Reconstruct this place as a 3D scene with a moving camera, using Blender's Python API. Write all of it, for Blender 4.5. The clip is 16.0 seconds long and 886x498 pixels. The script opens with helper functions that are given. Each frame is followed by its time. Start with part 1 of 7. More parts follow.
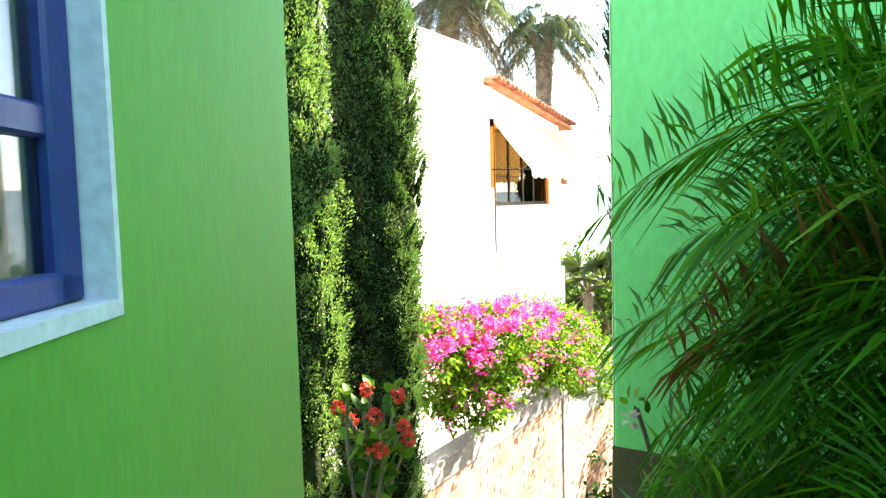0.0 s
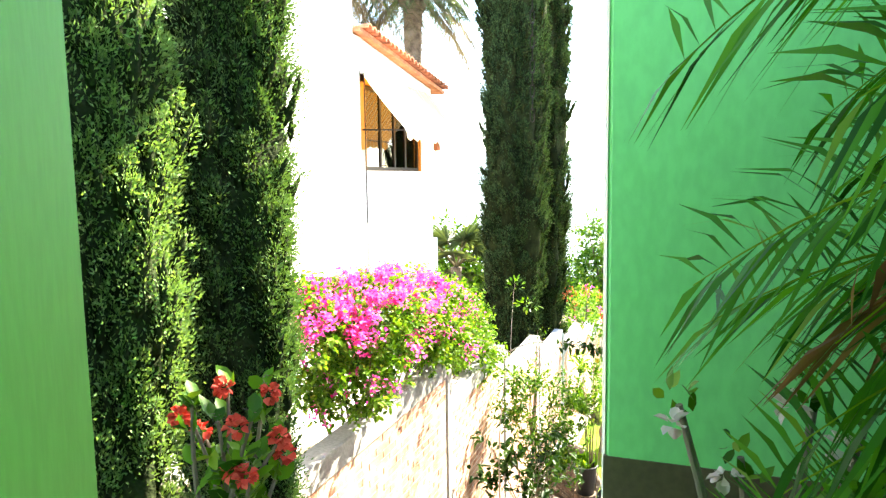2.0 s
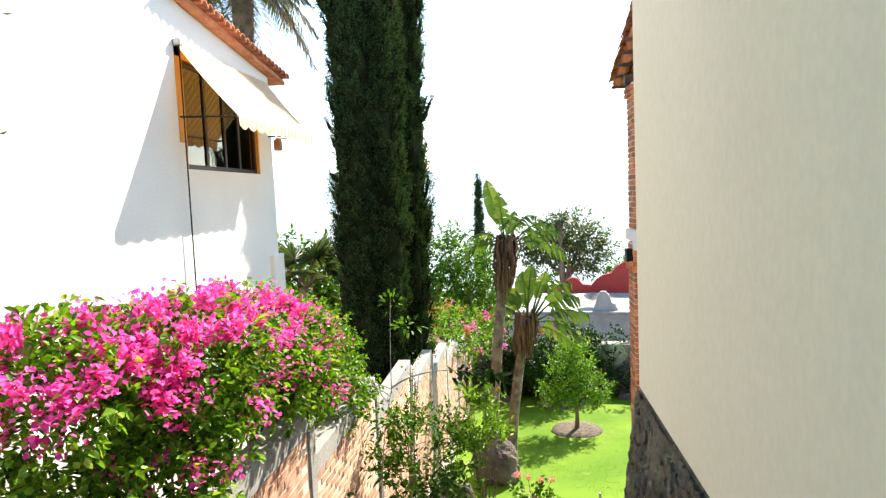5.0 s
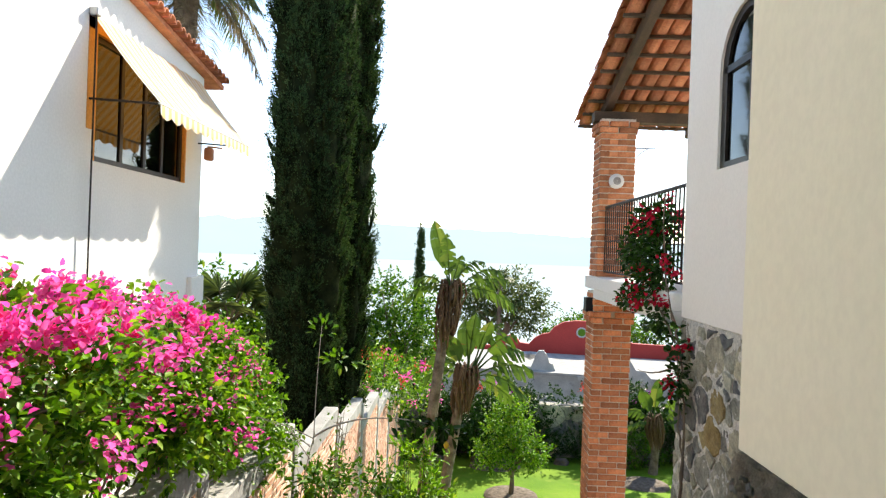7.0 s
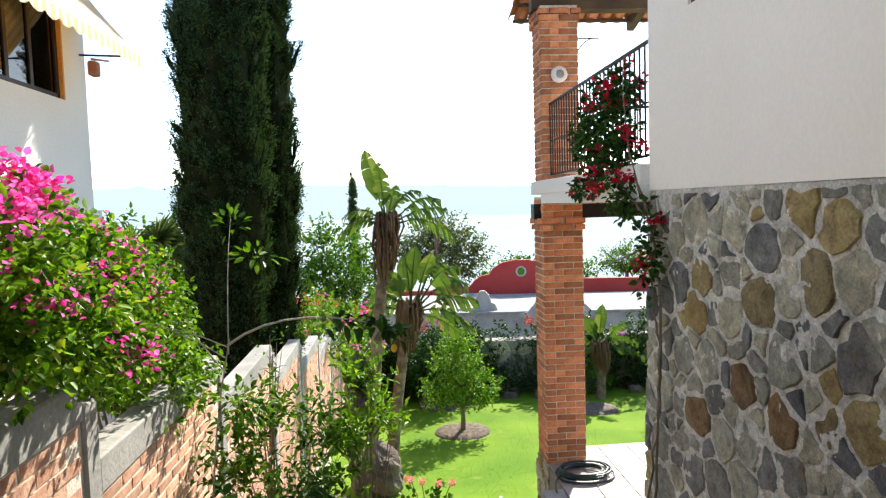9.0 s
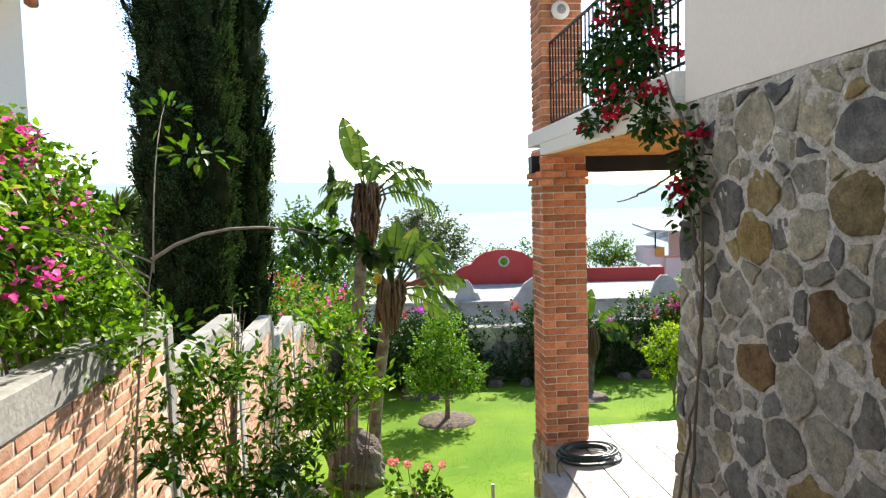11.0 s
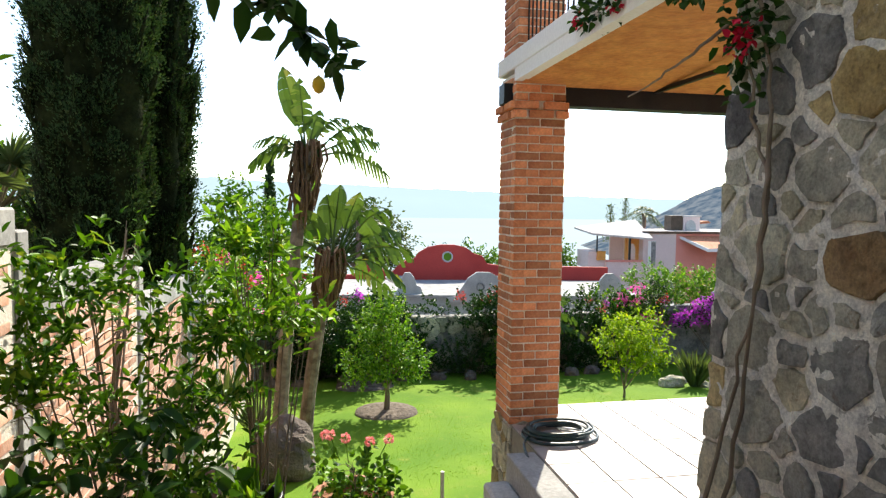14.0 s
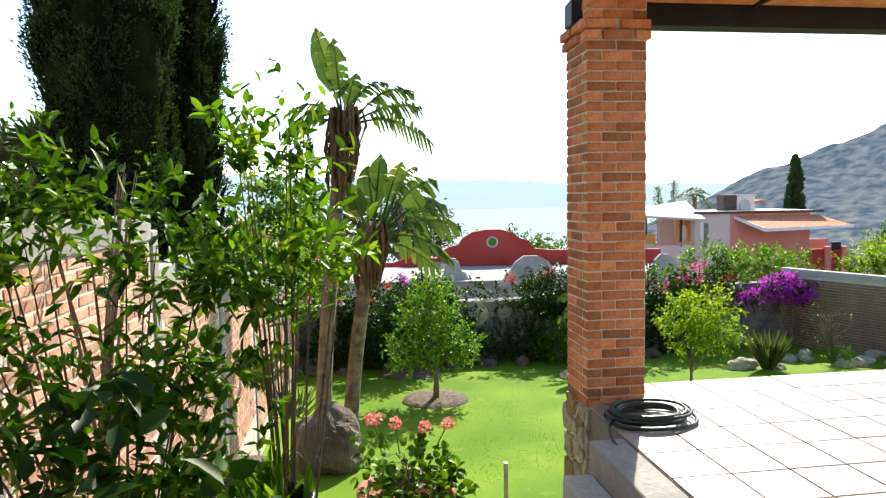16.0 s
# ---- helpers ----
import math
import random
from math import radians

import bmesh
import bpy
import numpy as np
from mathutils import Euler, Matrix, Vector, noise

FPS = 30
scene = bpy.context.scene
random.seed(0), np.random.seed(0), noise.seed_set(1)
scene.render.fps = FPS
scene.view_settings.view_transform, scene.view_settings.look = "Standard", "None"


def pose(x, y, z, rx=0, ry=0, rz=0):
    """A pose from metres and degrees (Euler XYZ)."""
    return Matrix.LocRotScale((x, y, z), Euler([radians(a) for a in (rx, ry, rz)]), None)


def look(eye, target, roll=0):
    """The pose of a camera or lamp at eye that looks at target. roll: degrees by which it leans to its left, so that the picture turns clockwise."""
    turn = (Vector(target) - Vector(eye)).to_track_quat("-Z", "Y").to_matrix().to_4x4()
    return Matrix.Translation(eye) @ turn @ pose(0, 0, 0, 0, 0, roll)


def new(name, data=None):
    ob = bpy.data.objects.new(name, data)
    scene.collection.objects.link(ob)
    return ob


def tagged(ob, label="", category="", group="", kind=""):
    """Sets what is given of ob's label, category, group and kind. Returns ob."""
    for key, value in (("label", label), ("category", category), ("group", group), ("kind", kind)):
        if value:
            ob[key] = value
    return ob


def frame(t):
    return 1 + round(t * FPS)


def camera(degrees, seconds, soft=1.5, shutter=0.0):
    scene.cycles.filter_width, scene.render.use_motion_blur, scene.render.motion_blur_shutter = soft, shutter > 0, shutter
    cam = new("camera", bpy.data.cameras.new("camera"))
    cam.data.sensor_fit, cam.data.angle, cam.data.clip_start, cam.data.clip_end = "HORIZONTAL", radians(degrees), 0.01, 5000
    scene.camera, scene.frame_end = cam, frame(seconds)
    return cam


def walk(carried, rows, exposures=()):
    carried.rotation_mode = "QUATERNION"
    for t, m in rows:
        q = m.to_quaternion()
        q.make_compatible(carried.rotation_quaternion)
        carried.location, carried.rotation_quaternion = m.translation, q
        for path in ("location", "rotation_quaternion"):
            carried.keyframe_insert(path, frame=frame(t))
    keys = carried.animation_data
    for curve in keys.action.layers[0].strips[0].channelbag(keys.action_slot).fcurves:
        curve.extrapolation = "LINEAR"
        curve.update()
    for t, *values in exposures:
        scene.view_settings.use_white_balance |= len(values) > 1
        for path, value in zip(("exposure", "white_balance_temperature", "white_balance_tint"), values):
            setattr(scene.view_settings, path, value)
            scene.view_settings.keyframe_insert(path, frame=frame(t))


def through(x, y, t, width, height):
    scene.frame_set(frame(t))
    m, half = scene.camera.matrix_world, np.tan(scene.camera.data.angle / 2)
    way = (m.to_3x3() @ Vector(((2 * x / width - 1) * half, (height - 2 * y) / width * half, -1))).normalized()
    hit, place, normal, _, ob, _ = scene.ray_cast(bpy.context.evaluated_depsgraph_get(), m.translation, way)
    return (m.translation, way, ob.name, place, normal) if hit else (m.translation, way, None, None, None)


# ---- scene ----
cam = camera(67.6, 16.0, soft=1.3)
METRES, EYE, TILT, LEAN, TURN = 8.0, 1.5, 0.0, 0.0, 32.1
ROWS = [
    (0.0, 0.0, 0.0, 0.0, -0.11, -3.92, 1.54),
    (0.5, -0.0083, 0.0236, -0.0095, -1.6, -3.67, 0.68),
    (1.0, -0.0111, 0.0513, -0.0157, -4.68, -5.46, 0.83),
    (1.5, -0.0139, 0.0816, -0.0216, -7.78, -5.82, 0.56),
    (2.0, -0.0148, 0.1133, -0.0265, -12.28, -5.99, 0.87),
    (2.5, -0.0139, 0.1487, -0.0315, -15.68, -5.69, 0.67),
    (3.0, -0.0142, 0.1825, -0.0377, -20.2, -4.58, 0.61),
    (3.5, -0.0101, 0.2144, -0.0437, -23.75, -4.25, 1.63),
    (4.0, -0.0037, 0.2474, -0.0482, -24.71, -4.99, 2.12),
    (6.5, 0.0568, 0.4073, -0.089, -29.59, -1.41, -0.36),
    (7.0, 0.0643, 0.4308, -0.1006, -30.92, -0.0, -2.03),
    (7.5, 0.0775, 0.4511, -0.1212, -32.31, -1.31, -0.47),
    (8.0, 0.089, 0.4703, -0.1358, -33.61, -2.62, 1.65),
    (8.5, 0.1001, 0.4937, -0.1512, -35.58, -2.82, 1.52),
    (9.0, 0.115, 0.5163, -0.1694, -36.68, -3.85, 1.74),
    (11.5, 0.1784, 0.6256, -0.2481, -38.92, -4.09, 1.25),
    (12.0, 0.1886, 0.6409, -0.2635, -39.82, -3.47, 0.49),
    (12.5, 0.1995, 0.6628, -0.2754, -41.4, -4.09, -1.55),
    (13.0, 0.2126, 0.6819, -0.2895, -42.54, -4.34, -1.51),
    (13.5, 0.2279, 0.7027, -0.302, -42.91, -2.82, -0.75),
    (14.0, 0.243, 0.7274, -0.3196, -43.46, -3.7, -0.72),
    (14.5, 0.2598, 0.7441, -0.3387, -43.3, -5.32, 0.76),
    (15.0, 0.2726, 0.7654, -0.3505, -41.79, -5.13, 1.35),
    (15.5, 0.2874, 0.7962, -0.3593, -40.73, -4.3, 0.94),
    (16.0, 0.3091, 0.8244, -0.3666, -39.96, -4.41, 1.03),
]
EXPOSURES = [(0.0, 3.12, 7550, 8), (2.0, 3.25, 7500, 8), (3.0, 3.05, 7350, 8), (4.0, 2.3, 7200, 8), (6.3, 1.46, 7250, 8), (9.0, 1.42, 6950, 8), (12.5, 1.33, 6950, 8), (16.0, 1.27, 7050, 8)]
walk(cam, [(t, pose(0, 0, EYE, TILT, LEAN, TURN) @ pose(METRES * x, METRES * y, METRES * z, 90 + pitch, roll, yaw)) for t, x, y, z, yaw, pitch, roll in ROWS], EXPOSURES)
# ---- light ----
SUN_TO = Vector((0.36, 0.71, 0.61)).normalized()
world = bpy.data.worlds.new("sky")
scene.world = world
world.use_nodes = True
wn = world.node_tree.nodes
sky = wn.new("ShaderNodeTexSky")
sky.sky_type = "NISHITA"
sky.sun_disc = False
sky.sun_elevation = math.asin(SUN_TO.z)
sky.sun_rotation = math.atan2(SUN_TO.x, SUN_TO.y)
sky.altitude = 1500
sky.air_density, sky.dust_density, sky.ozone_density = 1.0, 1.2, 1.0
world.node_tree.links.new(sky.outputs[0], wn["Background"].inputs[0])
wn["Background"].inputs[1].default_value = 0.15
sun = new("sun", bpy.data.lights.new("sun", "SUN"))
sun.data.energy, sun.data.angle, sun.data.color = 4.3, radians(0.55), (1.0, 0.95, 0.86)
sun.matrix_world = look((0, 0, 40), Vector((0, 0, 40)) - SUN_TO)

rng = np.random.default_rng(7)
rnd = random.Random(11)


# ---- materials ----
def nodes_of(name):
    m = bpy.data.materials.new(name)
    m.use_nodes = True
    nt = m.node_tree
    return m, nt, nt.nodes, nt.links, nt.nodes["Principled BSDF"]


def ramp(nd, stops):
    r = nd.new("ShaderNodeValToRGB")
    while len(r.color_ramp.elements) < len(stops):
        r.color_ramp.elements.new(0.5)
    for e, (p, c) in zip(r.color_ramp.elements, stops):
        e.position, e.color = p, (*c, 1)
    return r


def mix_rgb(nd, lk, kind, fac, a, b):
    m = nd.new("ShaderNodeMix")
    m.data_type, m.blend_type = "RGBA", kind
    for sock, v in ((m.inputs[0], fac), (m.inputs[6], a), (m.inputs[7], b)):
        if hasattr(v, "links"):
            lk.new(v, sock)
        else:
            sock.default_value = v if isinstance(v, (int, float)) else (*v, 1)
    return m.outputs[2]


def surface(name, c1, c2, rough=0.8, big=1.2, fine=30.0, bump=0.25, dist=0.01, stain=None, stain_at=0.62,
            vary=0.0, streak=1.0, metal=0.0, spec=0.4, fine_mix=0.35):
    """Two colours mixed by broad noise, fine grain and relief, an optional stain, and a random value per object."""
    m, nt, nd, lk, p = nodes_of(name)
    tc = nd.new("ShaderNodeTexCoord")
    mp = nd.new("ShaderNodeMapping")
    mp.inputs["Scale"].default_value = (1, 1, streak)
    lk.new(tc.outputs["Object"], mp.inputs[0])
    n1, n2 = nd.new("ShaderNodeTexNoise"), nd.new("ShaderNodeTexNoise")
    n1.inputs["Scale"].default_value, n1.inputs["Detail"].default_value = big, 6
    n2.inputs["Scale"].default_value, n2.inputs["Detail"].default_value = fine, 5
    for n in (n1, n2):
        lk.new(mp.outputs[0], n.inputs[0])
    r1 = ramp(nd, [(0.36, c1), (0.64, c2)])
    lk.new(n1.outputs[0], r1.inputs[0])
    r2 = ramp(nd, [(0.36, (0.68, 0.68, 0.68)), (0.64, (1.3, 1.3, 1.3))])
    lk.new(n2.outputs[0], r2.inputs[0])
    col = mix_rgb(nd, lk, "MULTIPLY", fine_mix, r1.outputs[0], r2.outputs[0])
    if stain:
        n3 = nd.new("ShaderNodeTexNoise")
        n3.inputs["Scale"].default_value, n3.inputs["Detail"].default_value, n3.inputs["Roughness"].default_value = big * 2.3, 8, 0.7
        lk.new(mp.outputs[0], n3.inputs[0])
        r3 = ramp(nd, [(stain_at, (0, 0, 0)), (stain_at + 0.12, (1, 1, 1))])
        lk.new(n3.outputs[0], r3.inputs[0])
        col = mix_rgb(nd, lk, "MIX", r3.outputs[0], col, stain)
    if vary:
        oi = nd.new("ShaderNodeObjectInfo")
        r4 = ramp(nd, [(0, (1 - vary,) * 3), (0.5, (1, 1 - vary * 0.15, 1 - vary * 0.2)), (1, (1 + vary,) * 3)])
        lk.new(oi.outputs["Random"], r4.inputs[0])
        col = mix_rgb(nd, lk, "MULTIPLY", 1.0, col, r4.outputs[0])
    lk.new(col, p.inputs["Base Color"])
    p.inputs["Roughness"].default_value, p.inputs["Metallic"].default_value = rough, metal
    p.inputs["Specular IOR Level"].default_value = spec
    b = nd.new("ShaderNodeBump")
    b.inputs["Strength"].default_value, b.inputs["Distance"].default_value = bump, dist
    lk.new(n2.outputs[0], b.inputs["Height"])
    lk.new(b.outputs[0], p.inputs["Normal"])
    return m


def foliage(name, c1, c2, c3=None, through=0.35, rough=0.45, gloss=0.16):
    """Leaves: a colour for each leaf between c1 and c2 (c3: a few), with light shining through."""
    m, nt, nd, lk, p = nodes_of(name)
    g = nd.new("ShaderNodeNewGeometry")
    stops = [(0.0, c1), (0.9, c2)] + ([(1.0, c3)] if c3 else [])
    r = ramp(nd, stops)
    lk.new(g.outputs["Random Per Island"], r.inputs[0])
    lk.new(r.outputs[0], p.inputs["Base Color"])
    p.inputs["Roughness"].default_value = rough
    p.inputs["Specular IOR Level"].default_value = gloss
    t = nd.new("ShaderNodeBsdfTranslucent")
    warm = mix_rgb(nd, lk, "MULTIPLY", 1.0, r.outputs[0], (1.5, 1.45, 0.5) if c2[1] > c2[0] else (1.3, 1.2, 1.2))
    lk.new(warm, t.inputs[0])
    mx = nd.new("ShaderNodeMixShader")
    mx.inputs[0].default_value = through
    lk.new(p.outputs[0], mx.inputs[1])
    lk.new(t.outputs[0], mx.inputs[2])
    lk.new(mx.outputs[0], nd["Material Output"].inputs[0])
    return m


GREEN = surface("green_paint", (0.085, 0.31, 0.042), (0.12, 0.39, 0.062), 0.6, 0.8, 60, 0.12, 0.004, spec=0.2, stain=(0.075, 0.27, 0.05), stain_at=0.62, streak=0.25, fine_mix=0.15)
GREEN_R = surface("light_green_paint", (0.20, 0.66, 0.22), (0.25, 0.74, 0.26), 0.6, 0.9, 45, 0.15, 0.004, streak=0.5, fine_mix=0.15)
BROWN_BAND = surface("brown_base_paint", (0.10, 0.075, 0.035), (0.14, 0.10, 0.05), 0.6, 3, 50, 0.2)
CREAM = surface("cream_stucco", (0.88, 0.81, 0.64), (0.91, 0.85, 0.69), 0.85, 0.6, 55, 0.2, 0.003, stain=(0.82, 0.75, 0.60), stain_at=0.66, streak=0.8, fine_mix=0.07)
WHITE = surface("white_stucco", (0.76, 0.75, 0.73), (0.82, 0.81, 0.79), 0.85, 0.6, 40, 0.25, 0.004, fine_mix=0.12)
CONCRETE = surface("grey_concrete", (0.25, 0.25, 0.24), (0.37, 0.36, 0.345), 0.9, 2.2, 35, 0.5, 0.008, stain=(0.22, 0.22, 0.21), stain_at=0.6)
LIGHTCON = surface("pale_concrete", (0.36, 0.355, 0.34), (0.48, 0.47, 0.45), 0.88, 1.6, 35, 0.4, 0.006, stain=(0.25, 0.245, 0.235), stain_at=0.58)
# For the unseen landing: made dark to cut light bounced onto the passage walls.
DARKCON = surface("low_bounce_concrete", (0.12, 0.115, 0.10), (0.19, 0.18, 0.16), 0.9, 1.6, 35, 0.4, 0.006, stain=(0.09, 0.085, 0.075), stain_at=0.58)
MORTAR = surface("mortar", (0.58, 0.52, 0.44), (0.72, 0.66, 0.57), 0.95, 4, 60, 0.6, 0.008)
BRICK = surface("orange_brick", (0.42, 0.145, 0.06), (0.56, 0.24, 0.115), 0.9, 9, 60, 0.6, 0.006, stain=(0.26, 0.11, 0.06), stain_at=0.62, vary=0.42)
OLD_BRICK = surface("weathered_brick", (0.48, 0.22, 0.13), (0.62, 0.38, 0.27), 0.92, 8, 60, 0.6, 0.006, stain=(0.58, 0.48, 0.40), stain_at=0.58, vary=0.3)
def stone_mat(name, c1, c2, rust, lime=(0.50, 0.48, 0.44)):
    """Field stone: mottled at three scales, with rust and lime stains of their own shape."""
    m, nt, nd, lk, p = nodes_of(name)
    tc = nd.new("ShaderNodeTexCoord")
    ns = []
    for sc, det, ro in ((3.0, 6, 0.6), (14.0, 8, 0.7), (70.0, 6, 0.7), (6.0, 9, 0.75), (5.0, 9, 0.75)):
        n = nd.new("ShaderNodeTexNoise")
        n.inputs["Scale"].default_value, n.inputs["Detail"].default_value, n.inputs["Roughness"].default_value = sc, det, ro
        off = nd.new("ShaderNodeVectorMath")
        off.inputs[1].default_value = (len(ns) * 7.3, len(ns) * 3.1, len(ns) * 5.7)
        lk.new(tc.outputs["Object"], off.inputs[0])
        lk.new(off.outputs[0], n.inputs[0])
        ns.append(n)
    r0 = ramp(nd, [(0.40, c1), (0.60, c2)])
    lk.new(ns[0].outputs[0], r0.inputs[0])
    r1 = ramp(nd, [(0.36, (0.66, 0.66, 0.67)), (0.5, (1.05, 1.05, 1.05)), (0.66, (1.4, 1.37, 1.3))])
    lk.new(ns[1].outputs[0], r1.inputs[0])
    col = mix_rgb(nd, lk, "MULTIPLY", 0.8, r0.outputs[0], r1.outputs[0])
    r2 = ramp(nd, [(0.36, (0.72, 0.72, 0.72)), (0.62, (1.3, 1.3, 1.3))])
    lk.new(ns[2].outputs[0], r2.inputs[0])
    col = mix_rgb(nd, lk, "MULTIPLY", 0.7, col, r2.outputs[0])
    oi = nd.new("ShaderNodeObjectInfo")
    r3 = ramp(nd, [(0, (0.72, 0.72, 0.75)), (0.4, (1.0, 1.0, 0.98)), (0.75, (1.12, 1.06, 0.92)), (1, (1.3, 1.3, 1.26))])
    lk.new(oi.outputs["Random"], r3.inputs[0])
    col = mix_rgb(nd, lk, "MULTIPLY", 1.0, col, r3.outputs[0])
    for n, at, c_ in ((ns[3], 0.59, rust), (ns[4], 0.60, lime)):
        rr = ramp(nd, [(at, (0, 0, 0)), (at + 0.10, (0.85, 0.85, 0.85))])
        lk.new(n.outputs[0], rr.inputs[0])
        col = mix_rgb(nd, lk, "MIX", rr.outputs[0], col, c_)
    lk.new(col, p.inputs["Base Color"])
    p.inputs["Roughness"].default_value = 0.9
    p.inputs["Specular IOR Level"].default_value = 0.25
    b1, b2 = nd.new("ShaderNodeBump"), nd.new("ShaderNodeBump")
    b1.inputs["Strength"].default_value, b1.inputs["Distance"].default_value = 1.0, 0.04
    b2.inputs["Strength"].default_value, b2.inputs["Distance"].default_value = 0.9, 0.010
    lk.new(ns[1].outputs[0], b1.inputs["Height"])
    lk.new(ns[2].outputs[0], b2.inputs["Height"])
    lk.new(b1.outputs[0], b2.inputs["Normal"])
    lk.new(b2.outputs[0], p.inputs["Normal"])
    return m


STONE = stone_mat("field_stone", (0.32, 0.31, 0.26), (0.51, 0.485, 0.40), (0.22, 0.14, 0.07))
STONE_OCHRE = stone_mat("ochre_stone", (0.29, 0.215, 0.10), (0.44, 0.36, 0.20), (0.20, 0.12, 0.06))
STONE_DARK = stone_mat("dark_stone", (0.15, 0.15, 0.155), (0.30, 0.295, 0.285), (0.16, 0.10, 0.06))
STONE_RUST = stone_mat("rusty_stone", (0.17, 0.10, 0.05), (0.31, 0.21, 0.115), (0.13, 0.06, 0.03), (0.34, 0.24, 0.13))
RUBBLE = stone_mat("dark_rubble", (0.14, 0.122, 0.10), (0.31, 0.28, 0.235), (0.08, 0.065, 0.05), (0.40, 0.37, 0.33))
STONE_MORTAR = stone_mat("pale_mortar", (0.68, 0.65, 0.60), (0.84, 0.81, 0.76), (0.20, 0.185, 0.165), (0.70, 0.68, 0.64))
TILE = surface("pale_floor_tile", (0.37, 0.32, 0.295), (0.43, 0.38, 0.35), 0.38, 2.0, 30, 0.08, 0.003, vary=0.05, fine_mix=0.12)
STUCCO_B = surface("warm_white_stucco", (0.84, 0.78, 0.71), (0.88, 0.83, 0.77), 0.85, 0.7, 55, 0.3, 0.004, stain=(0.80, 0.75, 0.69), stain_at=0.66, streak=0.8, fine_mix=0.07)
GROUT = surface("grout", (0.17, 0.15, 0.135), (0.23, 0.205, 0.185), 0.9, 6, 60, 0.3)
CLAY = surface("clay_roof_tile", (0.40, 0.14, 0.07), (0.55, 0.23, 0.12), 0.85, 6, 50, 0.5, 0.006, stain=(0.24, 0.10, 0.06), stain_at=0.62, vary=0.3)
WOOD = surface("dark_wood", (0.06, 0.04, 0.025), (0.11, 0.07, 0.045), 0.7, 3, 40, 0.4, 0.004)
STEEL = surface("black_steel", (0.012, 0.012, 0.014), (0.02, 0.02, 0.022), 0.5, 4, 50, 0.1, metal=0.3)
IRON = surface("wrought_iron", (0.02, 0.018, 0.018), (0.035, 0.028, 0.025), 0.55, 8, 60, 0.3, metal=0.5)
DARKFRAME = surface("bronze_aluminium", (0.03, 0.022, 0.016), (0.045, 0.032, 0.024), 0.4, 6, 50, 0.1, metal=0.6)
BLUE = surface("blue_paint", (0.018, 0.034, 0.19), (0.028, 0.05, 0.25), 0.35, 3, 40, 0.15, 0.003)
PALEBLUE = surface("pale_reveal_paint", (0.55, 0.60, 0.68), (0.64, 0.68, 0.74), 0.6, 3, 40, 0.2, 0.003)
ORANGE = surface("orange_paint", (0.62, 0.28, 0.06), (0.70, 0.34, 0.09), 0.7, 2, 40, 0.15, 0.003)
LAWN = surface("lawn", (0.085, 0.185, 0.008), (0.145, 0.25, 0.014), 0.9, 0.55, 70, 0.5, 0.012, stain=(0.20, 0.25, 0.035), stain_at=0.57, spec=0.15)
SOIL = surface("soil", (0.11, 0.075, 0.05), (0.19, 0.14, 0.10), 0.95, 2.5, 40, 0.9, 0.02, stain=(0.26, 0.20, 0.15), stain_at=0.62)
MULCH = surface("mulch", (0.10, 0.075, 0.055), (0.20, 0.16, 0.125), 0.95, 9, 60, 1.0, 0.03)
BARK = surface("bark", (0.12, 0.09, 0.065), (0.24, 0.19, 0.14), 0.92, 4, 35, 0.9, 0.02, streak=0.3)
PALE_BARK = surface("pale_bark", (0.30, 0.26, 0.22), (0.44, 0.39, 0.33), 0.9, 5, 45, 0.7, 0.01, streak=0.4)
BROWN_TRUNK = surface("brown_ringed_trunk", (0.12, 0.085, 0.06), (0.27, 0.205, 0.15), 0.95, 7, 40, 0.9, 0.02)
FIBRE = surface("palm_fibre", (0.10, 0.055, 0.03), (0.19, 0.11, 0.06), 0.95, 6, 60, 1.0, 0.02, streak=0.2)
ROCK = surface("boulder", (0.08, 0.06, 0.048), (0.17, 0.13, 0.10), 0.9, 2.5, 25, 1.0, 0.03, stain=(0.12, 0.09, 0.08), stain_at=0.6)
TERRACOTTA = surface("terracotta", (0.36, 0.15, 0.08), (0.46, 0.21, 0.12), 0.85, 5, 50, 0.4, stain=(0.42, 0.30, 0.23), stain_at=0.64)
PLASTIC = surface("black_plastic", (0.012, 0.012, 0.013), (0.022, 0.022, 0.023), 0.4, 6, 60, 0.1)
HOSE = surface("dark_green_hose", (0.012, 0.03, 0.03), (0.02, 0.045, 0.045), 0.3, 8, 60, 0.1)
RED = surface("red_stucco", (0.36, 0.035, 0.03), (0.44, 0.05, 0.042), 0.8, 0.5, 30, 0.3, stain=(0.28, 0.03, 0.03), stain_at=0.66)
PINK = surface("pink_stucco", (0.62, 0.23, 0.19), (0.70, 0.29, 0.24), 0.85, 0.4, 30, 0.2)
PALEPINK = surface("pale_pink_stucco", (0.66, 0.53, 0.50), (0.72, 0.58, 0.55), 0.85, 0.4, 30, 0.2)
GALV = surface("galvanised_steel", (0.30, 0.30, 0.30), (0.42, 0.42, 0.41), 0.4, 8, 60, 0.1, metal=0.8)

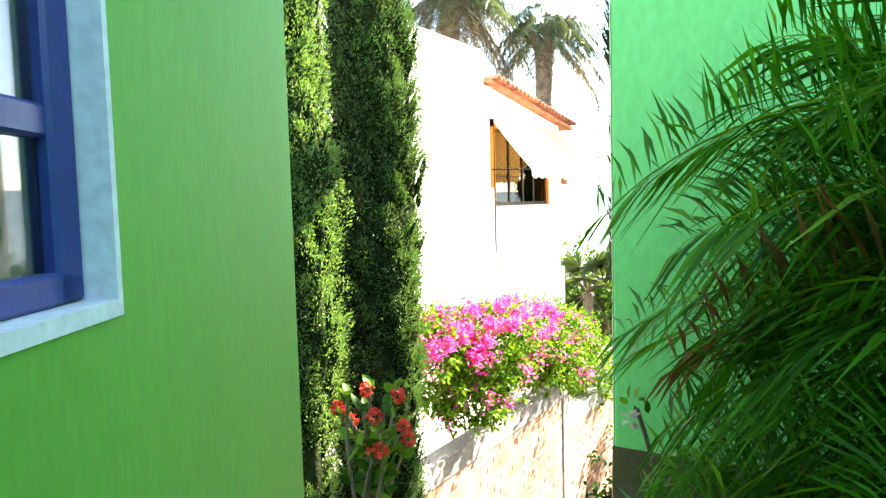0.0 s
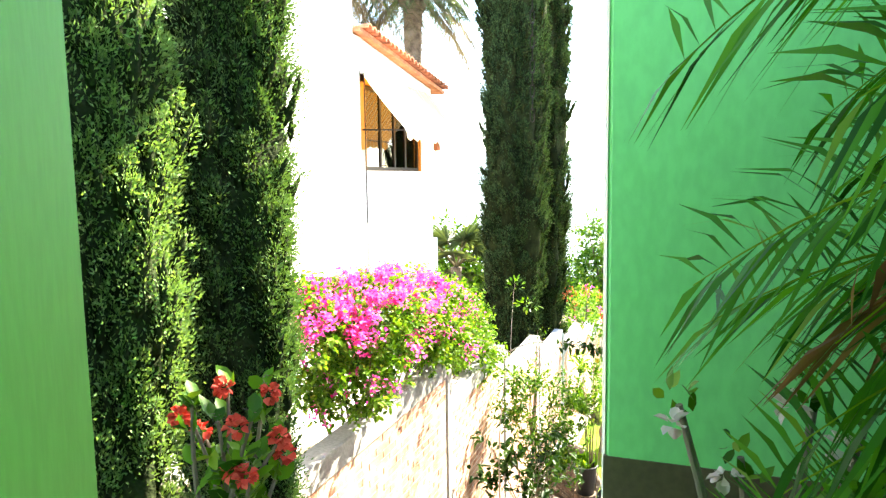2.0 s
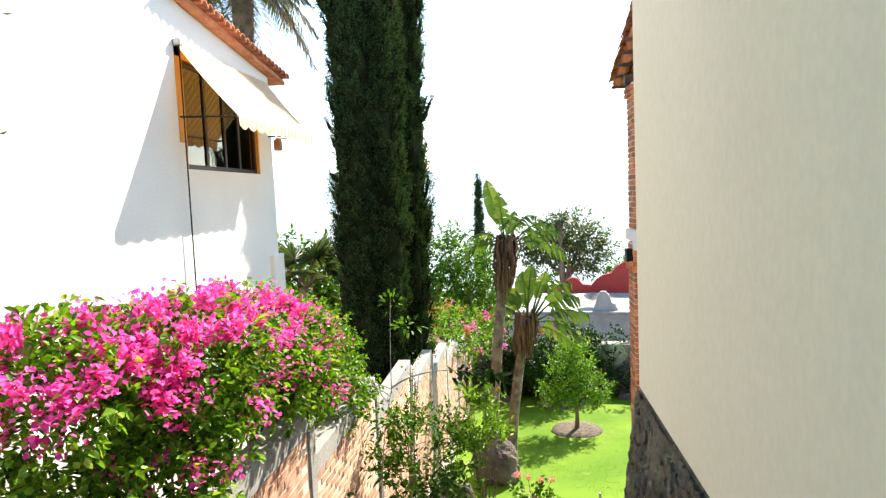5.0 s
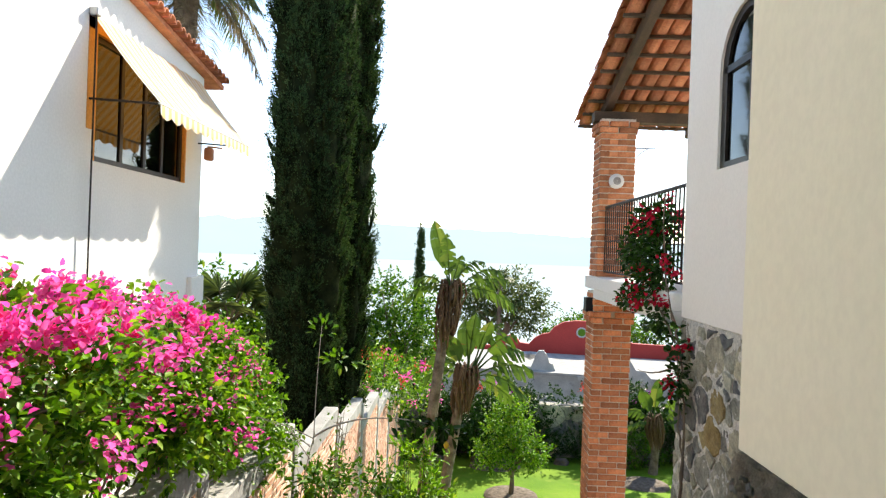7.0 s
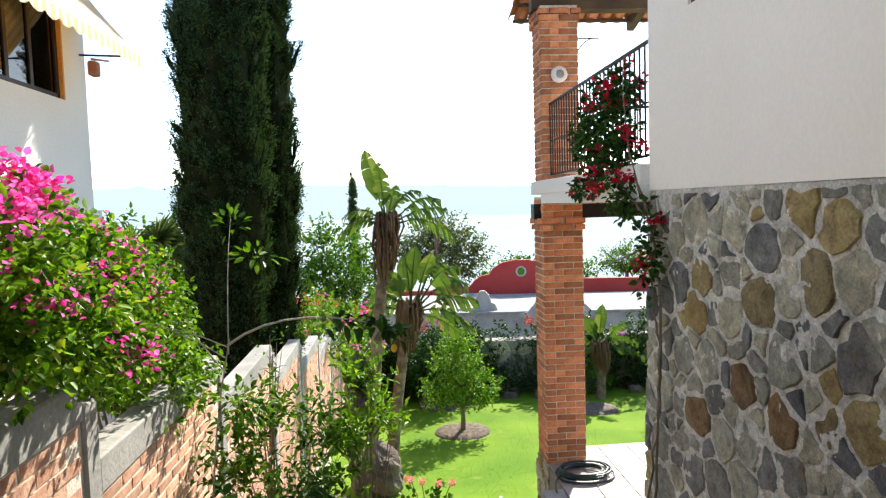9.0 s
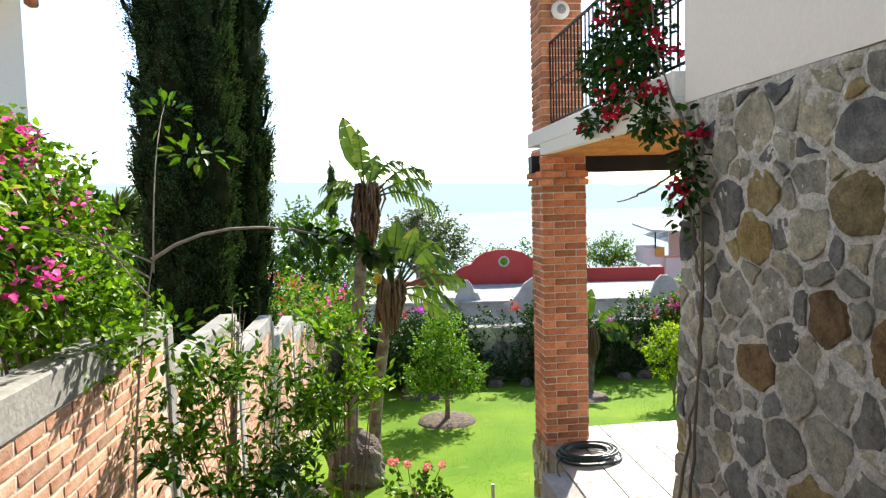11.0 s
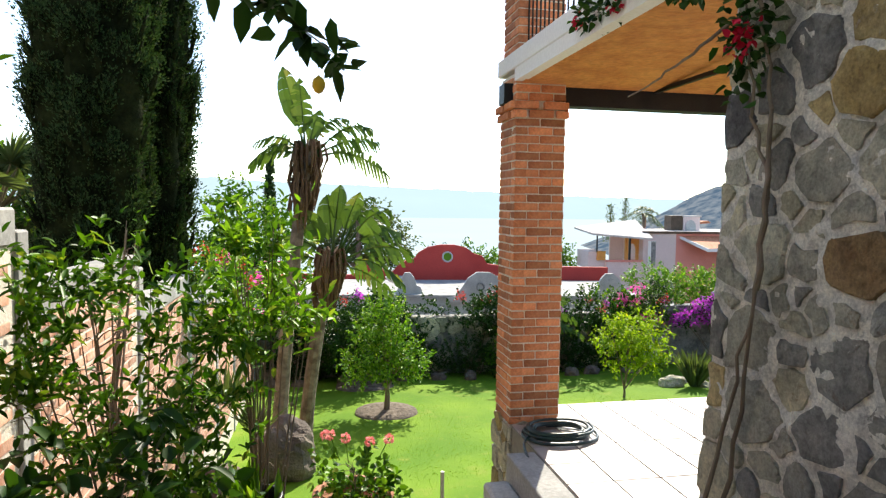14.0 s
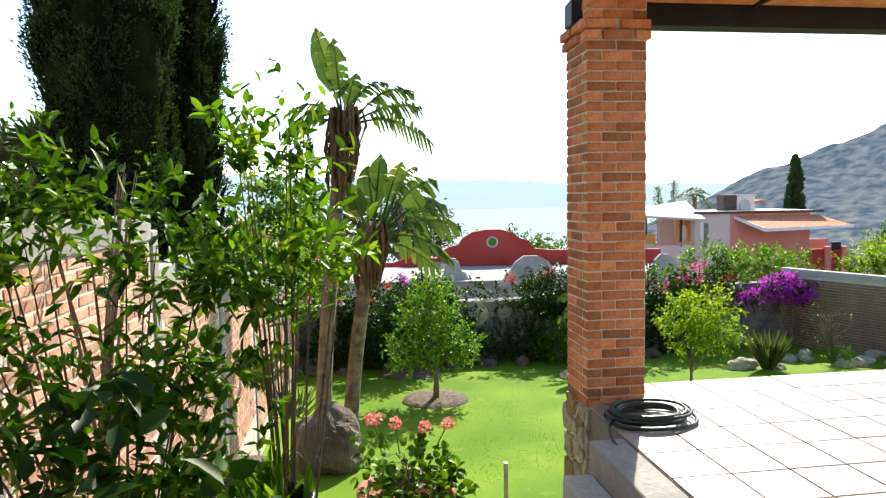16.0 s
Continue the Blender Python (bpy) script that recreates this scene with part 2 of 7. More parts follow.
# One spray in three tones: dark on backlit trees, paler on sunlit ones.
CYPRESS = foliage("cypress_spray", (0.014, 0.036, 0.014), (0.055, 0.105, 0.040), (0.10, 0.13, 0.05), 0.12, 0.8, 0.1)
# Near-black twigs and core: shade inside the crown put into the colour.
CYPRESS_SHADE_TWIG = surface("cypress_shade_twig", (0.014, 0.023, 0.009), (0.038, 0.052, 0.022), 0.95, 4, 30, 0.9, 0.03, spec=0.05)
CYPRESS_HALF_LIT = foliage("half_lit_cypress_spray", (0.062, 0.13, 0.05), (0.16, 0.285, 0.105), (0.20, 0.30, 0.12), 0.14, 0.8, 0.1)
CYPRESS_LIT = foliage("lit_cypress_spray", (0.12, 0.22, 0.085), (0.21, 0.35, 0.14), (0.25, 0.35, 0.17), 0.25, 0.75, 0.1)
CYPRESS_SHADE_CORE = surface("cypress_shade_core", (0.010, 0.014, 0.006), (0.024, 0.032, 0.012), 0.95, 4, 30, 0.9, 0.03, spec=0.03)
LEAF_BRIGHT = foliage("bright_leaf", (0.022, 0.085, 0.006), (0.19, 0.38, 0.035), (0.36, 0.44, 0.08), 0.32)
LEAF_MID = foliage("mid_leaf", (0.014, 0.062, 0.004), (0.115, 0.26, 0.02), (0.26, 0.34, 0.05), 0.27)
LEAF_DARK = foliage("dark_leaf", (0.007, 0.028, 0.004), (0.034, 0.092, 0.013), None, 0.22)
LEAF_LIME = foliage("lime_leaf", (0.12, 0.22, 0.016), (0.26, 0.38, 0.03), (0.40, 0.40, 0.05), 0.5)
LEAF_GREY = foliage("grey_leaf", (0.05, 0.08, 0.035), (0.11, 0.15, 0.07), None, 0.3)
LEAF_RED = foliage("reddish_leaf", (0.16, 0.055, 0.025), (0.26, 0.12, 0.04), None, 0.35)
PALM = foliage("palm_leaf", (0.018, 0.085, 0.008), (0.095, 0.29, 0.028), (0.22, 0.34, 0.05), 0.42, 0.4, 0.18)
PALM_DRY = foliage("dry_palm_leaf", (0.10, 0.085, 0.05), (0.21, 0.18, 0.10), None, 0.3, 0.7)
PINK_FLOWER = foliage("pink_bract", (0.74, 0.035, 0.34), (0.90, 0.20, 0.58), (0.78, 0.03, 0.18), 0.4, 0.7)
RED_FLOWER = foliage("red_bract", (0.45, 0.010, 0.035), (0.62, 0.022, 0.06), None, 0.4, 0.7)
CORAL_FLOWER = foliage("coral_petal", (0.55, 0.05, 0.035), (0.72, 0.12, 0.08), None, 0.25, 0.7)
SALMON_FLOWER = foliage("salmon_petal", (0.84, 0.28, 0.28), (0.90, 0.45, 0.43), None, 0.3, 0.7)
WHITE_FLOWER = foliage("white_petal", (0.70, 0.52, 0.50), (0.80, 0.66, 0.63), None, 0.3, 0.7)
PURPLE_FLOWER = foliage("purple_bract", (0.40, 0.03, 0.44), (0.60, 0.09, 0.62), None, 0.4, 0.7)
GRASS = foliage("grass_blade", (0.11, 0.24, 0.012), (0.19, 0.34, 0.022), (0.28, 0.32, 0.05), 0.4)


def glass(name, tint=(0.9, 0.95, 0.95), rough=0.02, ior=1.45):
    m, nt, nd, lk, p = nodes_of(name)
    p.inputs["Base Color"].default_value = (*tint, 1)
    p.inputs["Roughness"].default_value = rough
    p.inputs["Transmission Weight"].default_value = 1.0
    p.inputs["IOR"].default_value = ior
    return m


GLASS = glass("window_glass", (0.62, 0.66, 0.66))
GLASS_GREY = glass("grey_glass", (0.40, 0.42, 0.43))
GLASS_DARK = glass("tinted_glass", (0.20, 0.14, 0.09), 0.01, 1.55)


def fabric(name, c1, c2, freq):
    """Striped awning cloth that lets light through."""
    m, nt, nd, lk, p = nodes_of(name)
    tc, w = nd.new("ShaderNodeTexCoord"), nd.new("ShaderNodeTexWave")
    w.bands_direction = "Y"
    w.inputs["Scale"].default_value = freq
    lk.new(tc.outputs["Object"], w.inputs[0])
    r = ramp(nd, [(0.45, c1), (0.55, c2)])
    lk.new(w.outputs[0], r.inputs[0])
    lk.new(r.outputs[0], p.inputs["Base Color"])
    p.inputs["Roughness"].default_value = 0.8
    t = nd.new("ShaderNodeBsdfTranslucent")
    warm = mix_rgb(nd, lk, "MULTIPLY", 1.0, r.outputs[0], (1.0, 0.60, 0.20))
    lk.new(warm, t.inputs[0])
    mx = nd.new("ShaderNodeMixShader")
    mx.inputs[0].default_value = 0.4
    lk.new(p.outputs[0], mx.inputs[1])
    lk.new(t.outputs[0], mx.inputs[2])
    lk.new(mx.outputs[0], nd["Material Output"].inputs[0])
    return m


AWNING = fabric("striped_awning_cloth", (0.80, 0.58, 0.26), (0.82, 0.79, 0.70), 2.2)


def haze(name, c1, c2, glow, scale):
    """Far country with haze painted in as a pale glow of its own."""
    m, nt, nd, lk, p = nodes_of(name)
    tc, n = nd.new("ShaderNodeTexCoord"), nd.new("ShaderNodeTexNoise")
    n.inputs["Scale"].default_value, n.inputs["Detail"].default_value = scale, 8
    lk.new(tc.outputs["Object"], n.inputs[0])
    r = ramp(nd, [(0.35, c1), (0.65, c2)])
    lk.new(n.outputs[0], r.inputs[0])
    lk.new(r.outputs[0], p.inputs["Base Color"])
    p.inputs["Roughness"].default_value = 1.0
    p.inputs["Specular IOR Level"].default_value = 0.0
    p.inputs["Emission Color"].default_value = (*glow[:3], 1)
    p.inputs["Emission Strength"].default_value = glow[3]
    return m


# Emission on hills, mountains and lake stands in for haze in the air.
FAR_HILL = haze("hillside_haze_glow", (0.006, 0.014, 0.012), (0.15, 0.135, 0.10), (0.26, 0.42, 0.72, 0.15), 0.11)
FAR_MOUNT = haze("mountain_haze_glow", (0.02, 0.025, 0.03), (0.03, 0.035, 0.04), (0.235, 0.315, 0.37, 1.2), 0.002)
FAR_LAKE = haze("lake_haze_glow", (0.02, 0.025, 0.03), (0.03, 0.035, 0.04), (0.265, 0.33, 0.375, 1.25), 0.004)


# ---- builders ----
def np_mesh(name, V, F, mat, parent=None, label="", smooth=False):
    """A mesh object of vertices V and equal-sided faces F (arrays)."""
    V, F = np.asarray(V, np.float32), np.asarray(F, np.int32)
    me = bpy.data.meshes.new(name)
    k = F.shape[1]
    me.vertices.add(len(V))
    me.vertices.foreach_set("co", V.ravel())
    me.loops.add(F.size)
    me.loops.foreach_set("vertex_index", F.ravel())
    me.polygons.add(len(F))
    me.polygons.foreach_set("loop_start", np.arange(0, F.size, k, dtype=np.int32))
    me.polygons.foreach_set("loop_total", np.full(len(F), k, np.int32))
    me.update(calc_edges=True)
    me.materials.append(mat)
    if smooth:
        me.polygons.foreach_set("use_smooth", np.ones(len(F), bool))
    return attach(new(name, me), parent, label)


def attach(ob, parent, label=""):
    if parent is not None:
        ob.parent = parent
        ob.matrix_parent_inverse = Matrix.Translation(-parent.location)
    if label:
        ob["label"] = label
    return ob


class Shape:
    """Collects faces of one mesh."""

    def __init__(self):
        self.v, self.f = [], []

    def add(self, V, F):
        o = len(self.v)
        self.v += [tuple(p) for p in V]
        self.f += [tuple(i + o for i in f) for f in F]
        return self

    def box(self, x0, x1, y0, y1, z0, z1, c=0.0):
        if c <= 0:
            V = [(x, y, z) for x in (x0, x1) for y in (y0, y1) for z in (z0, z1)]
            return self.add(V, [(0, 1, 3, 2), (4, 6, 7, 5), (0, 4, 5, 1), (2, 3, 7, 6), (0, 2, 6, 4), (1, 5, 7, 3)])
        V, idx = [], {}
        for i, x in enumerate((x0, x1)):
            for j, y in enumerate((y0, y1)):
                for k, z in enumerate((z0, z1)):
                    dx, dy, dz = c * (1 - 2 * i), c * (1 - 2 * j), c * (1 - 2 * k)
                    for a, q in enumerate(((x, y + dy, z + dz), (x + dx, y, z + dz), (x + dx, y + dy, z))):
                        idx[i, j, k, a] = len(V)
                        V.append(q)
        F = []
        for s in (0, 1):
            F.append([idx[s, a, b, 0] for a, b in ((0, 0), (0, 1), (1, 1), (1, 0))])
            F.append([idx[a, s, b, 1] for a, b in ((0, 0), (1, 0), (1, 1), (0, 1))])
            F.append([idx[a, b, s, 2] for a, b in ((0, 0), (0, 1), (1, 1), (1, 0))])
            for u in (0, 1):
                F.append([idx[s, u, 0, 0], idx[s, u, 1, 0], idx[s, u, 1, 1], idx[s, u, 0, 1]])
                F.append([idx[s, 0, u, 0], idx[s, 1, u, 0], idx[s, 1, u, 2], idx[s, 0, u, 2]])
                F.append([idx[0, s, u, 1], idx[1, s, u, 1], idx[1, s, u, 2], idx[0, s, u, 2]])
                for w in (0, 1):
                    F.append([idx[s, u, w, 0], idx[s, u, w, 1], idx[s, u, w, 2]])
        return self.add(V, F)

    def tube(self, pts, radii, n=8, close=False):
        pts = [Vector(p) for p in pts]
        if not hasattr(radii, "__len__"):
            radii = [radii] * len(pts)
        V, F, m = [], [], len(pts)
        side = None
        for i, p in enumerate(pts):
            a, b = (pts[i - 1] if i or close else p), (pts[(i + 1) % m] if i < m - 1 or close else p)
            d = (b - a).normalized()
            if side is None:
                side = d.orthogonal().normalized()
            side = (side - d * side.dot(d))
            side = side.normalized() if side.length > 1e-6 else d.orthogonal().normalized()
            up = d.cross(side)
            for k in range(n):
                w = 2 * math.pi * k / n
                V.append(p + (side * math.cos(w) + up * math.sin(w)) * radii[i])
        for i in range(m if close else m - 1):
            for k in range(n):
                j = (i + 1) % m
                F.append((i * n + k, i * n + (k + 1) % n, j * n + (k + 1) % n, j * n + k))
        if not close:
            F += [tuple(range(n))[::-1], tuple(range((m - 1) * n, m * n))]
        return self.add(V, F)

    def lathe(self, cx, cy, prof, n=24):
        V = [(cx + r * math.cos(2 * math.pi * k / n), cy + r * math.sin(2 * math.pi * k / n), z) for r, z in prof for k in range(n)]
        F = [(i * n + k, i * n + (k + 1) % n, (i + 1) * n + (k + 1) % n, (i + 1) * n + k) for i in range(len(prof) - 1) for k in range(n)]
        return self.add(V, F)

    def prism(self, poly, axis, a, b):
        """A polygon in the plane across an axis (0: y,z; 1: x,z; 2: x,y), drawn out from a to b along it."""
        def put(p, w):
            q = list(p)
            q.insert(axis, w)
            return tuple(q)
        n = len(poly)
        V = [put(p, a) for p in poly] + [put(p, b) for p in poly]
        return self.add(V, [tuple(range(n)), tuple(range(2 * n - 1, n - 1, -1))] + [(i, (i + 1) % n, n + (i + 1) % n, n + i) for i in range(n)])

    def moved(self, m):
        self.v = [tuple(m @ Vector(p)) for p in self.v]
        return self

    def fix(self, me):
        bm = bmesh.new()
        bm.from_mesh(me)
        bmesh.ops.recalc_face_normals(bm, faces=bm.faces)
        bm.to_mesh(me)
        bm.free()

    def mesh(self, name, mat, smooth=False):
        me = bpy.data.meshes.new(name)
        me.from_pydata(self.v, [], self.f)
        self.fix(me)
        me.materials.append(mat)
        if smooth:
            me.polygons.foreach_set("use_smooth", np.ones(len(me.polygons), bool))
        return me

    def part(self, name, mat, parent=None, label="", smooth=False):
        return attach(new(name, self.mesh(name, mat, smooth)), parent, label)


def thing(name, label, category, at=(0, 0, 0), group="", kind=""):
    e = new(name)
    e.empty_display_size = 0.1
    e.location = at
    return tagged(e, label, category, group, kind)


def setting(ob, label, category):
    return tagged(ob, label, category, "", "structure")


def unit(a):
    return a / np.maximum(np.linalg.norm(a, axis=-1, keepdims=True), 1e-9)


def leaf_arrays(P, D, L, W, fold=0.25, droop=0.0, up=(0, 0, 1), width_round=True):
    """Leaves as folded kites: at P, growing along D, L long and W wide."""
    n = len(P)
    D = unit(D)
    L, W = np.broadcast_to(L, (n,))[:, None], np.broadcast_to(W, (n,))[:, None]
    S = unit(np.cross(D, np.asarray(up) + rng.normal(0, 0.45, (n, 3))))
    N = np.cross(S, D)
    tip = P + D * L - np.array([0, 0, 1]) * droop * L
    if n < 30000 and width_round:
        q1, q2 = P + D * L * 0.28 - np.array([0, 0, 1]) * droop * L * 0.08, P + D * L * 0.66 - np.array([0, 0, 1]) * droop * L * 0.42
        V = np.stack([P, q1 + S * W * 0.48 + N * W * fold, q2 + S * W * 0.42 + N * W * fold, tip, q2 - S * W * 0.42 + N * W * fold, q1 - S * W * 0.48 + N * W * fold], 1).reshape(-1, 3)
        k6 = np.arange(n)[:, None] * 6
        return V, np.concatenate([k6 + np.array([0, 1, 2, 3]), k6 + np.array([0, 3, 4, 5])])
    mid = P + D * L * 0.45
    V = np.stack([P, mid + S * W * 0.5 + N * W * fold, tip, mid - S * W * 0.5 + N * W * fold], 1).reshape(-1, 3)
    return V, np.arange(n * 4).reshape(-1, 4)


def join(*sets):
    V, F, o = [], [], 0
    for v, f in sets:
        V.append(v)
        F.append(f + o)
        o += len(v)
    return np.concatenate(V), np.concatenate(F)


def dirs(n, zlow=-1.0):
    d = unit(rng.normal(0, 1, (n, 3)))
    d[:, 2] = np.where(d[:, 2] < zlow, -d[:, 2], d[:, 2])
    return d


def clump_points(blobs, n, shell=0.55):
    """Points in the outer part of a set of ellipsoids (centre, radii), with their outward directions."""
    w = np.array([b[1][0] * b[1][1] * b[1][2] for b in blobs]) ** (2 / 3)
    pick = rng.choice(len(blobs), n, p=w / w.sum())
    C, R = np.array([b[0] for b in blobs], float)[pick], np.array([b[1] for b in blobs], float)[pick]
    d = dirs(n)
    r = shell + (1 - shell) * rng.random(n) ** 0.6
    return C + d * R * r[:, None], d


# ---- ground ----
LAWN_Z = lambda y: -5.73 - 0.08 * (y - 20.5)


def ground_z(x, y):
    s = -0.05 if y < 2.2 else max(-0.05 - 0.46 * (y - 2.2), LAWN_Z(y) - 0.06)
    low = LAWN_Z(y) - 0.06 if y > 4.5 else s - 0.5
    if x > -2.1 and y > 2.0:
        s = max(-0.4 - 0.70 * (y - 2.0), LAWN_Z(y) - 0.06)
    k = min(1, max(0, (x + 0.9) / 1.3)) if y > 2.2 else 0.0
    z = s * (1 - k) + min(s, low) * k
    if x < -3.1:
        z = max(z, -1.6 - 0.17 * max(0, y - 5)) if y < 26 else z
    far = max(0.0, math.hypot(x, y - 8) - 28)
    return z - min(far * 0.11, 50) - min(max(0, far - 600) * 0.05, 40)


xs = [-4000, -2000, -900, -400, -200, -100, -60, -40, -25, -15, -10, -7, -5, -4, -3.3, -3.05, -2.6, -2.2, -2.05, -1.8, -1.4, -1.0, -0.7, -0.4, -0.1, 0.2, 0.45, 1, 2, 4, 7, 10, 15, 25, 40, 60, 100, 200, 400, 900, 2000, 4000]
ys = [-4000, -900, -200, -60, -25, -10, -5, -2, 0, 1, 2, 2.5, 3, 3.5, 4, 4.6, 5, 6, 7, 8, 9, 10, 11, 12, 13, 14, 16, 18, 20, 22, 24, 26, 28, 31, 35, 42, 55, 80, 120, 200, 400, 900, 2000, 4000]
V = [(x, y, ground_z(x, y)) for y in ys for x in xs]
nx = len(xs)
F = [(j * nx + i, j * nx + i + 1, (j + 1) * nx + i + 1, (j + 1) * nx + i) for j in range(len(ys) - 1) for i in range(nx - 1)]
setting(np_mesh("ground", V, F, SOIL, smooth=True), "bare brown earth sloping down past the wall", "ground")

n1, n2 = 60, 48
V = []
for j in range(n2 + 1):
    for i in range(n1 + 1):
        x, y = -3.0 + 18.0 * i / n1, 12.3 + 13.2 * j / n2
        V.append((x, y, LAWN_Z(y) + 0.03 * noise.noise((x * 0.5, y * 0.5, 0))))
F = [(j * (n1 + 1) + i, j * (n1 + 1) + i + 1, (j + 1) * (n1 + 1) + i + 1, (j + 1) * (n1 + 1) + i) for j in range(n2) for i in range(n1)]
setting(np_mesh("lawn", V, F, LAWN, smooth=True), "mown green lawn with slightly worn yellow patches", "lawn")
k = 26000
P = np.stack([rng.uniform(-2.9, 9, k), 12.6 + 12.5 * rng.random(k) ** 1.3, np.zeros(k)], 1)
P[:, 2] = LAWN_Z(P[:, 1]) - 0.01
D = np.stack([rng.normal(0, 0.5, k), rng.normal(0, 0.5, k), np.ones(k)], 1)
blades = np_mesh("grass", *leaf_arrays(P, D, rng.uniform(0.014, 0.03, k), 0.012), GRASS)
tagged(blades, "short blades of mown green grass", "grass", "", "stuff")

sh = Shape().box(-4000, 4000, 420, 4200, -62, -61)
setting(sh.part("lake", FAR_LAKE), "lake far below the garden, pale with painted-in haze", "lake")


def ridge(name, x0, x1, dist, base, heights, mat, label, deep=300, yaw=0.0, rough=0.3, freq=0.009):
    n = 140
    V, F = [], []
    for i in range(n + 1):
        u = i / n
        x = x0 + (x1 - x0) * u
        s = u * (len(heights) - 1)
        a = min(int(s), len(heights) - 2)
        h = heights[a] + (heights[a + 1] - heights[a]) * (s - a)
        for j in range(9):
            w = j / 8
            hh = h * w ** 0.8 * (1 + rough * (1.25 - w) * noise.fractal((x * freq, w * 2.1, dist * 0.01), 1.0, 2.0, 5))
            V.append((x, dist + deep * w, base + hh))
    for i in range(n):
        for j in range(8):
            F.append((i * 9 + j, (i + 1) * 9 + j, (i + 1) * 9 + j + 1, i * 9 + j + 1))
    m = Matrix.Rotation(radians(yaw), 4, "Z")
    V = [tuple(m @ Vector(p)) for p in V]
    return setting(np_mesh(name, V, F, mat, smooth=True), label, "backdrop")


ridge("backdrop_mountains", -3600, 3600, 3300, -61, [150, 190, 205, 200, 215, 190, 170, 150, 130, 120, 150, 190], FAR_MOUNT, "mountains beyond the lake, pale blue with painted-in haze", 500)
ridge("backdrop_hill", 160, 720, 330, -45, [10, 24, 42, 63, 75, 88, 103, 119, 134, 150, 166, 182, 196, 210, 222], FAR_HILL, "dry blue-grey hillside above the village with painted-in haze", 270, -7.86, 0.22, 0.03)
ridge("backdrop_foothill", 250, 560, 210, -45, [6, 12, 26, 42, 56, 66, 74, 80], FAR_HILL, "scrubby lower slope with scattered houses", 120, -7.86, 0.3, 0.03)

# ---- the paved way down ----
stairs = thing("stairway", "grey concrete steps leading down beside the stone wall", "stairs", (-1.2, 2.4, 0), "", "structure")
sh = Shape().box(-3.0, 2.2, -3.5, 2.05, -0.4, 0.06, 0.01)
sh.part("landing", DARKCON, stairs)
EYES = [(2.05, 0.06), (2.45, -0.12), (2.85, -0.36), (3.15, -0.6), (3.42, -0.78), (3.68, -0.95), (3.95, -1.13), (4.2, -1.31), (4.47, -1.49), (4.74, -1.66), (5.0, -1.83), (5.27, -2.0),
        (5.54, -2.17), (5.81, -2.34), (6.08, -2.51), (6.35, -2.68), (6.62, -2.84), (6.9, -3.0), (7.2, -3.19)]
for i in range(len(EYES) - 1):
    (ya, za), (yb, zb) = EYES[i], EYES[i + 1]
    x1 = -0.86 if ya < 4.6 else 0.44
    Shape().box(-2.0, x1, ya, yb + 0.03, zb - 0.35, zb, 0.012).part("step", CONCRETE, stairs)
walkway = Shape().box(0.2, 0.452, 7.2, 11.27, -5.6, -3.156, 0.008).part("walkway", CONCRETE)
setting(walkway, "rough grey concrete path edging the tiled terrace", "path")
setting(Shape().box(-2.0, 0.2, 7.2, 8.9, -3.6, -3.194, 0.012).part("pavement_landing", CONCRETE), "grey concrete landing at the foot of the steps", "path")
lower = thing("garden_steps", "rough concrete steps going down to the lawn", "stairs", (-1, 10.5, -3.4), "", "structure")
for i in range(9):
    Shape().box(0.19 - 0.21 * (i + 1), 0.2 - 0.21 * i, 9.3, 11.2 - 0.03 * i, -5.6, -3.19 - 0.17 * (i + 1), 0.02).part("step", LIGHTCON, lower)

# ---- terrace ----
terrace = setting(Shape().box(0.46, 9.0, 8.6, 12.52, -6.0, -3.162).part("terrace_floor", GROUT), "terrace floor of large pale square tiles", "floor")
# ---- house with the green and cream walls ----
R32 = Matrix.Rotation(radians(32.1), 4, "Z")
wall_l = thing("wall_west", "bright green painted passage wall with a blue window", "wall", (-1.4, 1.3, 0), "", "structure")
g = Shape()
x0, x1 = -0.75, -0.47
wy0, wy1, wz0, wz1 = -0.25, 0.955, 1.372, 2.55
g.box(x0, x1, -3.2, wy0, -0.4, 3.2).box(x0, x1, wy1, 2.08, -0.4, 3.2).box(x0, x1, wy0, wy1, -0.4, wz0).box(x0, x1, wy0, wy1, wz1, 3.2)
g.moved(R32).part("wall_body", GREEN, wall_l)
g = Shape().box(x0 + 0.12, x1 + 0.004, wy0, wy1, wz0 - 0.02, wz0 + 0.004).box(x0 + 0.1, x1 + 0.003, wy1 - 0.012, wy1 + 0.002, wz0, wz1)
g.moved(R32).part("window_reveal", PALEBLUE, wall_l)
win = thing("window_1", "blue painted window with small panes in the green wall", "window", R32 @ Vector((-0.6, 0.4, 1.345)), "", "structure")
g = Shape()
fx0, fx1 = -0.555, -0.512
g.box(fx0, fx1, wy1 - 0.075, wy1 - 0.013, wz0 + 0.005, wz1, 0.006).box(fx0, fx1, wy0, wy0 + 0.06, wz0 + 0.005, wz1, 0.006)
g.box(fx0, fx1, wy0, wy1 - 0.014, wz0 + 0.005, wz0 + 0.05, 0.006).box(fx0, fx1, wy0, wy1 - 0.014, wz1 - 0.05, wz1, 0.006)
g.moved(R32).part("window_frame", BLUE, win)
g = Shape()
for z in (1.60, 1.86, 2.12, 2.36):
    g.box(fx0 + 0.004, fx1 - 0.004, wy0 + 0.05, wy1 - 0.075, z, z + 0.045, 0.005)
for y in (0.30, 0.60):
    g.box(fx0 + 0.006, fx1 - 0.006, y, y + 0.04, wz0 + 0.05, wz1 - 0.05, 0.005)
g.moved(R32).part("window_bars", BLUE, win)
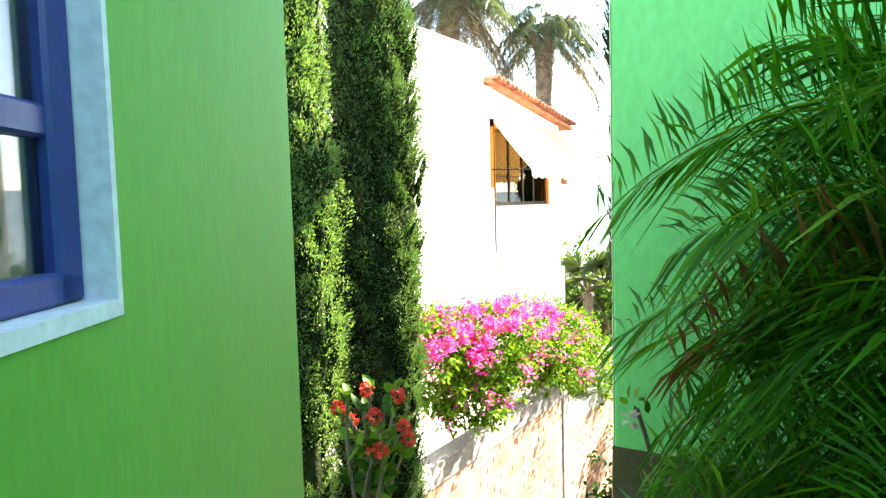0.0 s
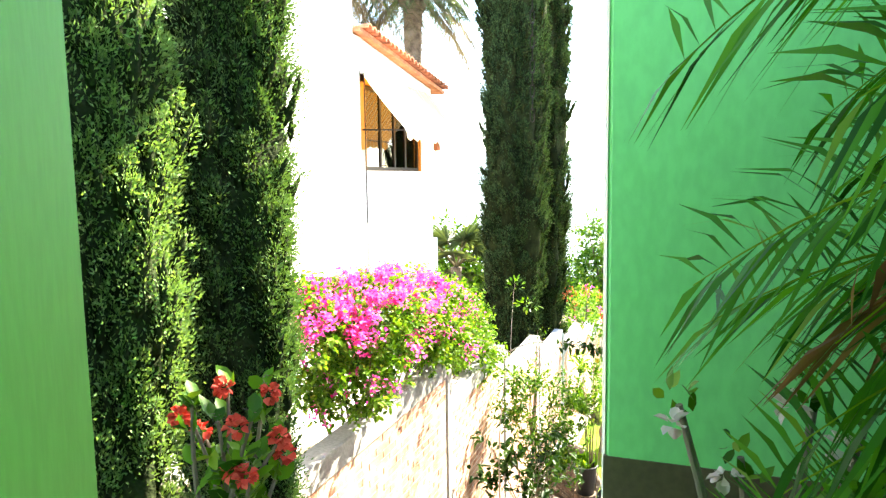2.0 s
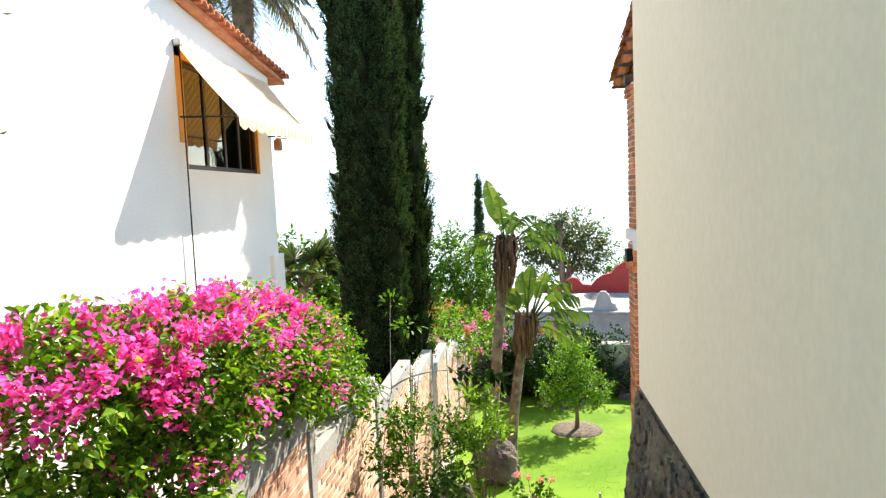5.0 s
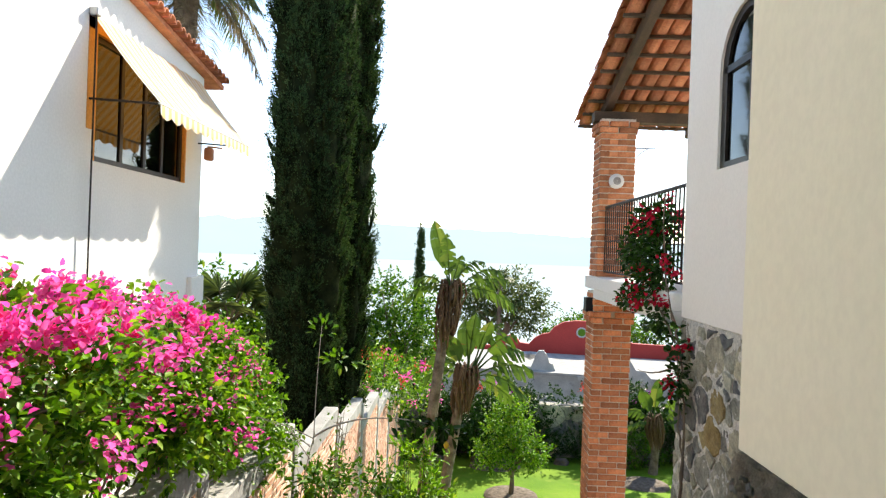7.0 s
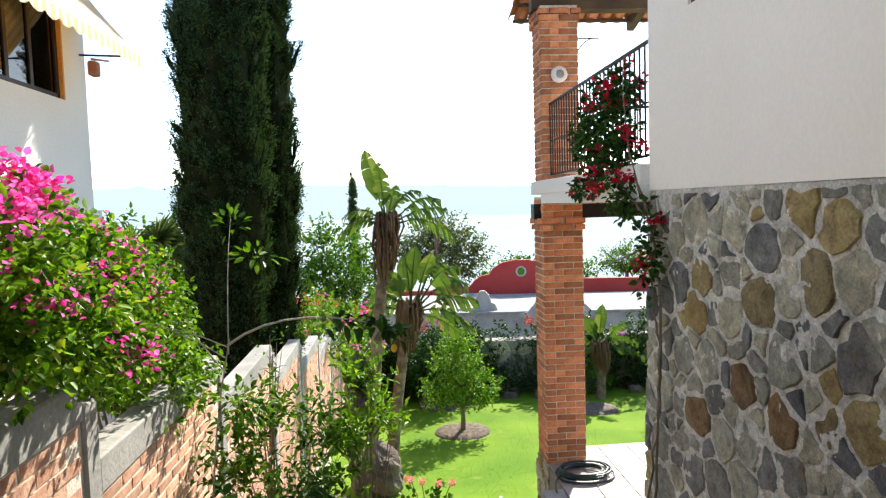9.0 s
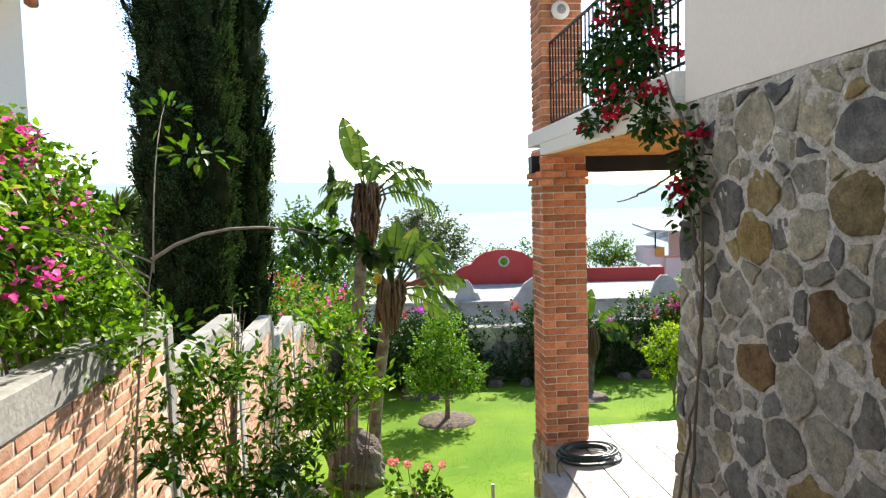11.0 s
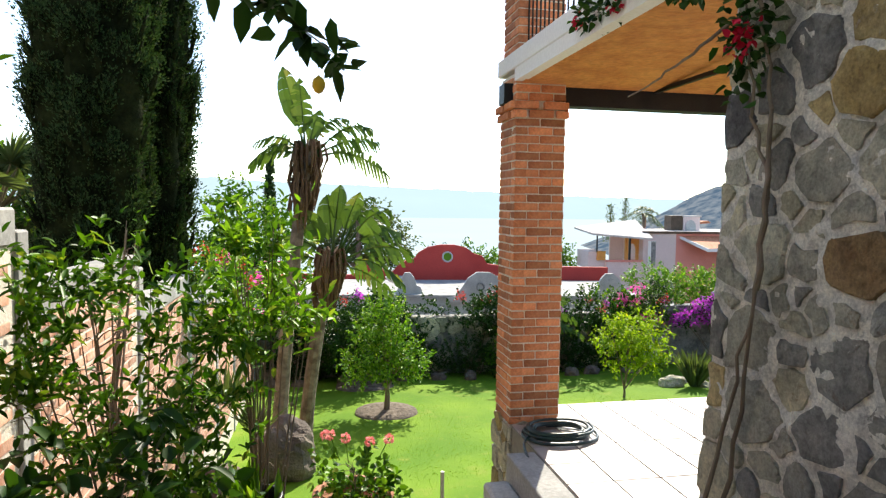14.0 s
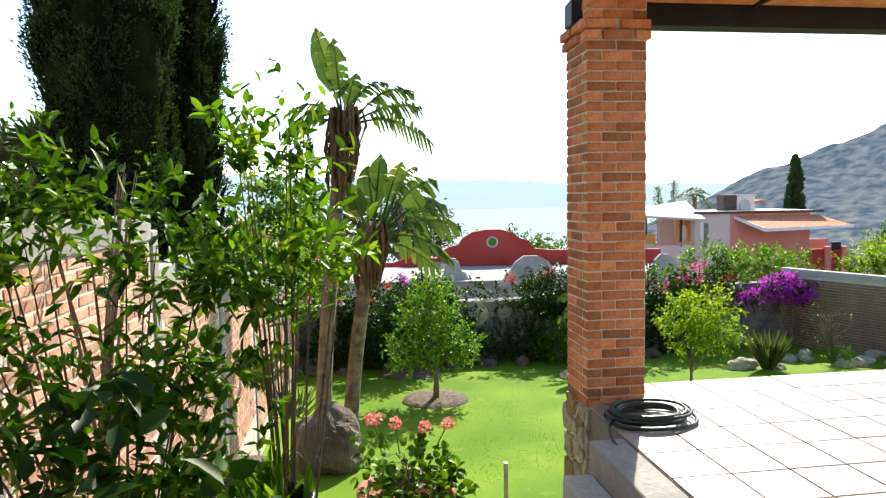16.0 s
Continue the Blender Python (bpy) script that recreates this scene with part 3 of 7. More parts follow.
Shape().box(-0.537, -0.531, wy0 + 0.05, wy1 - 0.06, wz0 + 0.04, wz1 - 0.04).moved(R32).part("pane", GLASS, win)
Shape().box(-2.2, -0.75, -3.2, 2.0, 3.2, 3.3).moved(R32).part("room_ceiling", WHITE, wall_l)
Shape().box(-2.25, -2.15, -3.2, 2.0, -0.4, 3.2).moved(R32).part("room_back", WHITE, wall_l)
Shape().box(-2.2, -0.75, 1.95, 2.05, -0.4, 3.2).moved(R32).part("room_end", GREEN, wall_l)


# Unseen walls behind the start, added to close the passage and bounce light.
setting(Shape().box(2.3, 2.5, -3.5, 2.34, -0.4, 2.6).part("unseen_side_wall", GREEN_R), "plain green side wall, unseen, added to bounce light", "wall")
setting(Shape().box(-1.0, 2.5, -3.7, -3.5, -0.4, 2.6).part("unseen_back_wall", GREEN_R), "plain green wall, unseen, added to close the passage", "wall")


def arc(cx, cy, r, a0, a1, n):
    return [(cx + r * math.cos(radians(a0 + (a1 - a0) * i / n)), cy + r * math.sin(radians(a0 + (a1 - a0) * i / n))) for i in range(n + 1)]


AX, AY, AE = -0.792, 2.35, 4.59
house_a = thing("wall_east", "rounded house corner painted green and cream over a stone base", "wall", (0.5, 3.5, 0), "", "structure")
Shape().prism([(3.0, AY), (-0.742, AY), (-0.752, AY + 0.01), (-0.752, AY + 0.3), (3.0, AY + 0.3)], 2, 0.59, 4.6).part("green_wall", GREEN_R, house_a)
Shape().prism([(3.0, AY - 0.004), (-0.756, AY - 0.004), (-0.756, AY + 0.3), (3.0, AY + 0.3)], 2, -0.5, 0.59).part("base_band", BROWN_BAND, house_a)
SY0, SY1, SZ0, SZ1 = 3.04, 3.57, 1.35, 2.5
corner = [(-0.753, AY + 0.004), (-0.763, AY + 0.03), (-0.771, AY + 0.1), (-0.779, AY + 0.22), (-0.786, AY + 0.38), (-0.790, AY + 0.52)]
Shape().prism(corner + [(AX, SY0), (-0.5, SY0), (-0.5, AY + 0.31), (-0.7515, AY + 0.31)], 2, 0.3, 4.6).part("cream_corner", CREAM, house_a, smooth=False)
Shape().box(AX, -0.5, SY1, AE, 0.3, 4.6).part("cream_wall", CREAM, house_a)
Shape().box(AX, -0.5, SY0, SY1, 0.3, SZ0).part("cream_wall_under_window", CREAM, house_a)
Shape().box(AX, -0.5, SY0, SY1, SZ1, 4.6).part("cream_wall_over_window", CREAM, house_a)
Shape().box(-0.5, 0.9, AE - 0.3, AE, 0.3, 4.6).part("cream_return", CREAM, house_a)
Shape().box(-0.9, 3.0, AY - 0.1, AE, 4.6, 4.75).part("flat_roof", CREAM, house_a)
w2 = thing("window_2", "narrow dark window with green reveals in the cream wall", "window", (AX, 3.2, SZ0), "", "structure")
Shape().box(AX + 0.002, AX + 0.045, SY1 - 0.012, SY1 + 0.001, SZ0, SZ1).box(AX + 0.002, AX + 0.045, SY0 - 0.001, SY0 + 0.012, SZ0, SZ1).box(AX + 0.002, AX + 0.045, SY0 + 0.012, SY1 - 0.012, SZ0 - 0.001, SZ0 + 0.01).part("reveal", GREEN_R, w2)
Shape().box(AX + 0.045, AX + 0.085, SY1 - 0.05, SY1, SZ0, SZ1).box(AX + 0.045, AX + 0.085, SY0, SY0 + 0.05, SZ0, SZ1).box(AX + 0.045, AX + 0.085, SY0, SY1, SZ0, SZ0 + 0.05).box(AX + 0.0455, AX + 0.175, 3.28, 3.32, SZ0, SZ1).part("window_frame", DARKFRAME, w2)
Shape().box(AX + 0.062, AX + 0.066, SY0, SY1, SZ0, SZ1).part("pane", GLASS, w2)
Shape().box(-0.3, 2.9, AY + 0.3, AE - 0.3, -1.5, -1.4).part("inner_floor", WOOD, house_a)
eave = Shape().box(-1.45, -0.83, AY - 0.1, AE, 3.25, 3.35).part("eave", CREAM, house_a)


# ---- stone laid walls ----
def clip_poly(poly, px, py, nx_, ny_):
    out = []
    for i in range(len(poly)):
        a, b = poly[i], poly[(i + 1) % len(poly)]
        da, db = (a[0] - px) * nx_ + (a[1] - py) * ny_, (b[0] - px) * nx_ + (b[1] - py) * ny_
        if da <= 0:
            out.append(a)
        if (da < 0 < db) or (db < 0 < da):
            s = da / (da - db)
            out.append((a[0] + (b[0] - a[0]) * s, a[1] + (b[1] - a[1]) * s))
    return out


def rough_edge(poly, r, depth, amount):
    """Breaks every side of a polygon into uneven shorter ones."""
    for _ in range(depth):
        out = []
        for a in range(len(poly)):
            p, q = poly[a], poly[(a + 1) % len(poly)]
            j = amount * math.hypot(q[0] - p[0], q[1] - p[1])
            out += [p, ((p[0] + q[0]) / 2 + r.uniform(-j, j), (p[1] + q[1]) / 2 + r.uniform(-j, j))]
        poly = out
    return poly


def cells(u0, u1, v0, v1, size, joint, seed, marks=()):
    """Irregular stones of mixed sizes that fill a rectangle, as (outline, mark); marks: places of notable stones with a number."""
    r = random.Random(seed)
    seeds = [(u, v, size * 0.75, mk) for u, v, mk in marks]
    for _ in range(int((u1 - u0) * (v1 - v0) / size ** 2 * 14)):
        u, v, rad = r.uniform(u0, u1), r.uniform(v0, v1), size * r.choice((0.34, 0.45, 0.55, 0.7, 0.85))
        if all((u - a) ** 2 + ((v - b) * 1.1) ** 2 > (0.62 * (rad + c)) ** 2 * 1.6 for a, b, c, _m in seeds):
            seeds.append((u, v, rad, -1))
    out = []
    for i, (cu, cv, cr, mk) in enumerate(seeds):
        poly = [(u0, v0), (u1, v0), (u1, v1), (u0, v1)]
        for j, (du, dv, dr, _m) in enumerate(seeds):
            if i != j and abs(du - cu) + abs(dv - cv) < size * 4.5:
                d = math.hypot(du - cu, dv - cv) or 1e-6
                n_ = ((du - cu) / d, (dv - cv) / d)
                cutat = min(0.8, max(0.2, 0.5 + (cr * cr - dr * dr) / (2 * d * d))) * d - joint * r.uniform(0.15, 1.0)
                poly = clip_poly(poly, cu + n_[0] * cutat, cv + n_[1] * cutat, *n_)
                if len(poly) < 3:
                    break
        if len(poly) < 3:
            continue
        soft = []
        for a in range(len(poly)):
            k1, k2 = r.uniform(0.02, 0.13), r.uniform(0.02, 0.13)
            p, q, s = poly[a - 1], poly[a], poly[(a + 1) % len(poly)]
            soft += [(q[0] + (p[0] - q[0]) * k1, q[1] + (p[1] - q[1]) * k1), (q[0] + (s[0] - q[0]) * k2, q[1] + (s[1] - q[1]) * k2)]
        out.append((rough_edge(soft, r, 1, 0.16), mk))
    return out


def stone_mesh(poly, proud, put, mat):
    """One stone: sides sunk in the joint, a broken rim and a flat, slightly tilted face."""
    n = len(poly)
    cu, cv = sum(p[0] for p in poly) / n, sum(p[1] for p in poly) / n
    tilt = (rnd.uniform(-0.06, 0.06), rnd.uniform(-0.06, 0.06))
    V = []
    for s, h in ((1.03, -0.02), (1.0, proud * 0.5), (0.965, proud * 0.95), (0.6, proud)):
        for p in poly:
            jit = 0.004 if h > 0 else 0.002
            u, v = cu + (p[0] - cu) * s + rnd.uniform(-jit, jit), cv + (p[1] - cv) * s + rnd.uniform(-jit, jit)
            V.append(put(u, v, h + (tilt[0] * (u - cu) + tilt[1] * (v - cv) + rnd.uniform(-0.0025, 0.0025) if h > 0 else 0)))
    V.append(put(cu, cv, proud * rnd.uniform(0.9, 1.1)))
    F = [(a * n + i, a * n + (i + 1) % n, (a + 1) * n + (i + 1) % n, (a + 1) * n + i) for a in (0, 1, 2) for i in range(n)]
    F += [(3 * n + i, 3 * n + (i + 1) % n, 4 * n) for i in range(n)]
    return Shape().add(V, F).mesh("stone", mat)


def lay_stones(parent, u0, u1, v0, v1, size, joint, proud, put, seed, mats, marks=(), marked=()):
    for poly, mk in cells(u0, u1, v0, v1, size, joint, seed, marks):
        attach(new("stone", stone_mesh(poly, proud * rnd.uniform(0.6, 1.3), put, marked[mk] if mk >= 0 else rnd.choice(mats))), parent)


def mortar_bed(parent, u0, u1, v0, v1, step, amp, put, mat, seed, name="mortar_bed", grain=1.0):
    """Trowelled mortar: an uneven sheet that laps over the stones' edges here and there."""
    nu, nv = int((u1 - u0) / step), int((v1 - v0) / step)
    V = []
    for i in range(nu + 1):
        for j in range(nv + 1):
            u, v = u0 + (u1 - u0) * i / nu, v0 + (v1 - v0) * j / nv
            h = amp * (0.9 * noise.noise((u * 4.1, v * 4.1, seed)) + 0.7 * noise.noise((u * 13 * grain, v * 13 * grain, seed)) + 0.45 * grain * noise.noise((u * 33 * grain, v * 33 * grain, seed)))
            V.append(put(u, v, h))
    F = [(i * (nv + 1) + j, (i + 1) * (nv + 1) + j, (i + 1) * (nv + 1) + j + 1, i * (nv + 1) + j + 1) for i in range(nu) for j in range(nv)]
    return np_mesh(name, V, F, mat, parent, "", True)


STONES = [STONE] * 8 + [STONE_DARK] * 4 + [STONE_OCHRE]

# house_b: stone below, cream stucco above, an arched window
BX, BY1 = 0.5, 8.76
house_b = thing("wall_north_east", "cream stucco house wall standing on a mortared stone base", "wall", (1, 7, -3), "", "structure")
base_poly = [(AE - 0.1, -3.6), (BY1 + 0.26, -3.6), (BY1 + 0.0, 0.2), (AE - 0.1, 0.2)]
Shape().prism(base_poly, 0, BX + 0.03, 2.2).part("stone_base_core", STONE_MORTAR, house_b)
ay0, ay1, az0, azs = 7.26, 8.11, 1.35, 2.06
arch = [(ay1, az0), (ay1, azs)] + [((ay0 + ay1) / 2 + (ay1 - ay0) / 2 * math.cos(radians(a)), azs + 0.4 * math.sin(radians(a))) for a in range(15, 180, 15)] + [(ay0, azs), (ay0, az0)]
Shape().box(BX, BX + 0.28, AE - 0.1, ay0, 0.2, 4.6).box(BX, BX + 0.28, ay1, BY1, 0.2, 4.6).box(BX, BX + 0.28, ay0, ay1, 0.2, az0).part("stucco_wall", STUCCO_B, house_b)
n = len(arch)
over = Shape()
for i in range(1, n - 2):
    a, b = arch[i], arch[i + 1]
    over.prism([a, b, (b[0], 4.6), (a[0], 4.6)], 0, BX, BX + 0.28)
over.part("stucco_over_arch", STUCCO_B, house_b)
Shape().box(BX + 0.28, 5, BY1 - 0.3, BY1, 0.2, 4.6).part("stucco_return", STUCCO_B, house_b)
Shape().box(BX - 0.1, 5.5, AE - 0.2, BY1, 4.6, 4.75).part("house_roof", CREAM, house_b)
w3 = thing("window_3", "dark framed arched window with pale curtains behind", "window", (BX, 7.6, az0), "", "structure")


def arch_band(inner, x0_, x1_):
    """A frame that follows the arched opening, as wide as inner."""
    s = Shape()
    cy_, cz_ = (ay0 + ay1) / 2, az0 + 0.5
    ins = [(cy_ + (p[0] - cy_) * (1 - inner * 2 / (ay1 - ay0)), cz_ + (p[1] - cz_) * (1 - inner * 1.1)) for p in arch]
    for i in range(n):
        a, b, c_, d_ = arch[i], arch[(i + 1) % n], ins[(i + 1) % n], ins[i]
        s.prism([a, b, c_, d_], 0, x0_, x1_)
    return s


arch_band(0.085, BX + 0.02, BX + 0.065).part("window_frame", DARKFRAME, w3)
Shape().box(BX + 0.02, BX + 0.065, ay0 + 0.04, ay1 - 0.04, azs - 0.02, azs + 0.03).box(BX + 0.02, BX + 0.065, 7.61, 7.65, az0 + 0.03, azs).part("glazing_bar", DARKFRAME, w3)
Shape().prism([(ay0 + 0.03, az0 + 0.03), (ay1 - 0.03, az0 + 0.03), (ay1 - 0.03, 2.35), (ay0 + 0.03, 2.35)], 0, BX + 0.04, BX + 0.044).part("pane", GLASS_GREY, w3)
cur = Shape()
cv = [(BX + 0.3 + 0.025 * math.sin(i * 1.3), 7.2 + 0.02 * i) for i in range(45)]
cur.add([(x, y, z) for x, y in cv for z in (az0 - 0.1, 2.6)], [(2 * i, 2 * i + 2, 2 * i + 3, 2 * i + 1) for i in range(44)])
tagged(cur.part("curtain", WHITE), "pale folded curtain hanging behind the arched window", "curtain")

# ---- porch: brick column, balcony, roof ----
CX0, CX1, CY0, CY1 = 0.445, 0.95, 11.98, 12.47
column = thing("brick_column", "square column of orange bricks with pale mortar joints", "column", ((CX0 + CX1) / 2, (CY0 + CY1) / 2, -3.16), "", "structure")
Shape().box(CX0 + 0.007, CX1 - 0.007, CY0 + 0.007, CY1 - 0.007, -3.16, 0.2).part("mortar_core", MORTAR, column)
Shape().box(CX0 + 0.027, CX1 - 0.027, CY0 + 0.027, CY1 - 0.027, 0.38, 2.5).part("mortar_core", MORTAR, column)
Shape().box(CX0 - 0.005, CX1 + 0.03, CY0 - 0.02, CY1, -5.6, -3.166).part("stone_pier_core", STONE_MORTAR, column)
lay_stones(column, CX0 - 0.02, CX1 + 0.02, -5.6, -3.17, 0.2, 0.03, 0.03, lambda u, v, h: (u, CY0 - 0.02 - h, v), 5, [STONE_OCHRE, STONE, STONE])
lay_stones(column, CY0, CY1, -5.6, -3.17, 0.2, 0.03, 0.03, lambda u, v, h: (CX0 - 0.005 - h, u, v), 6, [STONE_OCHRE, STONE, STONE])

slab = thing("balcony_slab", "white rendered balcony floor slab with an orange vaulted underside", "balcony", (2, 10, 0.3), "", "structure")
Shape().box(0.42, 6.5, BY1, 12.52, 0.235, 0.40, 0.01).part("slab_edge", WHITE, slab)
vn = 16
V, F = [], []
for i in range(41):
    x = 0.5 + 6.0 * i / 40
    for j in range(vn + 1):
        y = BY1 + 3.3 * j / vn
        V.append((x, y, 0.10 + 0.12 * math.sin(math.pi * j / vn) * 0.9))
F = [(i * (vn + 1) + j, (i + 1) * (vn + 1) + j, (i + 1) * (vn + 1) + j + 1, i * (vn + 1) + j + 1) for i in range(40) for j in range(vn)]
VAULT = surface("orange_brick_vault", (0.50, 0.19, 0.055), (0.62, 0.28, 0.09), 0.8, 5, 22, 0.8, 0.015, stain=(0.40, 0.14, 0.05), stain_at=0.6)
setting(np_mesh("ceiling", V, F, VAULT, smooth=True), "orange brick vaulted ceiling under the balcony", "ceiling")
Shape().box(0.43, 0.53, BY1, CY0, 0.12, 0.235).part("edge_beam", WHITE, slab)
Shape().box(0.36, 6.5, 12.08, 12.26, -0.075, 0.115, 0.004).part("steel_beam", STEEL, slab, "black steel beam")
Shape().box(1.9, 1.94, BY1, 12.1, 0.085, 0.125).box(3.4, 3.44, BY1, 12.1, 0.085, 0.125).part("tie_rod", STEEL, slab)


def railing(label, pts, z0, z1, group):
    r = thing("railing", label, "railing", (pts[0][0], pts[0][1], z0), group)
    (xa, ya), (xb, yb) = pts
    L = math.hypot(xb - xa, yb - ya)
    for z, h in ((z1, 0.03), (z0 + 0.05, 0.02), (z0 + 0.45, 0.014)):
        Shape().tube([(xa, ya, z), (xb, yb, z)], h * 0.6, 6).part("rail", IRON, r)
    nb = int(L / 0.105)
    bar = Shape().tube([(0, 0, z0 + 0.04), (0, 0, z1)], 0.0085, 6).mesh("bar", IRON)
    for i in range(nb + 1):
        s = i / nb
        ob = attach(new("bar", bar), r)
        ob.matrix_basis = Matrix.Translation((xa + (xb - xa) * s, ya + (yb - ya) * s, 0))
    return r


railing("black wrought iron balcony railing against the brick column", ((0.56, CY0), (0.56, BY1)), 0.42, 1.32, "balcony railings")
railing("black wrought iron balcony railing along the outer edge", ((CX1, 12.38), (6.4, 12.38)), 0.42, 1.32, "balcony railings")

# roof over the balcony
RZ = lambda y: 2.56 + 0.284 * (13.0 - y)
roof = thing("porch_roof", "clay tile roof on dark wooden rafters above the balcony", "roof", (2, 11, 2.6), "", "structure")


def barrel(length, r, mat, name="roof_tile"):
    n = 6
    V = []
    for y in (0, length):
        rr = r * (1.0 if y == 0 else 0.86)
        for q in (rr, rr - 0.014):
            V += [(q * math.cos(math.pi * i / n), y, q * math.sin(math.pi * i / n)) for i in range(n + 1)]
    m = n + 1
    F = []
    for i in range(n):
        F += [(i, i + 1, 2 * m + i + 1, 2 * m + i), (m + i, 3 * m + i, 3 * m + i + 1, m + i + 1), (i, m + i, m + i + 1, i + 1), (2 * m + i, 2 * m + i + 1, 3 * m + i + 1, 3 * m + i)]
    F += [(0, 2 * m, 3 * m, m), (n, m + n, 3 * m + n, 2 * m + n)]
    return Shape().add(V, F).mesh(name, mat)


tile_me = barrel(0.44, 0.095, CLAY)
slope = math.degrees(math.atan(0.284))
for i in range(22):
    x = 0.36 + 0.19 * i
    for j in range(12):
        y = 13.08 - 0.365 * j
        for flip in (0, 1):
            if flip and i == 21:
                continue
            ob = attach(new("roof_tile", tile_me), roof)
            ob.matrix_basis = Matrix.Translation((x + (0.095 if flip else 0) + rnd.uniform(-0.006, 0.006), y + rnd.uniform(-0.012, 0.012), RZ(y) + (0.112 if flip else 0.075))) @ (pose(0, 0, 0, -slope + 2, 180, 180 + rnd.uniform(-1, 1)) if flip else pose(0, 0, 0, slope - 2, 0, 180 + rnd.uniform(-1, 1)))
for x in (0.55, 1.9, 3.2, 4.5):
    Shape().add([(x, 13.0, RZ(13.0) - 0.12), (x + 0.1, 13.0, RZ(13.0) - 0.12), (x + 0.1, 13.0, RZ(13.0) + 0.02), (x, 13.0, RZ(13.0) + 0.02),
                 (x, 8.76, RZ(8.76) - 0.12), (x + 0.1, 8.76, RZ(8.76) - 0.12), (x + 0.1, 8.76, RZ(8.76) + 0.02), (x, 8.76, RZ(8.76) + 0.02)],
                [(0, 1, 2, 3), (7, 6, 5, 4), (0, 4, 5, 1), (1, 5, 6, 2), (2, 6, 7, 3), (3, 7, 4, 0)]).part("rafter", WOOD, roof)
for j in range(12):
    y = 12.95 - 0.365 * j
    Shape().box(0.32, 4.5, y - 0.025, y + 0.025, RZ(y) - 0.025, RZ(y) + 0.012).part("batten", WOOD, roof)
Shape().box(0.4, 5.0, 12.15, 12.33, 2.49, 2.63, 0.005).part("wall_plate", WOOD, roof)

# ---- neighbour's white house ----
NX = -5.0
nb = thing("neighbour_house", "white stucco house with a clay tiled roof edge", "house", (-7, 9, -3))
ny0, ny1, nz0, nz1 = 9.62, 11.82, 1.44, 2.72
NZ = lambda y: 3.40 - 0.137 * (y - 9.3)
Shape().box(NX - 0.3, NX, 2.3, 9.3, -5, 3.87).part("wall", WHITE, nb)
Shape().box(NX - 0.3, NX, 9.3, ny0, -5, 3.35).part("wall", WHITE, nb)
Shape().box(NX - 0.3, NX, ny0, ny1, -5, nz0).part("wall", WHITE, nb)
Shape().prism([(ny0, nz1), (ny1, nz1), (ny1, NZ(ny1) - 0.03), (ny0, NZ(ny0) - 0.03)], 0, NX - 0.3, NX).part("wall", WHITE, nb)
Shape().prism([(ny1, -5), (12.36, -5), (12.36, NZ(12.36) - 0.03), (ny1, NZ(ny1) - 0.03)], 0, NX - 0.3, NX).part("wall", WHITE, nb)
Shape().box(-11, NX - 0.3, 12.06, 12.36, -5, 2.9).part("end_wall", WHITE, nb)
Shape().box(NX - 0.05, NX + 0.07, 12.0, 12.42, -5, 0.2, 0.01).part("plinth", WHITE, nb)
Shape().box(-11, -10.7, 2, 12.36, -5, 3.3).part("back_wall", WHITE, nb)
Shape().box(-11, NX - 0.3, 2.0, 9.3, 3.6, 3.75).part("flat_roof", WHITE, nb)
Shape().prism([(9.3, NZ(9.3) - 0.02), (12.8, NZ(12.8) - 0.02), (12.8, NZ(12.8) + 0.04), (9.3, NZ(9.3) + 0.04)], 0, -11, NX + 0.12).part("roof", CLAY, nb)
tile2 = barrel(0.34, 0.075, CLAY)
for i in range(22):
    y = 9.42 + 0.155 * i
    for k in range(4):
        x = NX + 0.22 - 0.3 * k
        ob = attach(new("roof_tile", tile2), nb)
        ob.matrix_basis = Matrix.Translation((x, y, NZ(y) + 0.045 + rnd.uniform(-0.006, 0.006))) @ pose(0, 0, 0, 0, 0, 90 + rnd.uniform(-3, 3))
g = Shape().box(NX - 0.3, NX + 0.003, ny0 - 0.001, ny0 + 0.02, nz0, nz1).box(NX - 0.3, NX + 0.003, ny1 - 0.03, ny1 + 0.001, nz0, nz1).box(NX - 0.3, NX + 0.003, ny0, ny1, nz1 - 0.02, nz1 + 0.001)
# Strips on the wall face: orange light through the awning, put in as paint.
g.box(NX - 0.01, NX + 0.004, ny0 - 0.14, ny0, nz0 + 0.3, 2.84).box(NX - 0.01, NX + 0.004, ny0 - 0.14, ny1, nz1, 2.84)
g.part("reveal", ORANGE, nb, "orange painted window reveal, with awning light painted on the wall")
w4 = attach(new("window"), nb)
Shape().box(NX - 0.09, NX - 0.04, ny0 + 0.02, ny0 + 0.08, nz0, nz1 - 0.02).box(NX - 0.09, NX - 0.04, ny1 - 0.09, ny1 - 0.032, nz0, nz1 - 0.02).box(NX - 0.09, NX - 0.04, ny0 + 0.02, ny1 - 0.032, nz0, nz0 + 0.06).box(NX - 0.09, NX - 0.04, ny0 + 0.02, ny1 - 0.032, nz1 - 0.08, nz1 - 0.02).part("window_frame", DARKFRAME, w4)
for y in (10.22, 10.75, 11.2):
    Shape().box(NX - 0.085, NX - 0.045, y, y + 0.06, nz0 + 0.05, nz1 - 0.08).part("mullion", DARKFRAME, w4)
Shape().box(NX - 0.068, NX - 0.062, ny0 + 0.06, ny1 - 0.06, nz0 + 0.05, nz1 - 0.06).part("pane", GLASS_DARK, w4)
Shape().box(-8.5, NX - 0.3, 8.5, 12.0, 0.4, 0.5).part("inner_floor", WOOD, nb)
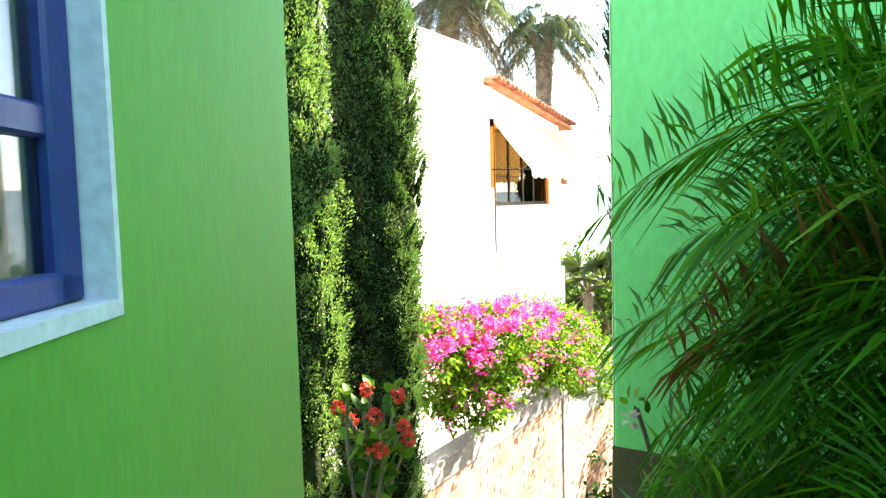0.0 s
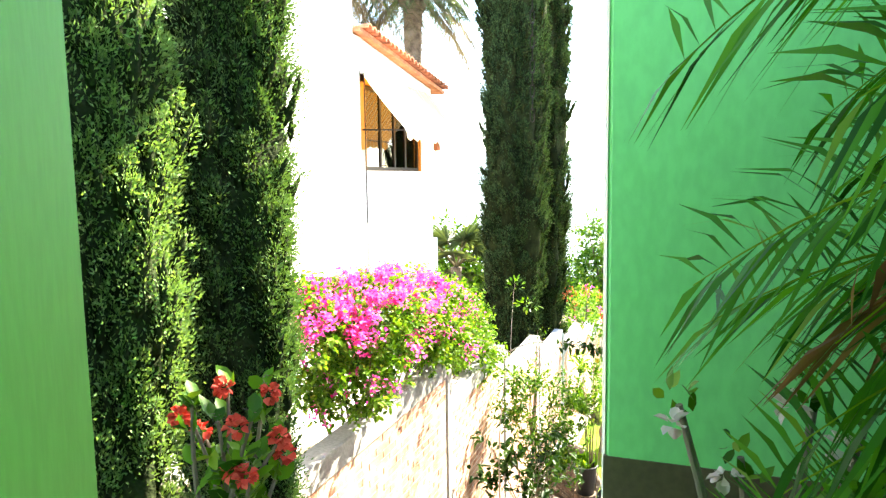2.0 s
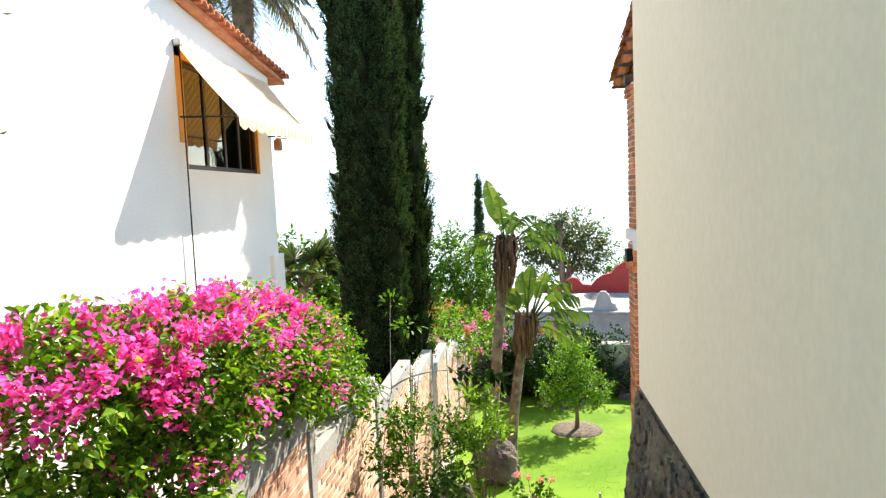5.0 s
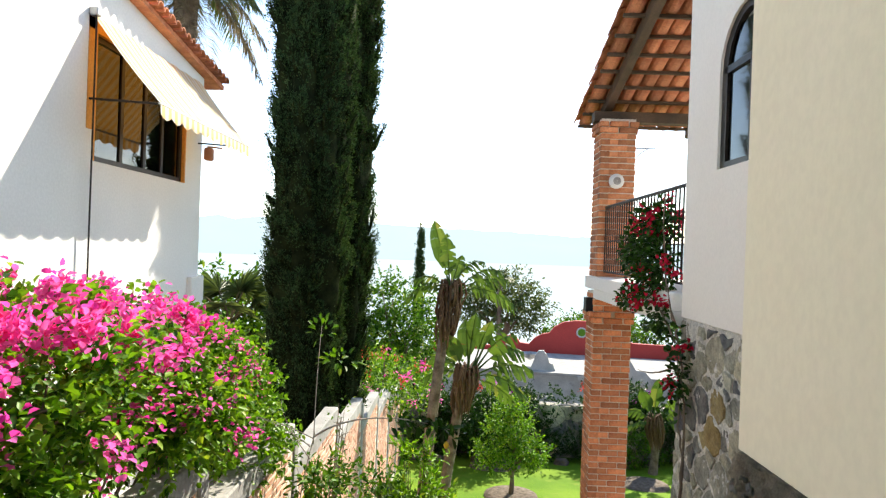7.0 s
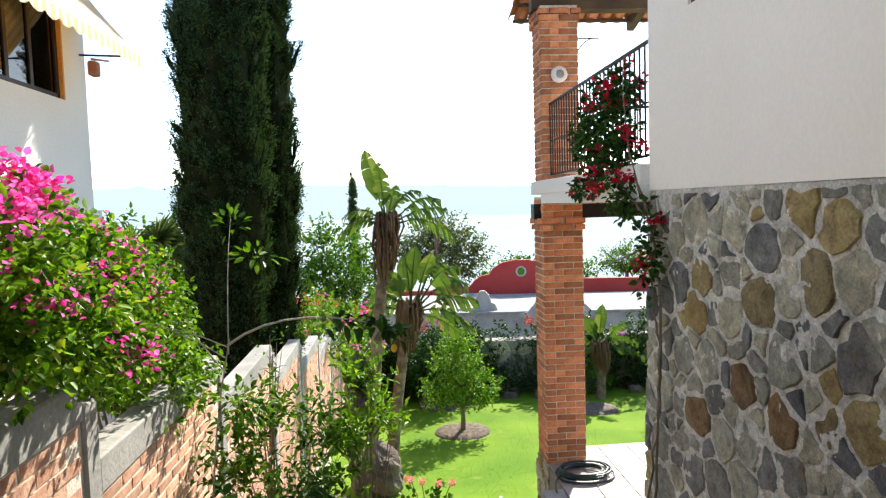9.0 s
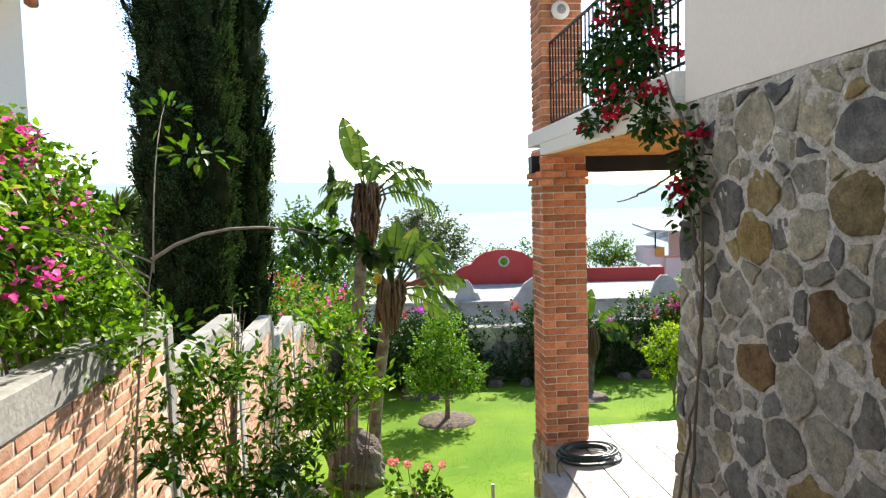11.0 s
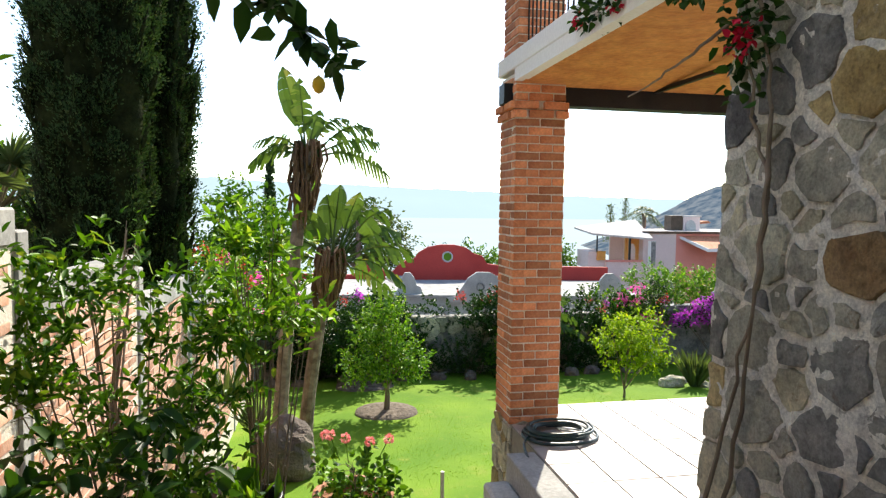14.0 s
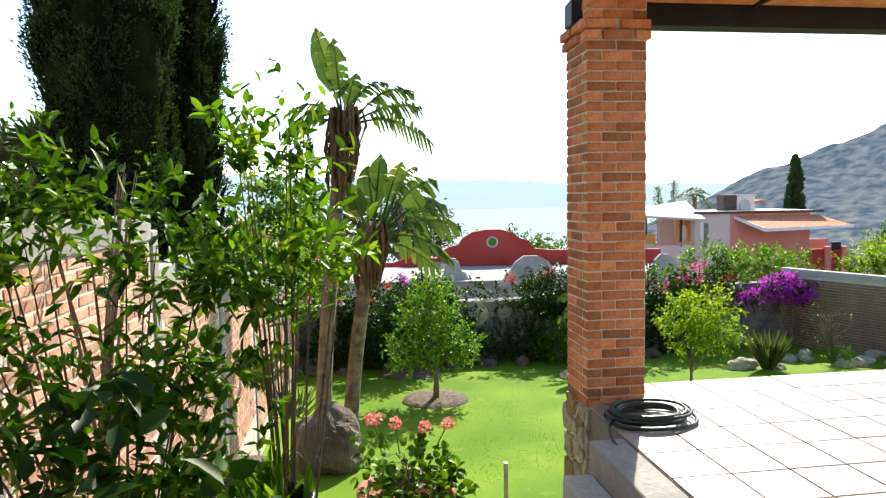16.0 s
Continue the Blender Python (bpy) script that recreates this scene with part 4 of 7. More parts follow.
Shape().box(-8.5, -8.4, 8.5, 12.0, 0.5, 3.2).part("inner_wall", WOOD, nb)

# Unseen walls and ceiling, added to keep outside light out of the room.
Shape().box(-8.4, NX - 0.3, 11.9, 12.0, 0.5, 2.9).box(-8.4, NX - 0.3, 8.5, 8.6, 0.5, 3.3).part("light_block_side", WOOD, nb)
Shape().box(-8.5, NX - 0.31, 8.5, 12.0, 2.84, 2.88).part("light_block_ceiling", WOOD, nb)
Shape().box(-11, NX, 2.0, 2.3, -5, 3.6).part("light_block_south", WHITE, nb)
cs = Shape()
cw = [(NX - 0.42 + 0.03 * math.sin(i * 1.4), ny0 + 0.05 + 0.018 * i) for i in range(34)]
cs.add([(x, y, z) for x, y in cw for z in (1.2, 2.8)], [(2 * i, 2 * i + 2, 2 * i + 3, 2 * i + 1) for i in range(33)])
tagged(cs.part("curtain", ORANGE), "orange curtain hanging inside the white house window", "curtain")
aw = thing("awning", "cream striped cloth awning with a scalloped edge over the window", "awning", (NX, 10.7, 2.8))
AY0, AY1 = 9.5, 12.25
V, F = [], []
m1 = 44
for i in range(m1 + 1):
    y = AY0 + (AY1 - AY0) * i / m1
    for s in range(7):
        u = s / 6
        V.append((NX + 0.01 + 0.70 * u, y, 2.86 - 0.86 * u - 0.03 * math.sin(math.pi * u) + 0.006 * math.sin(i * 1.1)))
    V.append((NX + 0.715, y, 2.0 - 0.10 - 0.045 * abs(math.sin(math.pi * i / 4.0))))
F = [(i * 8 + j, (i + 1) * 8 + j, (i + 1) * 8 + j + 1, i * 8 + j + 1) for i in range(m1) for j in range(7)]
np_mesh("cloth", V, F, AWNING, aw)
Shape().tube([(NX + 0.7, AY0, 2.0), (NX + 0.7, AY1, 2.0)], 0.014, 8).part("front_bar", GALV, aw)
for y in (AY0 + 0.02, AY1 - 0.02):
    Shape().tube([(NX, y, 2.03), (NX + 0.7, y, 2.0)], 0.012, 6).part("arm", IRON, aw)
Shape().tube([(NX + 0.06, AY0, 2.88), (NX + 0.06, AY0 - 0.01, -0.3)], 0.009, 6).part("crank_rod", IRON, aw)
Shape().box(NX, NX + 0.09, AY0 - 0.04, AY0 + 0.04, 2.82, 2.9, 0.01).part("bracket", GALV, aw)
# Small bracket-like box with a short bar at the house corner.
spk = Shape().box(NX + 0.02, NX + 0.13, 12.364, 12.5, 1.82, 2.0, 0.02).tube([(NX + 0.1, 12.3, 2.0), (NX + 0.25, 12.45, 2.0)], 0.012, 6)
tagged(spk.part("wall_fixture", TERRACOTTA), "small terracotta box with a bar on the corner of the white house", "lamp")

# ---- brick garden wall ----
WX = -2.95
gw = thing("garden_wall", "weathered brick boundary wall stepping down with concrete posts and caps", "wall", (WX, 12, -4), "", "structure")
TOPS = []
for k in range(9):
    y0, y1 = 4.8 + 2.48 * k - (0.9 if k == 0 else 0), 4.8 + 2.48 * (k + 1)
    z = -0.66 - 0.43 * k
    TOPS.append((y0, y1, z))
    Shape().box(WX - 0.16, WX - 0.0045, y0 + 0.02, y1, -6.6, z - 0.19).part("mortar_core", MORTAR, gw)
    Shape().box(WX - 0.18, WX + 0.012, y0 + 0.14 if k else y0, y1, z - 0.2, z, 0.012).part("cap_beam", CONCRETE, gw)
    Shape().box(WX - 0.18, WX + 0.016, y0 - 0.005, y0 + 0.15, -6.6, z + (0.31 if k else 0.5), 0.012).part("post", CONCRETE, gw)

# ---- far setting on the view from the terrace ----
FAR = Matrix.Translation((-1.41, 6.9, -1.43)) @ Matrix.Rotation(radians(-7.86), 4, "Z")


def far_box(x0, x1, y0, y1, z0, z1, c=0.0):
    return Shape().box(x0, x1, y0, y1, z0, z1, c).moved(FAR)


redw = thing("red_wall", "deep red curved parapet wall with a round opening", "wall", FAR @ Vector((2, 35, -5)))
prof = [(-6.0, -6), (-6.0, -3.35), (-2.7, -3.4), (-2.2, -3.2), (-1.75, -2.85), (-1.5, -2.72), (-1.2, -2.8), (-0.9, -3.15), (-0.4, -3.2), (-0.1, -2.85), (0.3, -2.6), (0.75, -2.5), (1.0, -2.15), (1.5, -1.85), (2.2, -1.72),
        (3.0, -1.72), (3.6, -1.88), (4.05, -2.2), (4.5, -2.32), (4.75, -2.75), (5.6, -2.85), (11.5, -2.9), (11.5, -6)]
Shape().prism(prof, 1, 35.0, 35.3).moved(FAR).part("wall_body", RED, redw)
rim = [(2.57 + 0.26 * math.cos(a * math.pi / 12), 34.98, -2.38 + 0.26 * math.sin(a * math.pi / 12)) for a in range(24)]
Shape().tube(rim, 0.05, 6, True).moved(FAR).part("ring", LIGHTCON, redw, "pale round rim")
Shape().prism([(2.57 + 0.24 * math.cos(a * math.pi / 10), -2.38 + 0.24 * math.sin(a * math.pi / 10)) for a in range(20)], 1, 34.97, 35.0).moved(FAR).part("opening", LEAF_BRIGHT, redw, "green trees through the opening")
lowh = thing("low_house", "low house with a pale flat roof and curled grey parapets", "house", FAR @ Vector((2, 31, -5)))
far_box(-5, 11.0, 28.5, 34.6, -8, -3.75).part("wall", LIGHTCON, lowh)
far_box(-5.1, 11.1, 28.4, 34.6, -3.74, -3.6).part("roof", CONCRETE, lowh)


def curl(x0_, x1_, y, zb, zt):
    w = x1_ - x0_
    pts = [(x0_, zb), (x0_, zb + 0.15 * (zt - zb)), (x0_ + 0.10 * w, zb + 0.2 * (zt - zb)), (x0_ + 0.2 * w, zb + 0.5 * (zt - zb)), (x0_ + 0.27 * w, zb + 0.8 * (zt - zb)), (x0_ + 0.38 * w, zt), (x0_ + 0.55 * w, zt),
           (x0_ + 0.68 * w, zb + 0.82 * (zt - zb)), (x0_ + 0.76 * w, zb + 0.5 * (zt - zb)), (x0_ + 0.88 * w, zb + 0.45 * (zt - zb)), (x1_, zb + 0.12 * (zt - zb)), (x1_, zb)]
    return Shape().prism(pts, 1, y, y + 0.2).moved(FAR)


curl(2.1, 5.6, 28.3, -3.9, -2.55).part("parapet", LIGHTCON, lowh)
curl(-0.3, 1.1, 28.9, -3.8, -2.65).part("parapet", LIGHTCON, lowh)
curl(8.6, 10.6, 28.5, -3.8, -2.6).part("parapet", LIGHTCON, lowh)
Shape().tube([(3.6 + 0.16 * math.cos(a * math.pi / 8), 28.27, -3.2 + 0.16 * math.sin(a * math.pi / 8)) for a in range(16)], 0.04, 6, True).moved(FAR).part("parapet_hole", STONE_DARK, lowh)
Shape().lathe(-0.2, 30, [(0.02, -3.3), (0.35, -3.15), (0.5, -2.95)], 16).moved(FAR).part("satellite_dish", GALV, lowh, "grey satellite dish")

ph = thing("pink_house", "pink and white house with an overhanging tiled roof", "house", FAR @ Vector((24, 55, -8)))
SLAB_GREY = surface("weathered_roof_slab", (0.42, 0.38, 0.36), (0.62, 0.58, 0.55), 0.9, 0.8, 12, 0.3, stain=(0.30, 0.24, 0.22), stain_at=0.56)
far_box(20.15, 22.94, 53, 60, -9, -1.62).part("wall", PALEPINK, ph, "pale pink wall")
far_box(22.94, 29.35, 53.02, 61, -9, -1.66).part("wall", PINK, ph)
far_box(20.0, 30.3, 52.8, 61.2, -1.62, -1.5).part("roof", SLAB_GREY, ph)
far_box(19.98, 30.32, 52.76, 52.8, -1.66, -1.47).part("roof_edge", WOOD, ph)
far_box(20.55, 21.22, 52.95, 53.0, -4.4, -2.3).part("window_frame", WHITE, ph)
far_box(20.82, 21.2, 52.92, 52.95, -4.35, -2.34).part("window", STONE_DARK, ph, "dark tall window")
Shape().add([(15.3, 51.0, -1.62), (20.2, 51.0, -1.98), (21.2, 58.0, -0.62), (15.6, 58.0, -1.35), (15.3, 51.0, -1.78), (20.2, 51.0, -2.14), (21.2, 58.0, -0.78), (15.6, 58.0, -1.51)],
            [(0, 1, 2, 3), (7, 6, 5, 4), (0, 4, 5, 1), (1, 5, 6, 2), (2, 6, 7, 3), (3, 7, 4, 0)]).moved(FAR).part("porch_slab", SLAB_GREY, ph, "pale weathered sloping roof slab")
far_box(18.6, 18.76, 52.0, 52.15, -4.2, -1.85).part("post", STEEL, ph)
far_box(15.9, 16.0, 52.0, 52.1, -3.2, -1.75).part("post", STEEL, ph)
arch_o = [(19.0, -5.0), (19.0, -2.0), (20.15, -2.05), (20.15, -5.0), (19.95, -5.0), (19.95, -3.0), (19.8, -2.66), (19.6, -2.55), (19.4, -2.66), (19.25, -3.0), (19.25, -5.0)]
Shape().prism(arch_o, 1, 54.0, 54.3).moved(FAR).part("arched_wall", ORANGE, ph, "orange arched porch wall")
far_box(18.9, 20.2, 58.0, 58.2, -6, -1.6).part("porch_back_wall", PALEPINK, ph)
far_box(16.8, 19.75, 52, 53, -9, -3.95).part("balcony_wall", PALEPINK, ph)
far_box(16.7, 19.8, 51.9, 52.1, -4.0, -3.82).part("balcony_cap", PINK, ph)
far_box(15.4, 16.8, 52.6, 56, -4.6, -3.2).part("balcony_parapet", PALEPINK, ph)
far_box(16.1, 16.8, 52.4, 52.6, -3.9, -3.15).part("planter", ORANGE, ph)
for x in (15.5, 16.6):
    far_box(x, x + 0.16, 52.6, 52.8, -9, -4.6).part("pier", PALEPINK, ph)
far_box(23.7, 24.75, 56, 57.5, -1.6, -0.2).part("chimney", WOOD, ph, "dark brick chimney stack")
far_box(24.8, 26.3, 56, 57.6, -1.6, -0.25).part("tank_housing", PALEPINK, ph)
far_box(24.7, 26.4, 55.9, 57.7, -0.3, -0.16).part("tank_slab", SLAB_GREY, ph)
Shape().prism([(25.0, -1.6), (25.0, -1.0), (25.15, -0.7), (25.45, -0.55), (25.75, -0.7), (25.9, -1.0), (25.9, -1.6)], 1, 55.9, 56.0).moved(FAR).part("arched_recess", LIGHTCON, ph)
Shape().prism([(26.3, -1.0), (28.0, -0.85), (27.8, -0.65), (26.4, -0.8)], 1, 57.5, 60).moved(FAR).part("tiled_hood", CLAY, ph)
Shape().add([(23.3, 53.0, -1.85), (29.9, 53.0, -1.85), (31.5, 51.0, -2.6), (24.4, 50.2, -2.72), (23.3, 53.0, -2.05), (29.9, 53.0, -2.05), (31.5, 51.0, -2.72), (24.4, 50.2, -2.9)],
            [(0, 1, 2, 3), (7, 6, 5, 4), (0, 4, 5, 1), (1, 5, 6, 2), (2, 6, 7, 3), (3, 7, 4, 0)]).moved(FAR).part("porch_roof", CLAY, ph, "brown tiled lean-to roof")
Shape().add([(24.35, 50.1, -2.74), (31.6, 50.9, -2.62), (31.6, 50.9, -2.8), (24.35, 50.1, -3.0), (24.35, 50.18, -2.74), (31.6, 50.98, -2.62), (31.6, 50.98, -2.8), (24.35, 50.18, -3.0)],
            [(0, 1, 2, 3), (7, 6, 5, 4), (0, 4, 5, 1), (1, 5, 6, 2), (2, 6, 7, 3), (3, 7, 4, 0)]).moved(FAR).part("fascia", WHITE, ph)
Shape().add([(23.25, 53.0, -1.87), (24.35, 50.1, -2.74), (24.35, 50.1, -3.0), (23.25, 53.0, -2.1), (23.32, 53.0, -1.87), (24.42, 50.1, -2.74), (24.42, 50.1, -3.0), (23.32, 53.0, -2.1)],
            [(0, 1, 2, 3), (7, 6, 5, 4), (0, 4, 5, 1), (1, 5, 6, 2), (2, 6, 7, 3), (3, 7, 4, 0)]).moved(FAR).part("barge_board", WHITE, ph)
far_box(29.4, 32.9, 53.8, 54.1, -9, -4.7).part("garden_wall", RED, ph, "low red wall")
far_box(29.4, 32.3, 55.5, 55.8, -9, -4.0).part("garden_wall", PINK, ph)
for x in (31.0, 32.4):
    far_box(x, x + 0.5, 53.6, 54.1, -9, -4.5).part("pier", PINK, ph)
far_box(31.4, 32.0, 53.2, 53.5, -4.72, -4.1).part("planter", STEEL, ph)

farwall = thing("stone_boundary_wall", "dark stone retaining wall behind the lawn hedge", "wall", (3, 25.6, -6), "", "structure")
Shape().box(-3.2, 8.5, 25.5, 25.9, -7.2, -4.4).part("wall_core", STONE_DARK, farwall)
lay_stones(farwall, -3.0, 8.4, -6.3, -4.42, 0.42, 0.04, 0.06, lambda u, v, h: (u, 25.5 - h, v), 31, [STONE_DARK, STONE, STONE_DARK])
bw2 = thing("side_brick_wall", "brown brick side wall with concrete posts and cap", "wall", (12, 22, -6), "", "structure")
wm = Matrix.Translation((11.6, 25.5, 0)) @ Matrix.Rotation(radians(-68), 4, "Z")
Shape().box(0, 14, 0, 0.2, -6.8, -3.95).moved(wm).part("mortar_core", MORTAR, bw2)
Shape().box(0, 14, -0.03, 0.24, -3.95, -3.75).moved(wm).part("cap_beam", LIGHTCON, bw2)
Shape().box(8.4, 11.7, 25.5, 25.9, -7.2, -4.2).part("wall_core", STONE_DARK, farwall)
for q in (0.0, 3.2, 6.4, 9.6):
    Shape().box(q, q + 0.2, -0.035, 0.2, -6.8, -3.95).moved(wm).part("post", CONCRETE, bw2)


# ---- plants ----
def bezier(a, b, c, n):
    a, b, c = Vector(a), Vector(b), Vector(c)
    return [a * (1 - t) ** 2 + b * 2 * t * (1 - t) + c * t * t for t in [i / (n - 1) for i in range(n)]]


def cypress(at, height, r, n, size, label, seed, lean=(0, 0), tuft=2.6, per=42, width=0.21, flare=0.45, mat=None, flute=0.10, taper=3.2, core=None, slim=0.0):
    """A narrow column: trunk, an inside painted dark as shade, and thousands of upright sprays in ragged flutes."""
    x, y, z = at
    t = thing("cypress_tree", label, "tree", at, "cypresses")
    Shape().tube([(x, y, z), (x, y, z + height * 0.5), (x + lean[0], y + lean[1], z + height * 0.95)], [r * 0.22, r * 0.16, 0.02], 10).part("trunk", BARK, t)
    ph = seed * 1.7

    def radius(h, a):
        prof = np.minimum(1.0, 0.62 + 1.6 * h) * np.clip((1.0 - h) * taper, 0.0, 1.0) ** 0.7 * np.maximum(0.3, 1.0 + 0.25 * slim - slim * h)
        lump = 1 + flute * np.sin(7 * a + ph + 3 * h) + 0.07 * np.sin(5 * a - 4 * h + ph) + 0.09 * np.sin(3 * a - 9 * h + ph) + 0.07 * np.sin(17 * h + 2 * a + ph * 2) + 0.06 * np.sin(41 * h + 4 * a) + 0.05 * np.sin(67 * h - 9 * a + ph) + 0.05 * np.sin(29 * h + 11 * a)
        return r * prof * lump

    nh, na = 60, 28
    V = []
    for i in range(nh + 1):
        for j in range(na):
            h, a = i / nh, 2 * math.pi * j / na
            rr = float(radius(np.float64(h), np.float64(a))) * 0.90 * (1 + 0.10 * noise.noise((a * 2, h * 30, ph)) - 0.04)
            V.append((x + lean[0] * h + rr * math.cos(a), y + lean[1] * h + rr * math.sin(a), z + 0.15 + h * height * 0.98))
    F = [(i * na + j, i * na + (j + 1) % na, (i + 1) * na + (j + 1) % na, (i + 1) * na + j) for i in range(nh) for j in range(na)]
    np_mesh("inner_crown", V, F, core or CYPRESS_SHADE_CORE, t, "inner crown with shade painted near black", True)
    # sprays gather in upright tufts; gaps between show the shade painted on the core
    nt = n // per
    th, ta = rng.random(nt) ** 0.95, rng.uniform(0, 2 * math.pi, nt)
    ln = (size * tuft) * rng.uniform(0.6, 1.35, nt)
    tr = radius(th, ta) * rng.uniform(0.8, 1.02, nt)
    base = np.stack([x + lean[0] * th + tr * np.cos(ta), y + lean[1] * th + tr * np.sin(ta), z + 0.1 + th * height], 1)
    axis = unit(np.stack([np.cos(ta) * flare + rng.normal(0, 0.12, nt), np.sin(ta) * flare + rng.normal(0, 0.12, nt), np.ones(nt)], 1))
    q = np.arange(5) * 2 * math.pi / 5
    e1 = unit(np.cross(axis, rng.normal(0, 1, (nt, 3))))
    e2 = np.cross(axis, e1)
    fat = size * 0.15 * tuft * rng.uniform(0.7, 1.25, nt)
    rings = [base + axis * (ln * u)[:, None] for u in (0.0, 0.45)]
    TV = np.concatenate([(rings[0] - axis * (ln * 0.5)[:, None])[:, None], rings[0][:, None] + (fat[:, None, None] * (np.cos(q)[None, :, None] * e1[:, None] + np.sin(q)[None, :, None] * e2[:, None])),
                         rings[1][:, None] + (0.75 * fat[:, None, None] * (np.cos(q)[None, :, None] * e1[:, None] + np.sin(q)[None, :, None] * e2[:, None])), (base + axis * ln[:, None])[:, None]], 1).reshape(-1, 3)
    one = []
    for i in range(5):
        j = (i + 1) % 5
        one += [(0, 1 + j, 1 + i), (1 + i, 1 + j, 6 + j), (1 + i, 6 + j, 6 + i), (6 + i, 6 + j, 11)]
    TF = (np.array(one)[None] + 12 * np.arange(nt)[:, None, None]).reshape(-1, 3)
    np_mesh("inner_twig", TV, TF, core or CYPRESS_SHADE_CORE, t, "upright twigs painted dark as crown shade", True)["kind"] = "stuff"
    pk = rng.integers(0, nt, n)
    s_ = rng.random(n)
    off = rng.normal(0, 1, (n, 3)) * (size * 0.24 * tuft * (1.1 - s_ ** 2))[:, None]
    P = base[pk] + axis[pk] * (ln[pk] * s_)[:, None] + off
    D = axis[pk] * 0.8 + unit(off) * 0.7 + rng.normal(0, 0.25, (n, 3))
    np_mesh("crown", *leaf_arrays(P, D, size * rng.uniform(0.6, 1.3, n), size * width, 0.3, up=(1, 1, 0.2)), mat or CYPRESS, t)
    return t


cypress((-2.62, 2.53, -0.4), 6.5, 0.265, 170000, 0.021, "tall narrow green cypress in sun beside the passage", 1, (0, 0), 6.5, 110, 0.5, 0.4, CYPRESS_LIT, 0.10, core=CYPRESS_SHADE_TWIG, slim=0.9)
cypress((-2.56, 3.25, -0.6), 6.8, 0.275, 190000, 0.021, "tall narrow cypress with a dark shaded side", 2, (0, 0), 6.5, 110, 0.5, 0.4, CYPRESS_HALF_LIT, 0.10, core=CYPRESS_SHADE_TWIG, slim=1.0)
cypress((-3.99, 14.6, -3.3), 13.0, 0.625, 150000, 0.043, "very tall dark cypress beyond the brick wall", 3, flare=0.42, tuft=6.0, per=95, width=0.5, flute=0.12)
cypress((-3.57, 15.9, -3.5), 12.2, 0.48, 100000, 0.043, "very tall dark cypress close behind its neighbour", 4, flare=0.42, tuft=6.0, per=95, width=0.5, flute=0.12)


def shrub(name, label, category, at, blobs, n, size, mat, stems=7, stem_r=0.012, aspect=0.5, droop=0.1, group="", shell=0.45, bark=BARK, flowers=(), upness=0.25):
    """Stems from one base to the blobs, and leaves in them; flowers: (material, count, size, part of the height from which they grow)."""
    t = thing(name, label, category, at, group)
    s = Shape()
    for k in range(stems):
        c, r = blobs[k % len(blobs)]
        end = Vector(c) + Vector((rnd.uniform(-0.6, 0.6) * r[0], rnd.uniform(-0.6, 0.6) * r[1], rnd.uniform(0.0, 0.7) * r[2]))
        start = Vector(at) + Vector((rnd.uniform(-0.05, 0.05), rnd.uniform(-0.05, 0.05), -0.02))
        mid = start.lerp(end, 0.45) + Vector((0, 0, 0.12 * (end - start).length))
        pts = bezier(start, mid, end, 7)
        s.tube(pts, [stem_r * (1.15 - 0.15 * i) for i in range(7)], 6)
        for q in (3, 4, 5):
            tip = pts[q] + Vector((rnd.uniform(-1, 1) * r[0], rnd.uniform(-1, 1) * r[1], rnd.uniform(0.1, 0.8) * r[2])) * 0.6
            s.tube(bezier(pts[q], pts[q].lerp(tip, 0.5) + Vector((0, 0, 0.05)), tip, 4), [stem_r * 0.5, stem_r * 0.4, stem_r * 0.3, stem_r * 0.15], 5)
    s.part("branching", bark, t)
    # leaves sit along short twigs
    tw = max(30, n // 13)
    C, cd = clump_points(blobs, tw, shell)
    ax = unit(0.7 * cd + rng.normal(0, 0.35, (tw, 3)) + np.array([0, 0, upness * 1.5]))
    pick = rng.integers(0, tw, n)
    s_ = rng.random(n)
    P = C[pick] + ax[pick] * (s_ * size * 4.2 - size * 1.5)[:, None] + rng.normal(0, size * 0.18, (n, 3))
    D = 0.55 * ax[pick] + unit(rng.normal(0, 1, (n, 3))) * 0.9 + np.array([0, 0, upness * 0.4])
    np_mesh("foliage", *leaf_arrays(P, D, size * rng.uniform(0.65, 1.3, n), size * aspect, 0.22, droop), mat, t)
    for fm, fn, fs, lo in flowers:
        C2, fd = clump_points(blobs, max(6, fn // 16), 0.88)
        zs = np.array([b[0][2] - b[1][2] for b in blobs]).min(), np.array([b[0][2] + b[1][2] for b in blobs]).max()
        keep = C2[:, 2] > zs[0] + lo * (zs[1] - zs[0])
        C2, fd = (C2[keep], fd[keep]) if keep.sum() > 2 else (C2, fd)
        pk = rng.integers(0, len(C2), fn)
        Pf = C2[pk] + fd[pk] * size * 0.6 + rng.normal(0, fs * 1.1, (fn, 3))
        np_mesh("bloom", *leaf_arrays(Pf, fd[pk] + rng.normal(0, 0.8, (fn, 3)), fs * rng.uniform(0.7, 1.2, fn), fs * 0.8, 0.25), fm, t)["kind"] = "stuff"
    return t


